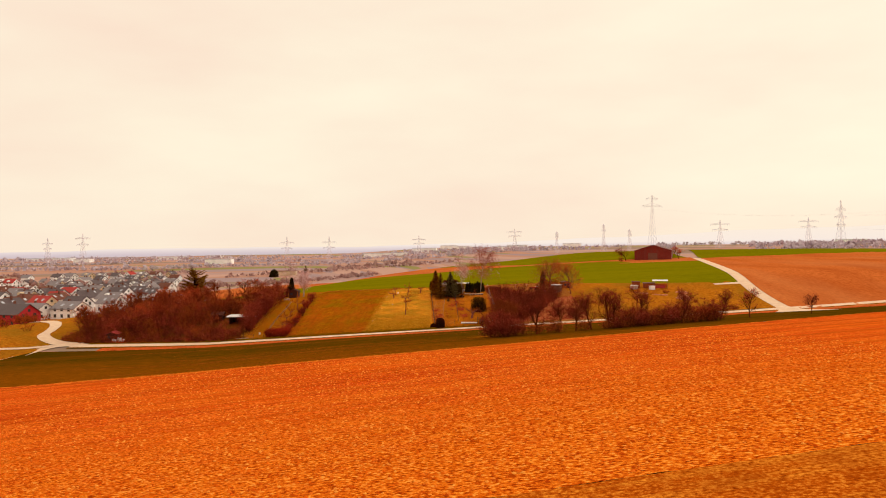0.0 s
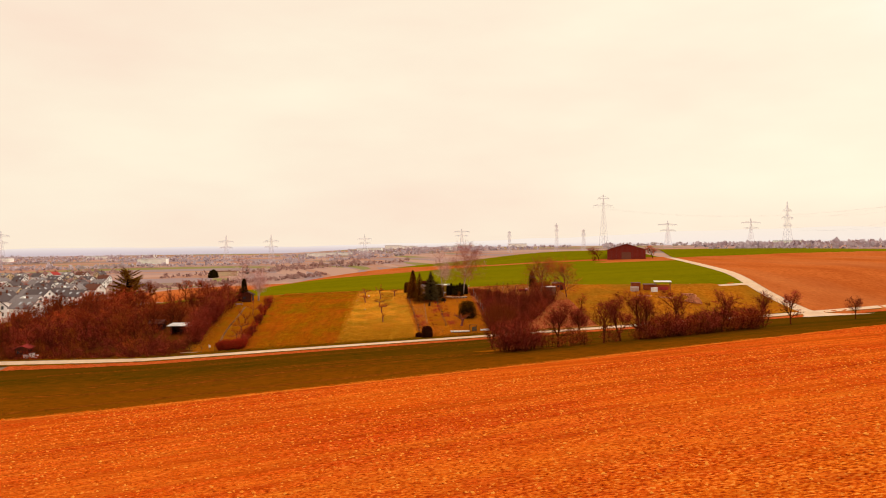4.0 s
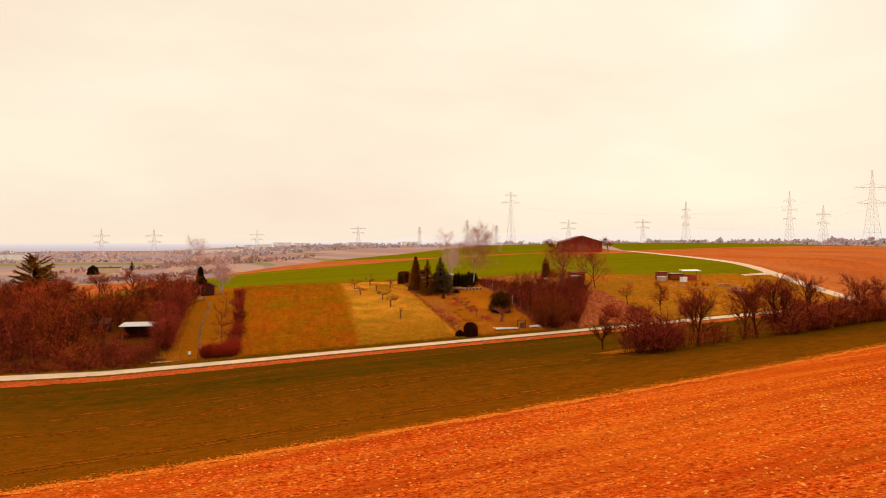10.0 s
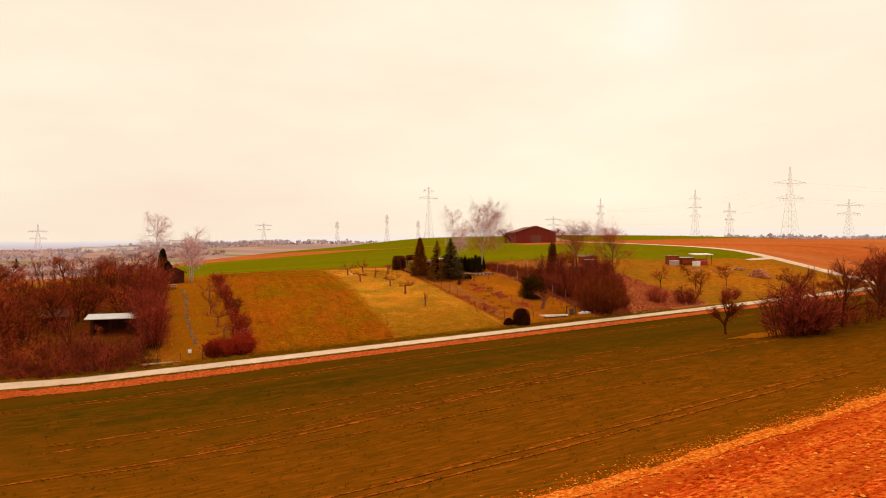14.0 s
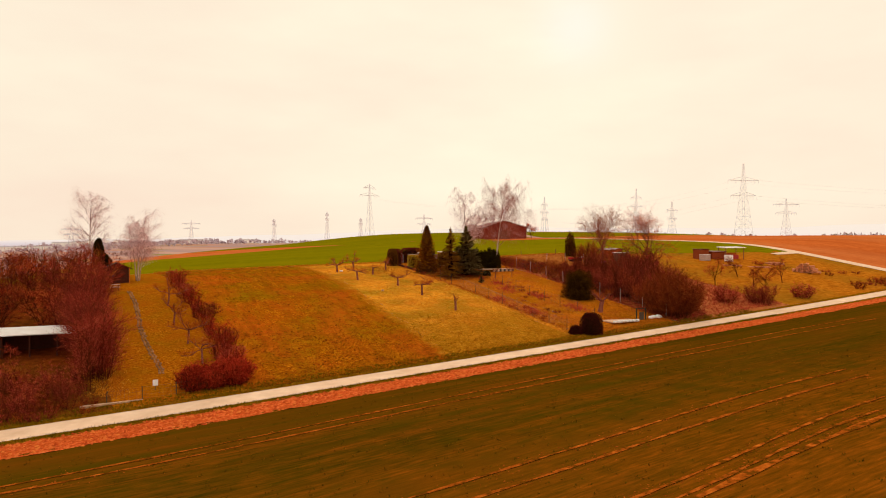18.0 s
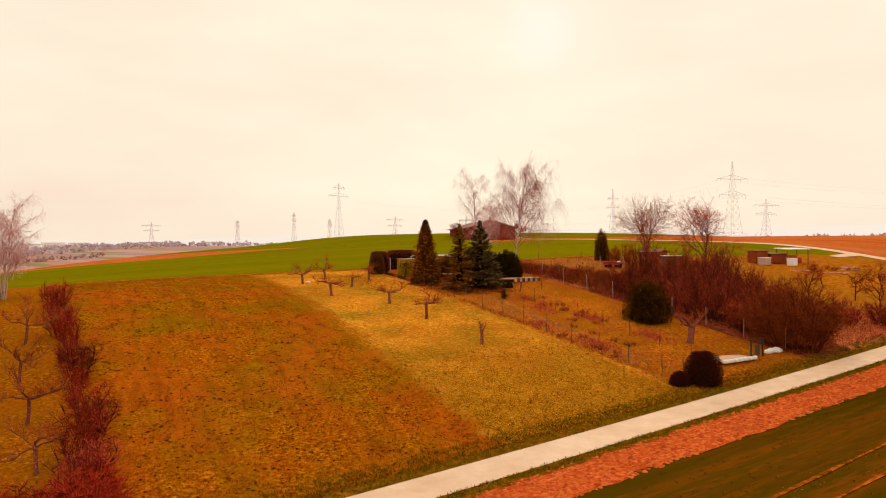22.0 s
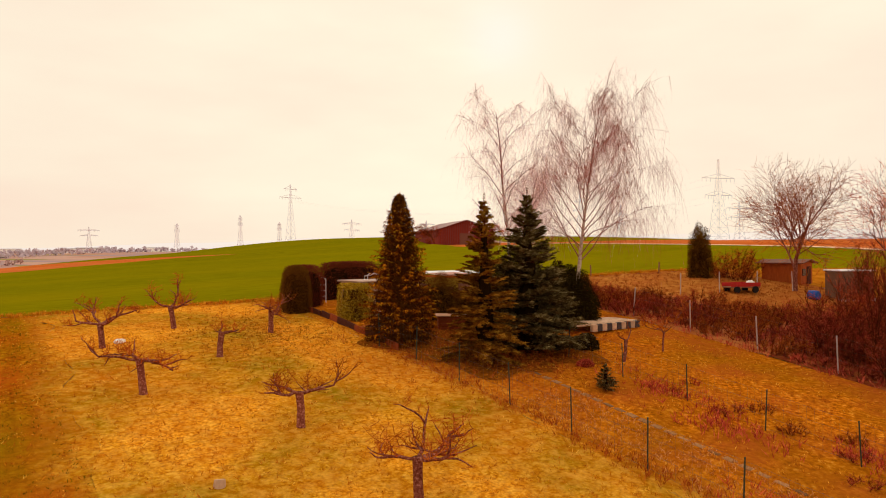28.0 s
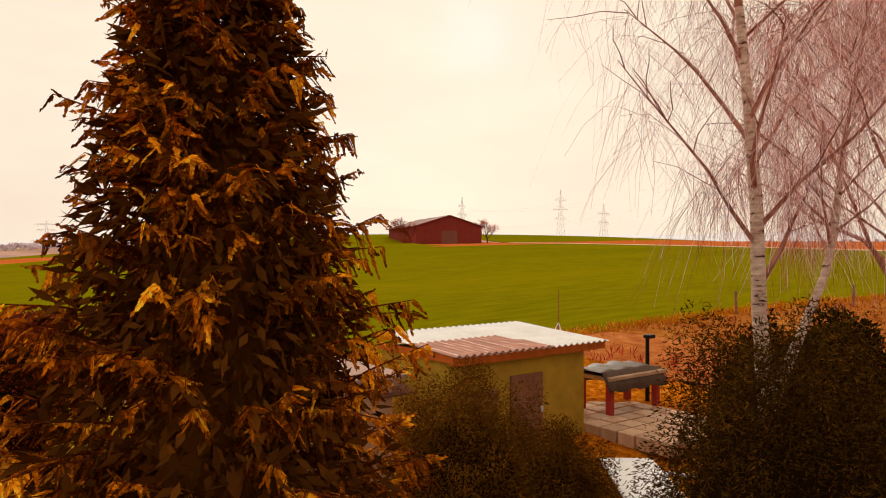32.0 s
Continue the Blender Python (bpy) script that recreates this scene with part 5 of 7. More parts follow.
        copy_thing(o, on(x, y, rng.uniform(0, 6.28), rng.uniform(lo, hi)))


def thicket(r):
    """The wedge of dense scrub above the track; its lower corner is bare slope."""
    while True:
        x, y = r.uniform(17, 38), r.uniform(190, 213)
        if x < 21 + 0.55 * (y - 186):
            return x, y


scatter(protos, 78, thicket, 1, 0.75, 1.2, 1.15)
scatter(protos[1:], 20, lambda r: (r.uniform(16.6, 19.5), r.uniform(192, 212)), 22, 0.7, 1.05, 0.9)
scatter(tall, 58, thicket, 2, 0.85, 1.45, 1.5)
scatter(lowb, 105, lambda r: (lambda u, v: (15.4 + (12.5 - 9.5 * max(0.0, v - 0.3) / 0.7) * u, 206 + 24 * v))(r.random(), r.random()), 3, 0.75, 1.25, 0.9)
scatter(lowb, 10, lambda r: (r.uniform(-2.0, 3.0), r.uniform(192, 205)), 4, 0.3, 0.5, 1.2)
scatter(lowb, 9, lambda r: (r.uniform(4.0, 7.0), r.uniform(199, 214)), 18, 0.3, 0.55, 1.4)
shrub(140, 6.3, 7.0, 110, M_WILLOW, on(16.5, 188.2), "willow_bush", "dense rounded willow bush beside the track", "", 0.02, 10, 12)
shrub(141, 3.2, 3.6, 38, M_REDTWIG, on(31.5, 192.0), "round_bush", "rounded bare reddish bush on the meadow", "meadow bushes")
shrub(142, 3.7, 4.6, 46, M_REDTWIG, on(36.0, 189.5), "round_bush", "rounded bare reddish bush on the meadow", "meadow bushes")
shrub(143, 2.8, 3.2, 34, M_REDTWIG, on(47.5, 190.5), "round_bush", "rounded bare reddish bush on the meadow", "meadow bushes")
bare_tree("walnut_tree", 153, 10.3, "walnut", M_APPLEBARK, M_TANTWIG, on(34.7, 222.4), "bare wide-crowned walnut tree beside the hut", "tree", "hut trees", 1, 0.1, 0.2)
bare_tree("walnut_tree", 155, 10.8, "walnut", M_APPLEBARK, M_TWIG, on(40.2, 216.3), "bare wide-crowned tree over the scrub", "tree", "hut trees", 1, 0.25, 0.18)
shrub(152, 3.2, 5.0, 44, M_TANTWIG, on(36.0, 228.5), "forsythia_bush", "orange-brown bare bush behind the hut", "")

# ---- overgrown gardens west of the lawn ----
def west(r):
    while True:
        x, y = r.uniform(-102, -52), r.uniform(184.5, 232)
        if y < track_y(x) + 3.5:
            continue
        if -64 < x < -51.5 and 190 < y < 204:
            continue
        if -66 < x < -54 and 209 < y < 214 and r.random() < 0.8:
            continue
        return x, y


rough = [shrub(190 + k, 3.8, 3.6, 11, (M_TWIG, M_TANTWIG, M_REDTWIG)[k], on(-70 + 5 * k, 190), "wild_shrub", "dense bare reddish shrub in the overgrown garden", "wild shrubs", 0.026, 6, 8) for k in range(3)]
def west_low(r):
    while True:
        x, y = west(r)
        if y < 194 or r.random() < 0.25:
            return x, y


def west_high(r):
    while True:
        x, y = west(r)
        if y > 191 and not (x > -67 and y < 203) and not (-75 < x < -58 and y > 203 and r.random() < 0.8):
            return x, y


scatter(rough, 76, west_low, 5, 0.6, 1.0, 1.7)
scatter(protos[1:], 60, lambda r: (lambda x: (x, track_y(x) + r.uniform(3.6, 10.0)))(r.uniform(-99, -53.5)), 17, 0.45, 0.85, 1.3)
scatter(rough, 98, west_high, 15, 1.3, 2.0, 2.2)
scatter(tall, 30, west, 6, 0.9, 1.5, 3.0)
scatter(big, 26, lambda r: (r.uniform(-104, -75), r.uniform(196, 236)) if r.random() < 0.85 else (r.uniform(-75, -62), r.uniform(196, 205)), 7, 1.0, 1.45, 5.5)
scatter(lowb, 60, lambda r: (lambda x: (x, track_y(x) + r.uniform(2.3, 4.6)))(r.uniform(-97, -53)), 8, 0.6, 1.1, 1.0)
purple = [shrub(160 + k, 6.8, 2.7, 30, M_REDTWIG, on(-52.6 - 0.3 * k, 189 + 8 * k), "purple_shrub", "tall dense purplish bare shrub at the garden edge", "garden edge shrubs") for k in range(3)]
scatter(purple, 9, lambda r: (r.uniform(-53.2, -52.1), r.uniform(187, 212)), 9, 0.75, 1.1, 2.6)
hedgerow = [shrub(165 + k, 3.1, 2.1, 16, (M_REDTWIG, M_HEDGETWIG)[k], on(-41.7, 187 + 3 * k), "hedge_shrub", "narrow reddish hedge shrub beside the plot", "hedge row") for k in range(2)]
for k in range(13):
    copy_thing(hedgerow[k % 2], on(-41.1 + 0.3 * math.sin(k * 2.1), 192.5 + 2.5 * k, k * 1.3, 0.74 + 0.32 * math.sin(k * 1.7 + 1)))
hedge = [shrub(170 + k, 2.3, 2.2, 50, M_HEDGETWIG, on(-45.6 + 1.7 * k, 183.0), "red_hedge", "reddish hedge of bare upright shoots", "red hedge") for k in range(3)]
for k in range(5):
    copy_thing(hedge[k % 3], on(-45.2 + 0.95 * k, 183.6 + 0.5 * (k % 2), 1.0 + k, 1.0))
copy_thing(hedge[1], on(-41.6, 185.4, 1.0, 1.05))
birch(on(-51.0, 236.0), 12.2, 21, "tall pale birch behind the garden hut", 1.0, (0, 0), M_PALETWIG, 1, 0.5, limbs_n=30, fine=10)
birch(on(-45.5, 229.2), 9.2, 22, "several-stemmed pale birch beside the garden hut", 1.2, (0.1, 0.0), M_PALETWIG, 4, 0.6, limbs_n=14, fine=8)
clipped("ivied_tree", on(-50.2, 233.5), 0.8, 0.8, 6.0, M_YEW, "tree trunk thickly grown with dark ivy", 5000, 23, 0.1, 0.12)
clipped("pine_bush", on(-49.9, 231.2), 1.6, 1.4, 4.2, M_YEW, "dark evergreen beside the garden hut", 7000, 24, 0.0, 0.12)
copy_thing(big[0], on(-56.5, 228, 1.0, 0.9))
copy_thing(big[1], on(-58.5, 221, 2.0, 0.8))

# ---- trees and bushes south of the track ----
bare_tree("roadside_tree", 179, 6.0, "fine", M_BARK, M_TWIG, on(9.4, 154.0), "small bare tree standing in the crop field", "tree", "roadside trees", 1, 0.1, 0.16)
for x, y, s in ((11.5, 146.2, 1.0), (13.0, 145.3, 0.9), (10.2, 147.2, 0.75), (14.4, 146.5, 0.8), (12.2, 147.6, 0.95)):
    copy_thing(protos[1 + int(x) % 2], on(x, y, x, s * 1.9))
for x, y, s in ((10.8, 146.8, 1.5), (12.6, 146.6, 1.7), (13.6, 146.0, 1.5), (11.8, 145.6, 1.4)):
    copy_thing(rough[2], on(x, y, y, s))
roadside = [bare_tree("roadside_tree", 180 + k, 9.6, "fine", M_BARK, M_REDTWIG, on(20 + 8.6 * k, 147.2 + 1.6 * k), "bare dark fruit tree between the fields", "tree", "roadside trees", 1, 0.1, 0.19) for k in range(3)]
for x, y, s in ((32.5, 151, 1.05), (36.3, 151.4, 1.15), (65.1, 163, 0.9), (72, 162.6, 0.9), (88, 165.6, 0.65), (44, 153, 1.1), (27, 158, 0.9), (53, 154, 1.0)):
    copy_thing(roadside[int(x) % 3], on(x, y, x * 2, s))
scatter(rough + protos, 40, lambda r: (lambda u: (37 + 26 * u, 151.5 + 7 * u + r.uniform(-1.5, 1.5)))(r.random()), 12, 1.1, 1.6, 1.1)

scatter(rough, 14, lambda r: (lambda u: (15 + 24 * u, 147.5 + 4 * u + r.uniform(-1, 1)))(r.random()), 16, 0.7, 1.2, 1.2)

# ---- trees by the barn ----
copy_thing(big[0], on(97.0, 366, 0.3, 1.25))
copy_thing(big[2], on(126.5, 371, 1.3, 1.15))
copy_thing(protos[0], on(94, 364, 0, 0.9))


# ---- built things ----
def paint(name, c, scale=6.0, rough=0.7, dark=0.72, jitter=0.0, bump=0.006, metal=0.0, spec=0.08, stretch=(1, 1, 1)):
    """A worn painted or raw surface round one colour."""
    lo, hi = tuple(v * dark for v in c), tuple(min(1, v * 1.12) for v in c)
    return material(name, [(0.3, lo), (0.7, hi)], scale, rough, bump, scale * 5, (scale * 0.12, tuple(v * 0.6 for v in c), 0.3), stretch, metal, jitter, 6.0, spec)


M_BARNWALL = paint("red_barn_boards", (0.24, 0.03, 0.018), 3.0, stretch=(1, 1, 0.2))
M_BARNROOF = paint("brown_roof_sheet", (0.2, 0.055, 0.045), 2.0)
M_WHITE = paint("white_plaster", (0.97, 0.94, 0.93), 1.5, dark=0.93)
M_CREAM = paint("cream_plaster", (0.72, 0.55, 0.36), 1.5, dark=0.88)
M_REDWALL = paint("red_plaster", (0.5, 0.03, 0.04), 1.5)
M_ROOFDARK = paint("dark_roof_tiles", (0.1, 0.06, 0.065), 4.0, 0.5, spec=0.35)
M_ROOFBROWN = paint("brown_roof_tiles", (0.2, 0.075, 0.05), 4.0)
M_ROOFRED = paint("red_roof_tiles", (0.5, 0.06, 0.05), 4.0)
M_ROOFGREY = paint("grey_roof_tiles", (0.24, 0.19, 0.2), 4.0, 0.45, spec=0.4)
M_PANE = paint("window_glass", (0.05, 0.045, 0.05), 2.0, 0.15, spec=0.6)
M_SKYLIGHT = paint("skylight_glass", (0.6, 0.62, 0.7), 2.0, 0.2, spec=0.6)
M_TIMBER = paint("weathered_timber", (0.3, 0.13, 0.07), 5.0, stretch=(1, 1, 0.3))
M_ORANGEHUT = paint("orange_stained_timber", (0.46, 0.1, 0.018), 5.0, stretch=(1, 1, 0.3))
M_HUTWOOD = paint("brown_stained_timber", (0.3, 0.06, 0.015), 5.0, stretch=(1, 1, 0.3))
M_ORANGEWOOD = paint("orange_stained_timber", (0.6, 0.14, 0.02), 5.0, stretch=(1, 1, 0.3))
M_DARKWOOD = paint("dark_stained_timber", (0.08, 0.022, 0.012), 5.0)
M_OLIVEWALL = paint("olive_yellow_render", (0.5, 0.3, 0.03), 2.0)
M_PINKWALL = paint("pale_pink_render", (0.6, 0.33, 0.2), 2.0)
M_SHEETROOF = paint("corrugated_roof_sheet", (0.97, 0.92, 0.9), 1.2, 0.5, 0.86, spec=0.3)
M_OLDSHEET = paint("weathered_roof_sheet", (0.62, 0.33, 0.26), 1.2, 0.6, 0.7)
M_FLATROOF = paint("grey_roof_felt", (0.42, 0.24, 0.17), 2.0)
M_STONE = paint("pale_paving_stone", (0.66, 0.42, 0.27), 3.0, 0.85, jitter=0.2)
M_PATHSTONE = paint("worn_path_stone", (0.34, 0.17, 0.075), 5.0, 0.9, jitter=0.35, spec=0.0)
M_DARKSTONE = paint("dark_edge_stone", (0.08, 0.06, 0.06), 4.0, 0.85)
M_POST = paint("green_metal_post", (0.05, 0.06, 0.04), 8.0, 0.5)
M_PALEPOST = paint("pale_concrete_post", (0.55, 0.4, 0.34), 8.0, 0.85)
M_WIRE = paint("wire_mesh", (0.16, 0.12, 0.09), 8.0, 0.5, metal=0.4)
M_STEEL = paint("galvanised_steel", (0.86, 0.78, 0.82), 6.0, 0.6, dark=0.9)
# haze on the pylons is put in as pale colour and part transparency
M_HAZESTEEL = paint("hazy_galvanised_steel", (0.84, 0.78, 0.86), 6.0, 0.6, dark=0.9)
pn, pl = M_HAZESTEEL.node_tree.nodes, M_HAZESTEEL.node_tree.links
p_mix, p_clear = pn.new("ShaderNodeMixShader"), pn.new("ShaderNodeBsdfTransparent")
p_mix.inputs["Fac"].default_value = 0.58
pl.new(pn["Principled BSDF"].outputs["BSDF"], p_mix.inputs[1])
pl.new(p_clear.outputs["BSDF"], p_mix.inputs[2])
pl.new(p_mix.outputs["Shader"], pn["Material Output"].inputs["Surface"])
M_CABLE = paint("power_cable", (0.66, 0.6, 0.64), 6.0, 0.6)
M_GREYBOX = paint("grey_plastic_sheet", (0.2, 0.095, 0.055), 2.0, 0.8, spec=0.1)
M_BLUE = paint("blue_plastic", (0.03, 0.1, 0.4), 5.0, 0.4)
M_REDPLASTIC = paint("red_paint", (0.5, 0.03, 0.025), 5.0, 0.5)
M_LOG = paint("cut_logs", (0.66, 0.27, 0.13), 9.0, 0.9, jitter=0.35)
M_TARP = paint("grey_tarpaulin", (0.13, 0.08, 0.055), 3.0, 0.6)
M_CHARCOAL = paint("black_metal", (0.02, 0.016, 0.015), 6.0, 0.5)


def at(x, y, z, turn=0.0):
    return Matrix.Translation((x, y, z)) @ Matrix.Rotation(turn, 4, "Z")


# fences: posts, and rows of wire between them
def fence(name, posts, h, r, post_mat, label, wires=4, wired=True):
    x0, y0 = posts[0]
    f = thing(name, on(x0, y0), label, "fence")
    z0 = ground_z(x0, y0)
    shared = Geo().tube([(0, 0, -0.3), (0, 0, h)], [r, r], 8, True).mesh("post", post_mat)
    pr = random.Random(int(x0 * 10 + y0))
    for x, y in posts:
        o = part("post", shared, post_mat, f)
        o.matrix_local = Matrix.Translation((x - x0, y - y0, ground_z(x, y) - z0)) @ Euler((pr.gauss(0, 0.025), pr.gauss(0, 0.025), 0)).to_matrix().to_4x4()
    if wired:
        for (ax, ay), (bx, by) in zip(posts, posts[1:]):
            g = Geo()
            pa, pb = Vector((ax - x0, ay - y0, ground_z(ax, ay) - z0)), Vector((bx - x0, by - y0, ground_z(bx, by) - z0))
            for k in range(wires):
                dz = Vector((0, 0, 0.12 + (h - 0.2) * k / (wires - 1)))
                g.tube([pa + dz, (pa + pb) / 2 + dz - Vector((0, 0, 0.03)), pb + dz], [0.004] * 3, 3)
            n = int((pb - pa).length / 0.28)
            for k in range(n):
                p = pa.lerp(pb, (k + 0.5) / n)
                g.tube([p + Vector((0, 0, 0.12)), p + Vector((0, 0, h - 0.08))], [0.0025] * 2, 3)
            part("wire_panel", g, M_WIRE, f)
    return f


def line(a, b, n):
    return [(a[0] + (b[0] - a[0]) * k / (n - 1), a[1] + (b[1] - a[1]) * k / (n - 1)) for k in range(n)]


fence("wire_fence", line((-3.4, 223.5), (-2.0, 187.5), 12), 1.75, 0.025, M_POST, "wire fence with green posts along the orchard")
fence("wire_fence", line((4.2, 217.6), (4.5, 190.0), 9), 1.6, 0.025, M_POST, "wire fence with dark posts inside the garden")
fence("wire_fence", line((15.0, 222.5), (15.5, 188.5), 9), 1.9, 0.035, M_PALEPOST, "wire fence with pale posts below the scrub")
fence("field_fence", line((24.0, 225.5), (38.0, 221.5), 5), 1.7, 0.04, M_PALEPOST, "row of pale posts along the hut garden", wired=False)
fence("field_fence", line((26.0, 236.5), (33.0, 234.5), 2), 1.1, 0.06, M_TIMBER, "wooden posts at the edge of the wheat", wired=False)
fence("garden_fence", line((-2.0, 187.5), (3.4, 187.9), 3), 1.3, 0.03, M_POST, "low wire fence beside the dome bush")
fence("garden_fence", line((-52.0, 182.3), (-41.6, 182.7), 5), 1.1, 0.035, M_POST, "low wire fence with gate posts along the verge")


def paved(name, x0, y0, x1, y1, nx, ny, z, mat, label, seed, gap=0.03, thick=0.12):
    """Slabs laid side by side, each a piece."""
    pr = random.Random(seed)
    p = thing(name, at(x0, y0, z), label, "paving", kind="structure")
    wx, wy = (x1 - x0) / nx, (y1 - y0) / ny
    shared = Geo().box((0, 0, 0), (wx - gap, wy - gap, thick), 0, 0.015).mesh("slab", mat)
    for i in range(nx):
        for j in range(ny):
            o = part("slab", shared, mat, p)
            o.matrix_local = Matrix.Translation((wx * (i + 0.5), wy * (j + 0.5), pr.gauss(0, 0.008))) @ Euler((pr.gauss(0, 0.006), pr.gauss(0, 0.006), 0)).to_matrix().to_4x4()
    return p


# pale terrace slab with a chequered edge
slab_z = ground_z(11.3, 221.6) + 0.3
paved("terrace", 7.2, 220.6, 13.1, 222.9, 10, 4, slab_z, M_STONE, "raised terrace of pale paving slabs", 1)
edge = thing("terrace_edge", at(8.9, 220.45, slab_z - 0.25), "low wall of alternating pale and dark blocks under the terrace", "wall")
for k in range(10):
    o = part("block", Geo().box((0, 0, 0.07), (0.39, 0.24, 0.42), 0, 0.02), M_DARKSTONE if k % 2 else M_STONE, edge)
    o.location = (0.2 + 0.41 * k, 0, 0)

# stone garden path inside the fence
path = thing("garden_path", on(0.9, 217.5), "narrow path of worn stone slabs across the lawn", "path", kind="structure")
pz = ground_z(0.9, 217.5)
pr = random.Random(4)
for k in range(34):
    y = 217.5 - k * 0.62
    x = 0.9 - 0.02 * k
    o = part("slab", Geo().box((0, 0, 0.0), (0.26 + pr.uniform(-0.08, 0.08), 0.46, 0.1), 0, 0.02), M_PATHSTONE, path)
    o.matrix_local = Matrix.Translation((x - 0.9, y - 217.5, ground_z(x, y) - pz)) @ Euler((0.14, 0, pr.gauss(0, 0.06))).to_matrix().to_4x4()
west_path = thing("garden_path", on(-47.4, 219.5), "stone path up the narrow garden lawn", "path", kind="structure")
pz = ground_z(-47.4, 219.5)
for k in range(60):
    y = 219.5 - k * 0.53
    x = -47.4 + 0.2 * math.sin(k * 0.13) + pr.gauss(0, 0.05)
    for sx in (-0.14, 0.14):
        o = part("slab", Geo().box((0, 0, 0.05), (pr.uniform(0.16, 0.26), pr.uniform(0.25, 0.4), 0.1), 0, 0.02), M_PATHSTONE, west_path)
        o.matrix_local = Matrix.Translation((x + sx + 47.4, y - 219.5, ground_z(x, y) - pz)) @ Euler((0.15, 0, pr.gauss(0, 0.15))).to_matrix().to_4x4()


# garden shed with the corrugated roof
sz = ground_z(7, 231.4) - 0.1
shed = thing("garden_shed", at(4.9, 230.3, sz), "olive-yellow garden shed with pale corrugated roof", "shed")
H = 0.58 - sz
for c, size in (((2.05, 0.09, H / 2 - 0.05), (3.9, 0.16, H - 0.1)), ((2.05, 2.5, H / 2), (3.9, 0.16, H)), ((0.18, 1.3, H / 2 - 0.03), (0.16, 2.24, H - 0.06)), ((3.92, 1.3, H / 2 - 0.03), (0.16, 2.24, H - 0.06))):
    part("wall", Geo().box(c, size), M_OLIVEWALL, shed)
door = part("door", Geo().box((2.15, -0.02, 0.85), (0.95, 0.06, 1.7), 0, 0.01), M_TIMBER, shed, "reddish weathered shed door")
part("handle", Geo().box((2.55, -0.08, 0.9), (0.04, 0.06, 0.14), 0, 0.01), M_STEEL, door)
part("shutter", Geo().box((0.95, -0.02, 1.15), (0.7, 0.05, 0.6), 0, 0.01), M_TIMBER, shed)
part("fascia", Geo().box((2.18, -0.24, H - 0.02), (4.5, 0.05, 0.2), 0, 0.008), M_ORANGEWOOD, shed, "orange wooden fascia board")
part("fascia", Geo().box((0.02, 1.2, H), (0.05, 2.9, 0.16), 0, 0.008), M_ORANGEWOOD, shed)
roof = Geo()
nw, per = 120, 10
for j, (yy, zz) in enumerate(((-0.36, H + 0.08), (1.3, H + 0.17), (2.7, H + 0.26))):
    for i in range(nw + 1):
        roof.v.append(Vector((-0.05 + 4.5 * i / nw, yy, zz + 0.028 * math.sin(2 * math.pi * i / nw * 24))))
for j in range(2):
    for i in range(nw):
        a = j * (nw + 1) + i
        roof.f.append((a, a + 1, a + nw + 2, a + nw + 1))
rf = part("roof", roof, M_SHEETROOF, shed, "pale corrugated roof sheets")
sol = rf.modifiers.new("thickness", "SOLIDIFY")
sol.thickness = 0.012
old = Geo()
for j in range(5):
    for i in range(61):
        u = i / 60
        x = 2.35 * u + (0.3 - 0.3 * j / 4) * u
        yy = -0.4 + 1.55 * j / 4
        old.v.append(Vector((x - 0.07, yy, H + 0.105 + 0.054 * (yy + 0.36) + 0.028 * math.sin(2 * math.pi * (x - 0.02) / 4.5 * 24))))
for j in range(4):
    for i in range(60):
        a = j * 61 + i
        old.f.append((a, a + 1, a + 62, a + 61))
part("roof_sheet", old, M_OLDSHEET, shed, "faded pinkish sheets over the front corner").modifiers.new("thickness", "SOLIDIFY").thickness = 0.01

# low building with the flat roof beside the ivy
bz = ground_z(1.6, 231.8) - 0.1
low = thing("garden_house", at(-0.6, 230.4, bz), "low pale garden house with flat felt roof", "shed")
LH = 0.3 - bz
part("wall", Geo().box((2.2, 1.6, LH / 2), (4.3, 3.0, LH)), M_PINKWALL, low)
part("roof", Geo().box((2.2, 1.6, LH + 0.06), (4.7, 3.5, 0.1), 0, 0.02), M_FLATROOF, low, "flat grey-brown roof")
part("door", Geo().box((3.2, 0.06, 0.9), (0.85, 0.06, 1.8), 0, 0.01), M_DARKWOOD, low)
part("window", Geo().box((1.4, 0.07, 1.15), (0.9, 0.05, 0.7), 0, 0.01), M_PANE, low)
tiles = Geo()
for k in range(9):
    tiles.box((4.4, 0.1 + 0.2 * k, LH - 0.28 + 0.03 * k), (0.9, 0.24, 0.04), 0, 0.01, (0.25, 0))
part("tiled_canopy", tiles, M_ROOFBROWN, low, "small brown tiled canopy")
rack = thing("metal_rack", at(0.6, 232.0, bz + LH + 0.11), "bent metal frame lying on the flat roof", "frame")
part("hoop", Geo().tube([(0, 0, 0), (0, 0, 0.32), (0.15, 0, 0.42), (0.9, 0, 0.42), (1.05, 0, 0.3), (1.05, 0, 0)], [0.02] * 6, 6), M_STEEL, rack)
part("hoop", Geo().tube([(0.1, 0.6, 0), (0.1, 0.6, 0.25), (1.2, 0.6, 0.34), (1.2, 0.6, 0)], [0.02] * 4, 6), M_STEEL, rack)
part("crossbar", Geo().tube([(0.5, 0, 0.42), (0.6, 0.6, 0.3)], [0.018] * 2, 6), M_STEEL, rack)

# compost bin
cz = ground_z(2.4, 225.2)
bin_ = thing("compost_bin", at(2.4, 225.3, cz, -0.55), "slatted wooden compost bin with pale lid", "compost bin")
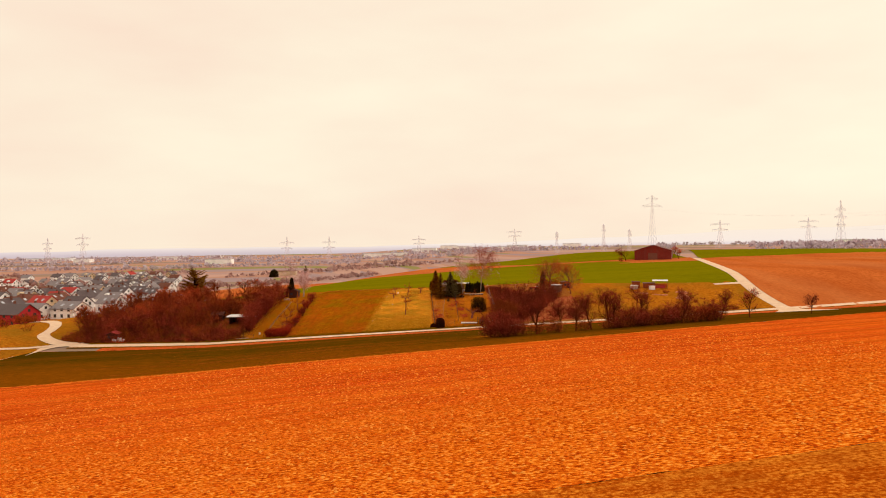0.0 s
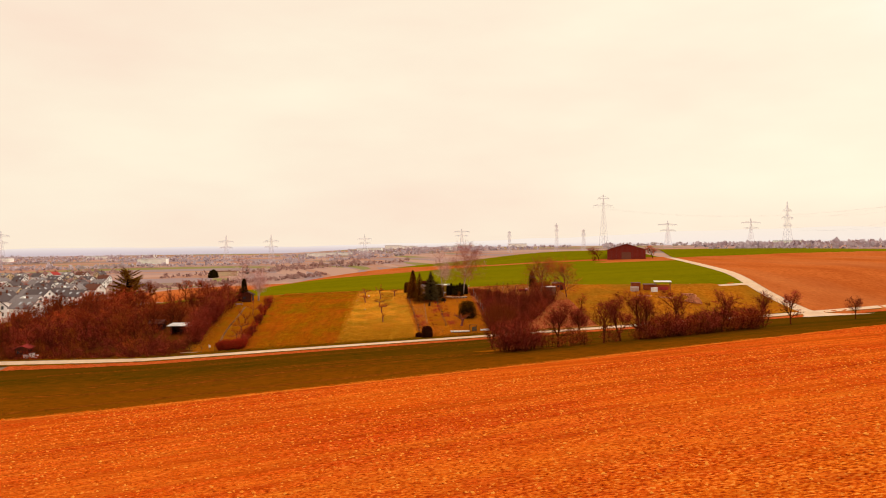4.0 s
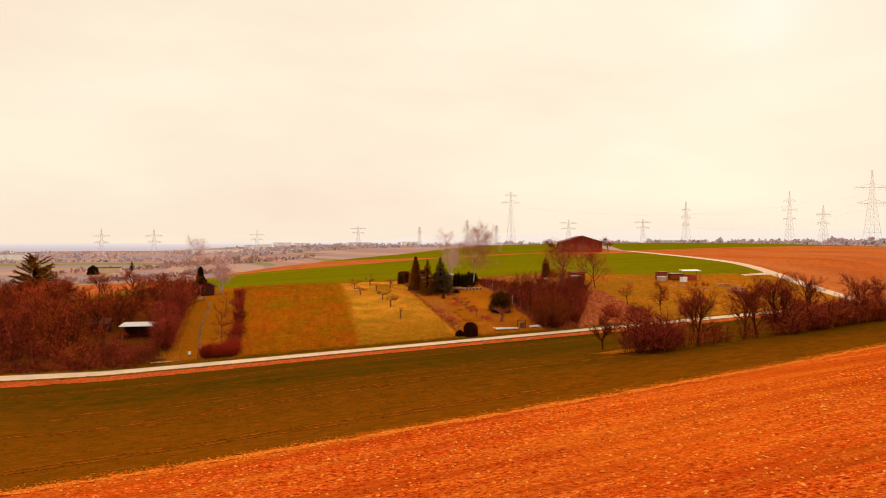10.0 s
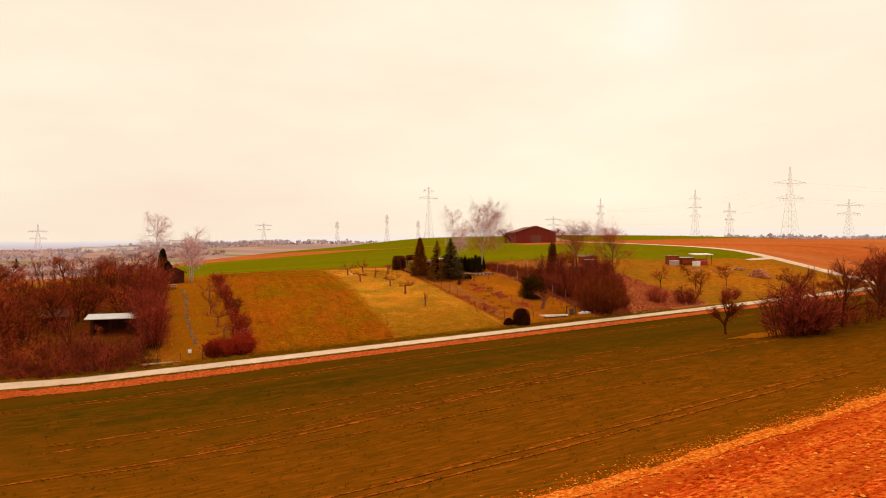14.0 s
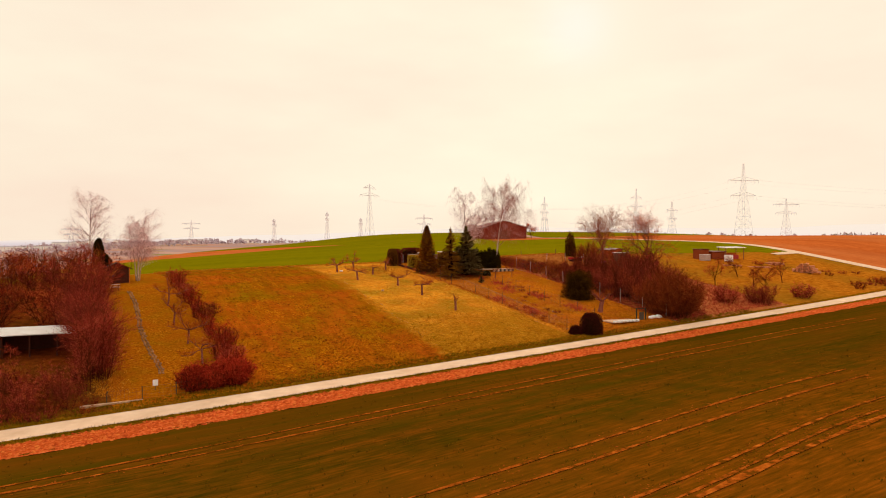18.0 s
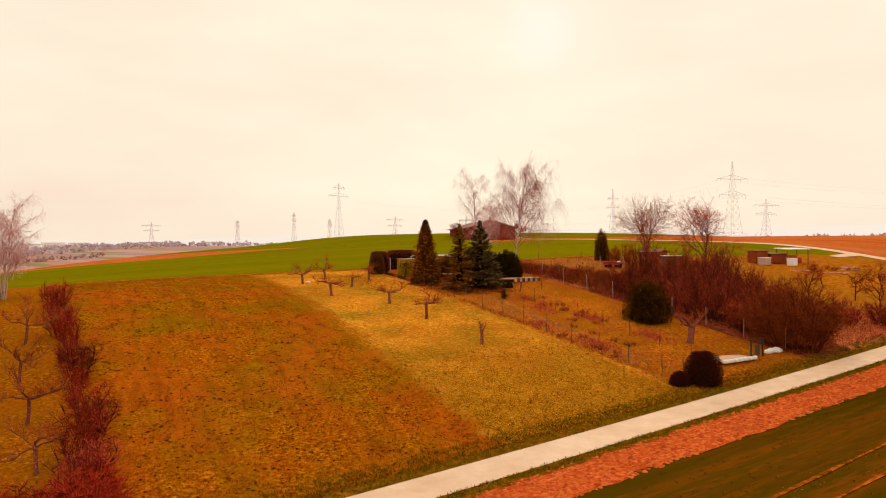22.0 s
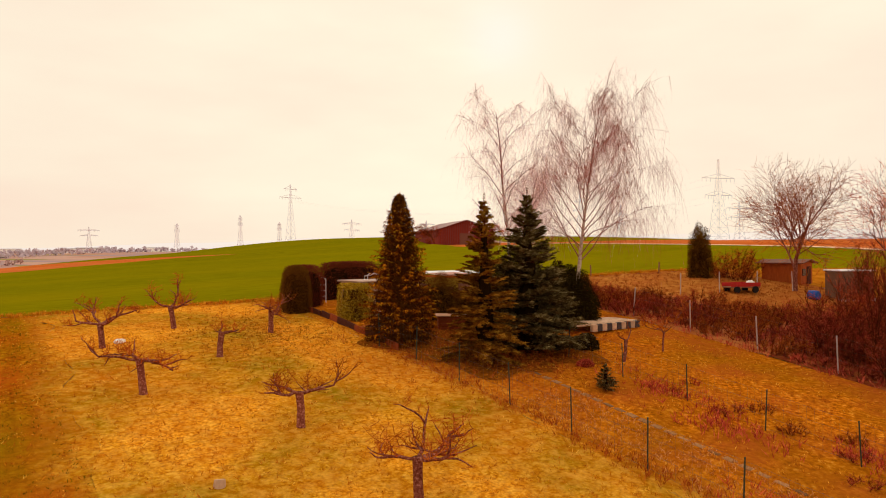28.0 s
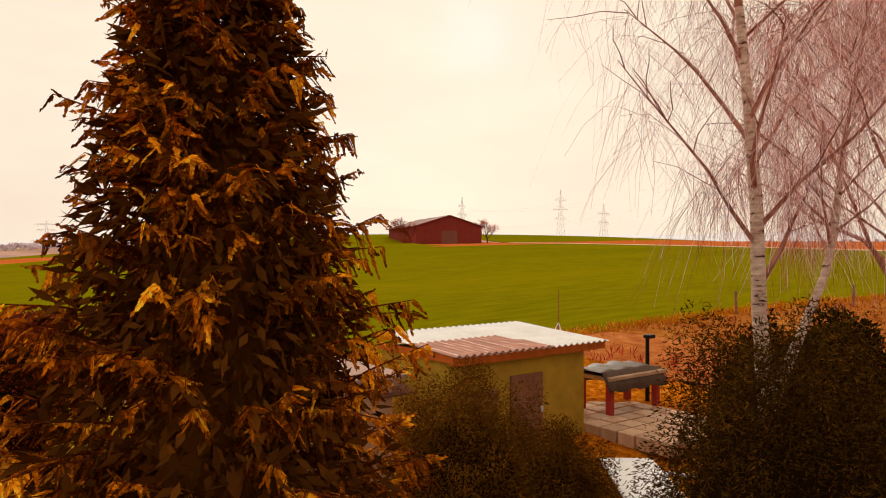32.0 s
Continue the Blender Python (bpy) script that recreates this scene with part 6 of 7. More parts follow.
for sx in (-0.6, 0.6):
    for k in range(4):
        part("slat", Geo().box((sx * 1.25, 0, 0.12 + 0.18 * k), (0.04, 1.0, 0.14), 0, 0.008), M_HUTWOOD, bin_)
for sy in (-0.52, 0.52):
    for k in range(4):
        part("slat", Geo().box((0, sy, 0.12 + 0.18 * k), (1.54, 0.04, 0.14), 0, 0.008), M_HUTWOOD, bin_)
part("lid", Geo().box((0, 0, 0.82), (1.8, 1.25, 0.05), 0, 0.012, (0.03, 0.02)), M_PINKWALL, bin_, "pale worn lid board")

# covered workbench, pole and terrace behind the bush
tz = ground_z(10.6, 230.3)
paved("shed_terrace", 9.0, 228.0, 11.9, 231.9, 5, 8, tz + 0.02, M_STONE, "uneven terrace of pale stone slabs beside the shed", 2, 0.05, 0.3)
bench = thing("covered_workbench", at(10.9, 230.9, tz + 0.2), "workbench under a grey tarpaulin with brick legs", "workbench")
for sx, sy in ((-0.9, -0.45), (0.9, -0.45), (-0.9, 0.45), (0.9, 0.45)):
    part("leg", Geo().box((sx, sy, 0.42), (0.16, 0.16, 0.84), 0, 0.015), M_ROOFRED, bench)
part("worktop", Geo().box((0, 0, 0.9), (2.3, 1.3, 0.1), 0, 0.02), M_STONE, bench)
tarp = Geo()
for i in range(13):
    for j in range(7):
        u, v = i / 12, j / 6
        drop = 0.45 * max(0, abs(v - 0.5) * 2 - 0.75) / 0.25 + 0.2 * max(0, abs(u - 0.4) * 2 - 0.85)
        tarp.v.append(Vector((-1.25 + 2.3 * u, -0.75 + 1.5 * v, 1.06 + 0.04 * math.sin(i * 1.7) * math.cos(j * 1.3) - drop)))
for i in range(12):
    for j in range(6):
        a = i * 7 + j
        tarp.f.append((a, a + 7, a + 8, a + 1))
tp = part("tarpaulin", tarp, M_TARP, bench, "wrinkled grey tarpaulin", smooth=True)
tp.modifiers.new("thickness", "SOLIDIFY").thickness = 0.01
post = thing("lamp_post", at(12.2, 231.0, tz + 0.2), "dark post with a small lamp head beside the workbench", "post")
part("pole", Geo().tube([(0, 0, -0.2), (0, 0, 1.65)], [0.06, 0.05], 8, True), M_CHARCOAL, post)
part("head", Geo().box((0, -0.06, 1.7), (0.3, 0.2, 0.1), 0, 0.02), M_CHARCOAL, post)
bx, by, bturn = 6.88, 227.18, -2.25
board = thing("white_board", at(bx, by, -1.35, bturn), "white board lying on trestles beside the bush", "board")
part("panel", Geo().box((0, 0, 0), (2.42, 1.04, 0.04), 0, 0.01), M_WHITE, board)
for sx in (-0.6, 0.6):
    part("trestle", Geo().box((sx, 0, -0.3), (0.06, 0.83, 0.56), 0, 0.01), M_TIMBER, board)
rod = thing("pipe_rail", at(7.6, 226.0, ground_z(7.6, 226.0)), "grey metal pipe rail leaning beside the board", "rail")
part("pipe", Geo().tube([(-0.8, 0.6, 0.95), (0.5, -0.2, 0.75)], [0.035, 0.035], 7, True), M_STEEL, rod)
part("support", Geo().tube([(-0.6, 0.5, -0.1), (-0.6, 0.5, 0.92)], [0.03, 0.03], 6), M_STEEL, rod)
part("support", Geo().tube([(0.4, -0.1, -0.1), (0.4, -0.1, 0.77)], [0.03, 0.03], 6), M_STEEL, rod)
aer = thing("aerial_mast", on(15.6, 237.5), "thin aerial mast on a tripod at the field edge", "mast")
part("mast", Geo().tube([(0, 0, -0.1), (0, 0, 2.0)], [0.03, 0.015], 6), M_TIMBER, aer)
for a in (0.4, 2.5, 4.6):
    part("strut", Geo().tube([(0.45 * math.cos(a), 0.45 * math.sin(a), -0.1), (0, 0, 0.75)], [0.018, 0.018], 5), M_STEEL, aer)
gate = thing("field_gate", on(-0.3, 237.6), "pale tubular gate between the clipped hedges", "gate")
part("gate_frame", Geo().tube([(-0.6, 0, 0), (-0.6, 0, 1.7), (0, 0, 2.0), (0.6, 0, 1.7), (0.6, 0, 0)], [0.03] * 5, 6), M_STEEL, gate)
for zz in (0.5, 0.9, 1.3):
    part("rail", Geo().tube([(-0.6, 0, zz), (0.6, 0, zz)], [0.02] * 2, 6), M_STEEL, gate)
pile = thing("plank_pile", on(-1.7, 227.6, 0.4), "stack of boards beside the cypress", "planks")
pr = random.Random(9)
for k in range(9):
    part("plank", Geo().box((pr.gauss(0, 0.08), 0.24 * (k % 3) - 0.24, 0.04 + 0.07 * (k // 3)), (1.7, 0.2, 0.05), pr.gauss(0, 0.06), 0.006), M_ORANGEWOOD if k > 6 else M_DARKWOOD, pile)
edging = thing("garden_edging", on(-2.9, 222.4), "low dark timber edging between lawn and garden beds", "edging")
ez = ground_z(-2.9, 222.4)
pr = random.Random(19)
for k in range(10):
    y = 222.4 + 1.25 * k
    x = -2.9 + 0.05 * k + pr.gauss(0, 0.03)
    o = part("board", Geo().box((0, 0.62, 0.12), (0.07, 1.22, 0.4 + pr.uniform(-0.05, 0.05)), 0, 0.01), M_DARKWOOD if k % 3 else M_HUTWOOD, edging)
    o.matrix_local = Matrix.Translation((x + 2.9, y - 222.4, ground_z(x, y + 0.6) - ez)) @ Euler((0.12, pr.gauss(0, 0.06), pr.gauss(0, 0.03))).to_matrix().to_4x4()
steps = thing("garden_steps", on(-2.3, 226.2, -0.5), "three dark stone steps into the sunken garden", "steps")
for k in range(3):
    part("step", Geo().box((0.36 * k, 0, 0.32 - 0.13 * k), (0.4, 1.1, 0.14), 0, 0.015), M_DARKSTONE, steps)
stump = thing("tree_stump", on(-15.0, 212.4), "pale sawn tree stump in the grass", "stump")
part("wood", Geo().tube([(0, 0, -0.1), (0.02, 0, 0.12), (0.03, 0.02, 0.22)], [0.19, 0.17, 0.16], 9, True), M_STONE, stump)
bag = thing("white_sack", on(-14.4, 230.6), "small white sack lying under the apple tree", "sack")
part("cloth", Geo().box((0, 0, 0.12), (0.55, 0.35, 0.26), 0.3, 0.08), M_WHITE, bag)

# garden gate, sandpit and stones beside the track
sand = thing("cold_frame", on(7.3, 188.6), "pale stone bed with white rim beside the garden gate", "bed")
part("bed", Geo().box((0, 0, 0.06), (4.2, 2.6, 0.2), 0.03, 0.03), M_STONE, sand)
for k in range(7):
    part("rim_stone", Geo().box((-1.9 + 0.63 * k, -1.35, 0.14), (0.55, 0.3, 0.3), 0.05 * k, 0.06), M_WHITE, sand)
gatep = thing("garden_gate", on(10.6, 187.9), "dark metal garden gate with two posts and a top bar", "gate")
for sx in (-1.0, 0.6):
    part("post", Geo().box((sx, 0, 0.75), (0.12, 0.12, 1.7), 0, 0.01), M_POST, gatep)
part("top_bar", Geo().box((-0.2, 0, 1.55), (1.8, 0.08, 0.08), 0, 0.01), M_POST, gatep)
part("leaf", Geo().box((0.0, 0.1, 0.6), (1.0, 0.03, 1.0), 0.2, 0.008), M_WIRE, gatep)
boul = thing("white_stones", on(13.2, 188.2), "heap of white stones beside the gate", "stones")
for k, (x, y, s) in enumerate(((-0.8, 0, 0.5), (-0.2, 0.1, 0.6), (0.5, 0, 0.65), (1.0, 0.1, 0.45))):
    part("stone", Geo().box((x, y, s * 0.3), (s * 1.2, s, s * 0.8), 0.5 * k, s * 0.22), M_WHITE, boul)
sign = thing("gate_sign", on(-48.2, 184.3), "small white sign on a post at the garden gate", "sign")
part("post", Geo().tube([(0, 0, -0.2), (0, 0, 0.75)], [0.03, 0.03], 6), M_POST, sign)
part("panel", Geo().box((0, -0.04, 0.62), (0.42, 0.03, 0.5), 0, 0.01), M_WHITE, sign)
kerb = thing("kerb_stone", on(-51.6, 182.2), "long pale kerb stone at the garden edge", "kerb")
part("stone", Geo().box((0, 0, 0.05), (4.5, 0.2, 0.25), 0.06, 0.03), M_STONE, kerb)


def gable_hut(name, m, w, d, h, rise, wall, roof, label, over=0.35, porch=False, doors=True):
    """A small gabled hut whose gable faces -y."""
    t = thing(name, m, label, "hut")
    body = Geo().prism([(-w / 2, 0, -0.2), (w / 2, 0, -0.2), (w / 2, 0, h), (0, 0, h + rise), (-w / 2, 0, h)], (0, 1, 0), d)
    part("wall", body, wall, t)
    for sd in (-1, 1):
        ang = math.atan2(rise, w / 2)
        L = (w / 2 + over) / math.cos(ang)
        part("roof", Geo().box((sd * (w / 2 + over) / 2, d / 2, h + rise - (w / 2 + over) / 2 * math.tan(ang) + 0.07), (L, d + 2 * over, 0.1), 0, 0.015, (0, sd * ang)), roof, t)
    if doors:
        part("door", Geo().box((0.15 * w, -0.03, h * 0.42), (0.8, 0.06, h * 0.84), 0, 0.01), M_DARKWOOD, t)
        part("window", Geo().box((-0.25 * w, -0.03, h * 0.58), (0.7, 0.05, 0.6), 0, 0.01), M_PANE, t)
    if porch:
        for sx in (-w / 2, w / 2):
            part("porch_post", Geo().box((sx, -0.9, h / 2), (0.1, 0.1, h), 0, 0.01), M_ORANGEWOOD, t)
    return t


gable_hut("garden_hut", on(-48.2, 227.0), 2.9, 2.6, 2.1, 0.7, M_DARKWOOD, M_DARKWOOD, "small dark wooden garden hut with gabled roof and orange porch posts", 0.45, True)
gable_hut("garden_hut", on(40.5, 224.5, 0.12), 2.5, 3.4, 1.9, 0.24, M_ORANGEHUT, M_ROOFBROWN, "orange wooden hut under the walnut tree", 0.4)
picnic = thing("picnic_table", on(-49.2, 221.2), "pale wooden picnic table with two benches on the lawn", "table")
for k in range(5):
    part("tabletop_board", Geo().box((0, -0.32 + 0.16 * k, 0.74), (1.9, 0.14, 0.04), 0, 0.006), M_PALEPOST, picnic)
for sy in (-0.75, 0.75):
    part("bench_seat", Geo().box((0, sy, 0.44), (1.9, 0.26, 0.04), 0, 0.006), M_PALEPOST, picnic)
for sx in (-0.7, 0.7):
    part("leg_frame", Geo().box((sx, 0, 0.36), (0.08, 1.5, 0.08), 0, 0.008).box((sx, -0.35, 0.35), (0.08, 0.09, 0.8), 0, 0.008).box((sx, 0.35, 0.35), (0.08, 0.09, 0.8), 0, 0.008), M_TIMBER, picnic)

# long open shelter in the overgrown garden
lz = ground_z(-56.4, 197.6)
shel = thing("open_shelter", at(-56.4, 197.6, lz, -0.08), "long dark open shelter with pale sheet roof", "shelter")
part("roof", Geo().box((0, 0, 2.2), (8.6, 3.8, 0.12), 0, 0.02, (0.09, 0)), M_SHEETROOF, shel, "pale weathered sheet roof")
part("back_wall", Geo().box((0, 1.6, 1.1), (7.0, 0.1, 2.2), 0, 0.01), M_DARKWOOD, shel)
for sx in (-3.5, 3.5):
    part("side_wall", Geo().box((sx, 0, 1.05), (0.1, 3.2, 2.1), 0, 0.01), M_DARKWOOD, shel)
for sx in (-3.3, -1.1, 1.1, 3.3):
    part("post", Geo().box((sx, -1.55, 1.0), (0.14, 0.14, 2.1), 0, 0.01), M_DARKWOOD, shel)
gable_hut("garden_hut", on(-63.5, 203.0, 1.57), 2.6, 3.0, 1.6, 0.7, M_DARKWOOD, M_ROOFBROWN, "low brown-roofed hut among the shrubs")
gable_hut("garden_hut", on(-88.5, 186.5, 0.1), 2.6, 3.2, 1.9, 0.5, M_DARKWOOD, M_ROOFRED, "small red-roofed hut at the thicket's edge")

for k, (dx, dy, w, h) in enumerate(((-0.9, 0.0, 0.9, 0.7), (0.2, 0.3, 1.0, 0.9), (1.3, -0.1, 0.8, 0.55))):
    crate = thing("white_crate", on(-86.3 + dx, 185.6 + dy, 0.2 * k), "white plastic crate among the shrubs beside the track", "crate", "white crates")
    part("body", Geo().box((0, 0, h / 2), (w, 0.7, h), 0, 0.03), M_WHITE, crate)
    part("lid", Geo().box((0, 0, h + 0.02), (w + 0.06, 0.76, 0.05), 0, 0.01), M_STEEL, crate)

# tank on pallets, barrel and clutter beside the hut
tank = thing("water_tank", at(36.1, 218.9, ground_z(36.1, 218.9), -0.65), "large grey sheeted tank on pallets with pale cover", "tank")
part("body", Geo().box((0, 0, 1.25), (2.6, 2.2, 2.1), 0, 0.04), M_GREYBOX, tank)
part("cover", Geo().box((0, 0, 2.36), (2.8, 2.4, 0.1), 0, 0.03), M_WHITE, tank)
for k in range(6):
    part("pallet_block", Geo().box((-1.2 + 0.48 * k, -1.12, 0.1), (0.3, 0.2, 0.2), 0, 0.01), M_PALEPOST, tank)
part("strap", Geo().tube([(-1.0, -1.13, 2.0), (-0.6, -1.15, 1.2), (0.1, -1.15, 1.0), (0.8, -1.15, 1.5), (1.0, -1.13, 2.2)], [0.03] * 5, 5), M_CHARCOAL, tank)
barrel = thing("blue_barrel", on(32.9, 220.0), "blue plastic barrel lying beside the tank", "barrel")
part("drum", Geo().tube([(0, -0.4, 0.36), (0, -0.36, 0.36), (0, 0, 0.36), (0, 0.36, 0.36), (0, 0.4, 0.36)], [0.3, 0.36, 0.38, 0.36, 0.3], 14, True), M_BLUE, barrel)
cart = thing("garden_cart", on(29.6, 224.0, -0.4), "red low cart loaded with scrap beside the hut", "cart")
part("bed", Geo().box((0, 0, 0.45), (2.6, 1.2, 0.1), 0, 0.01), M_TIMBER, cart)
for sy in (-0.6, 0.6):
    part("side_panel", Geo().box((0, sy, 0.65), (2.6, 0.04, 0.3), 0, 0.006), M_REDPLASTIC, cart)
for sx in (-0.8, 0.8):
    for sy in (-0.66, 0.66):
        part("wheel", Geo().tube([(sx, sy - 0.06, 0.26), (sx, sy + 0.06, 0.26)], [0.27, 0.27], 14, True), M_CHARCOAL, cart)
part("sack", Geo().box((0.9, 0.1, 0.75), (0.6, 0.5, 0.4), 0.3, 0.12), M_WHITE, cart)

# the shelter on the hill meadow, its sheds and log piles
pav = thing("meadow_pavilion", on(69.6, 221.6, -0.3), "open pavilion with white sheet roof and orange benches", "pavilion")
part("roof", Geo().box((0, 0, 2.5), (4.8, 3.2, 0.16), 0, 0.03, (0.05, 0)), M_WHITE, pav, "white sheet roof")
for sx in (-2.1, 2.1):
    for sy in (-1.3, 1.3):
        part("post", Geo().box((sx, sy, 1.2), (0.12, 0.12, 2.6), 0, 0.01), M_TIMBER, pav)
part("back_panel", Geo().box((0, 1.25, 0.7), (4.2, 0.08, 1.3), 0, 0.01), M_ORANGEWOOD, pav)
part("bench", Geo().box((-0.3, -0.4, 0.5), (3.4, 0.5, 0.9), 0, 0.03), M_ROOFRED, pav)
box = thing("red_shed", on(66.3, 222.8, -0.2), "low red wooden shed on the meadow", "shed")
part("wall", Geo().box((0, 0, 0.75), (3.4, 2.2, 1.5), 0, 0.02), M_HUTWOOD, box)
part("roof", Geo().box((0, 0, 1.56), (3.8, 2.6, 0.12), 0, 0.02, (0.06, 0)), M_ROOFBROWN, box)
box = thing("red_shed", on(62.3, 223.2, -0.2), "small red shed with pale side on the meadow", "shed")
part("wall", Geo().box((0, 0, 1.0), (2.4, 2.0, 2.0), 0, 0.02), M_HUTWOOD, box)
part("roof", Geo().box((0, 0, 2.06), (2.8, 2.4, 0.12), 0, 0.02), M_ROOFBROWN, box)
crate = thing("white_crate", on(66.4, 219.6, 0.2), "white crate standing before the red shed", "crate")
part("body", Geo().box((0, 0, 0.6), (1.5, 1.2, 1.2), 0, 0.04), M_WHITE, crate)
part("lid", Geo().box((0, 0, 1.24), (1.6, 1.3, 0.08), 0, 0.02), M_WHITE, crate)
crate = thing("grey_crate", on(61.2, 221.2, 0.2), "pale grey crate beside the small shed", "crate")
part("body", Geo().box((0, 0, 0.6), (2.0, 1.4, 1.2), 0, 0.05), M_PALEPOST, crate)
part("lid", Geo().box((0, 0, 1.24), (2.1, 1.5, 0.08), 0, 0.02), M_WHITE, crate)
log = Geo().tube([(0, 0, 0), (0.9, 0, 0)], [0.16, 0.15], 8, True).mesh("log", M_LOG)


def log_pile(x, y, rows, n, turn, label):
    t = thing("log_pile", on(x, y, turn), label, "logs", "log piles")
    pr = random.Random(int(x * 7 + y))
    for r in range(rows):
        for k in range(max(1, n - 2 * r)):
            for b in (0, 1):
                o = part("log", log, M_LOG, t)
                o.matrix_local = Matrix.Translation((b * 0.95 + pr.gauss(0, 0.12), (k - (n - 2 * r) / 2) * 0.36 + pr.gauss(0, 0.06), 0.14 + 0.3 * r)) @ Euler((0, pr.gauss(0, 0.1), pr.gauss(0, 0.35))).to_matrix().to_4x4()
    return t


log_pile(70.6, 206.0, 6, 14, 0.3, "large heap of sawn logs on the meadow")
log_pile(73.5, 213.5, 2, 9, 1.3, "low row of sawn logs on the meadow")
log_pile(66.0, 212.0, 1, 11, 1.0, "line of logs laid on the grass")
log_pile(61.5, 214.5, 1, 9, 1.2, "line of logs laid on the grass")
for k, (x, y, s) in enumerate(((69.0, 214.8, 0.5), (77.0, 205.5, 0.32), (74.0, 203.0, 0.4), (79.5, 203.5, 0.35), (83.0, 203.0, 0.3))):
    copy_thing(lowb[k % 3], on(x, y, k, s * 2))
scatter(lowb, 14, lambda r: (r.uniform(66, 82), r.uniform(192, 196)), 21, 0.7, 1.1, 1.2)

# ---- the barn on the hill ----
bx, by = 103.8, 374.0
turn = math.atan2(-6.3, 17.7)
barn_z = min(ground_z(103.8, 374), ground_z(121.5, 367.7), ground_z(112, 370))
barn = thing("barn", at(bx, by, barn_z, turn), "long dark red wooden barn with low brown roof", "barn")
BW, BD, EV, AP = 18.8, 33.0, 9.2 - barn_z, 12.1 - barn_z
part("wall", Geo().prism([(0, 0, -1.0), (BW, 0, -1.0), (BW, 0, EV), (BW / 2, 0, AP), (0, 0, EV)], (0, 1, 0), BD), M_BARNWALL, barn)
for sd in (-1, 1):
    ang = math.atan2(AP - EV, BW / 2)
    L = (BW / 2 + 0.9) / math.cos(ang)
    part("roof", Geo().box((BW / 2 + sd * (BW / 2 + 0.9) / 2, BD / 2, AP + 0.15 - (BW / 2 + 0.9) / 2 * math.tan(ang)), (L, BD + 1.2, 0.22), 0, 0.04, (0, sd * ang)), M_BARNROOF, barn)
part("door", Geo().box((BW / 2, -0.06, 1.9), (4.6, 0.1, 3.8), 0, 0.02), M_ROOFBROWN, barn, "wide brown barn door")
nb = 31
bshared = Geo().box((0, 0, 0), (0.12, 0.06, 1.0)).mesh("batten", M_BARNROOF)
for k in range(nb):
    x = BW * (k + 0.5) / nb
    hh = EV + (AP - EV) * (1 - abs(x - BW / 2) / (BW / 2)) - 0.3
    o = part("batten", bshared, M_BARNROOF, barn)
    o.matrix_local = Matrix.Translation((x, -0.04, hh / 2)) @ Matrix.Diagonal((1, 1, hh, 1))

# ---- the village in the valley ----
def house(x, y, w, d, h, rise, wall, roof, turn, seed, label, full=True):
    pr = random.Random(seed)
    z = ground_z(x, y)
    t = thing("house", at(x, y, z, turn), label, "house", "village houses")
    part("wall", Geo().prism([(-w / 2, -d / 2, -1.5), (w / 2, -d / 2, -1.5), (w / 2, -d / 2, h), (0, -d / 2, h + rise), (-w / 2, -d / 2, h)], (0, 1, 0), d), wall, t)
    ang = math.atan2(rise, w / 2)
    for sd in (-1, 1):
        L = (w / 2 + 0.5) / math.cos(ang)
        r = part("roof", Geo().box((sd * (w / 2 + 0.5) / 2, 0, h + rise + 0.12 - (w / 2 + 0.5) / 2 * math.tan(ang)), (L, d + 0.9, 0.22), 0, 0.04, (0, sd * ang)), roof, t)
        for k in range(pr.randint(0, 2)):
            part("skylight", Geo().box((sd * w * 0.27, -d * 0.25 + d * 0.4 * k, h + rise * 0.46 + 0.25), (1.6, 1.2, 0.08), 0, 0.02, (0, sd * ang)), M_SKYLIGHT, r)
    part("chimney", Geo().box((w * 0.12, d * 0.15, h + rise + 0.3), (0.7, 0.7, 1.5), 0, 0.03), M_ROOFBROWN, t)
    if pr.random() < 0.4:
        # a roof dormer towards the street
        part("dormer", Geo().prism([(-w * 0.42, -1.4, h + 0.4), (-w * 0.42, 1.4, h + 0.4), (-w * 0.42, 1.4, h + 1.9), (-w * 0.42, 0, h + 2.5), (-w * 0.42, -1.4, h + 1.9)], (1, 0, 0), w * 0.35), wall, t)
    for lev in range(2 if h > 4 else 1):
        for k in range(2):
            part("window", Geo().box((-w * 0.24 + w * 0.48 * k, -d / 2 - 0.02, 1.4 + 2.6 * lev), (1.2, 0.08, 1.4)), M_PANE, t)
        for k in range(3 if full else 2):
            part("window", Geo().box((-w / 2 - 0.02, -d * 0.3 + d * 0.3 * k, 1.4 + 2.6 * lev), (0.08, 1.2, 1.4)), M_PANE, t)
    part("gable_window", Geo().box((0, -d / 2 - 0.02, h + rise * 0.35), (1.1, 0.08, 1.1), 0, 0.02), M_PANE, t)
    return t


walls = [(M_WHITE, "white"), (M_WHITE, "white"), (M_WHITE, "white"), (M_WHITE, "white"), (M_CREAM, "cream")]
roofs = [(M_ROOFDARK, "dark grey"), (M_ROOFDARK, "dark grey"), (M_ROOFBROWN, "brown"), (M_ROOFGREY, "grey"), (M_ROOFGREY, "grey"), (M_ROOFDARK, "dark grey"), (M_ROOFGREY, "grey"), (M_ROOFDARK, "dark grey"), (M_ROOFBROWN, "brown"), (M_ROOFRED, "red")]
pr = random.Random(77)
house(-160, 262, 10, 13, 4.6, 3.4, M_REDWALL, M_ROOFDARK, 1.25, 1, "red rendered house with dark roof at the village edge")
count = 0
for row, dist in enumerate((312, 336, 362, 390, 420, 452, 488, 526, 570, 622, 684, 760, 850)):
    b = -0.62 + 0.014 * (row % 3)
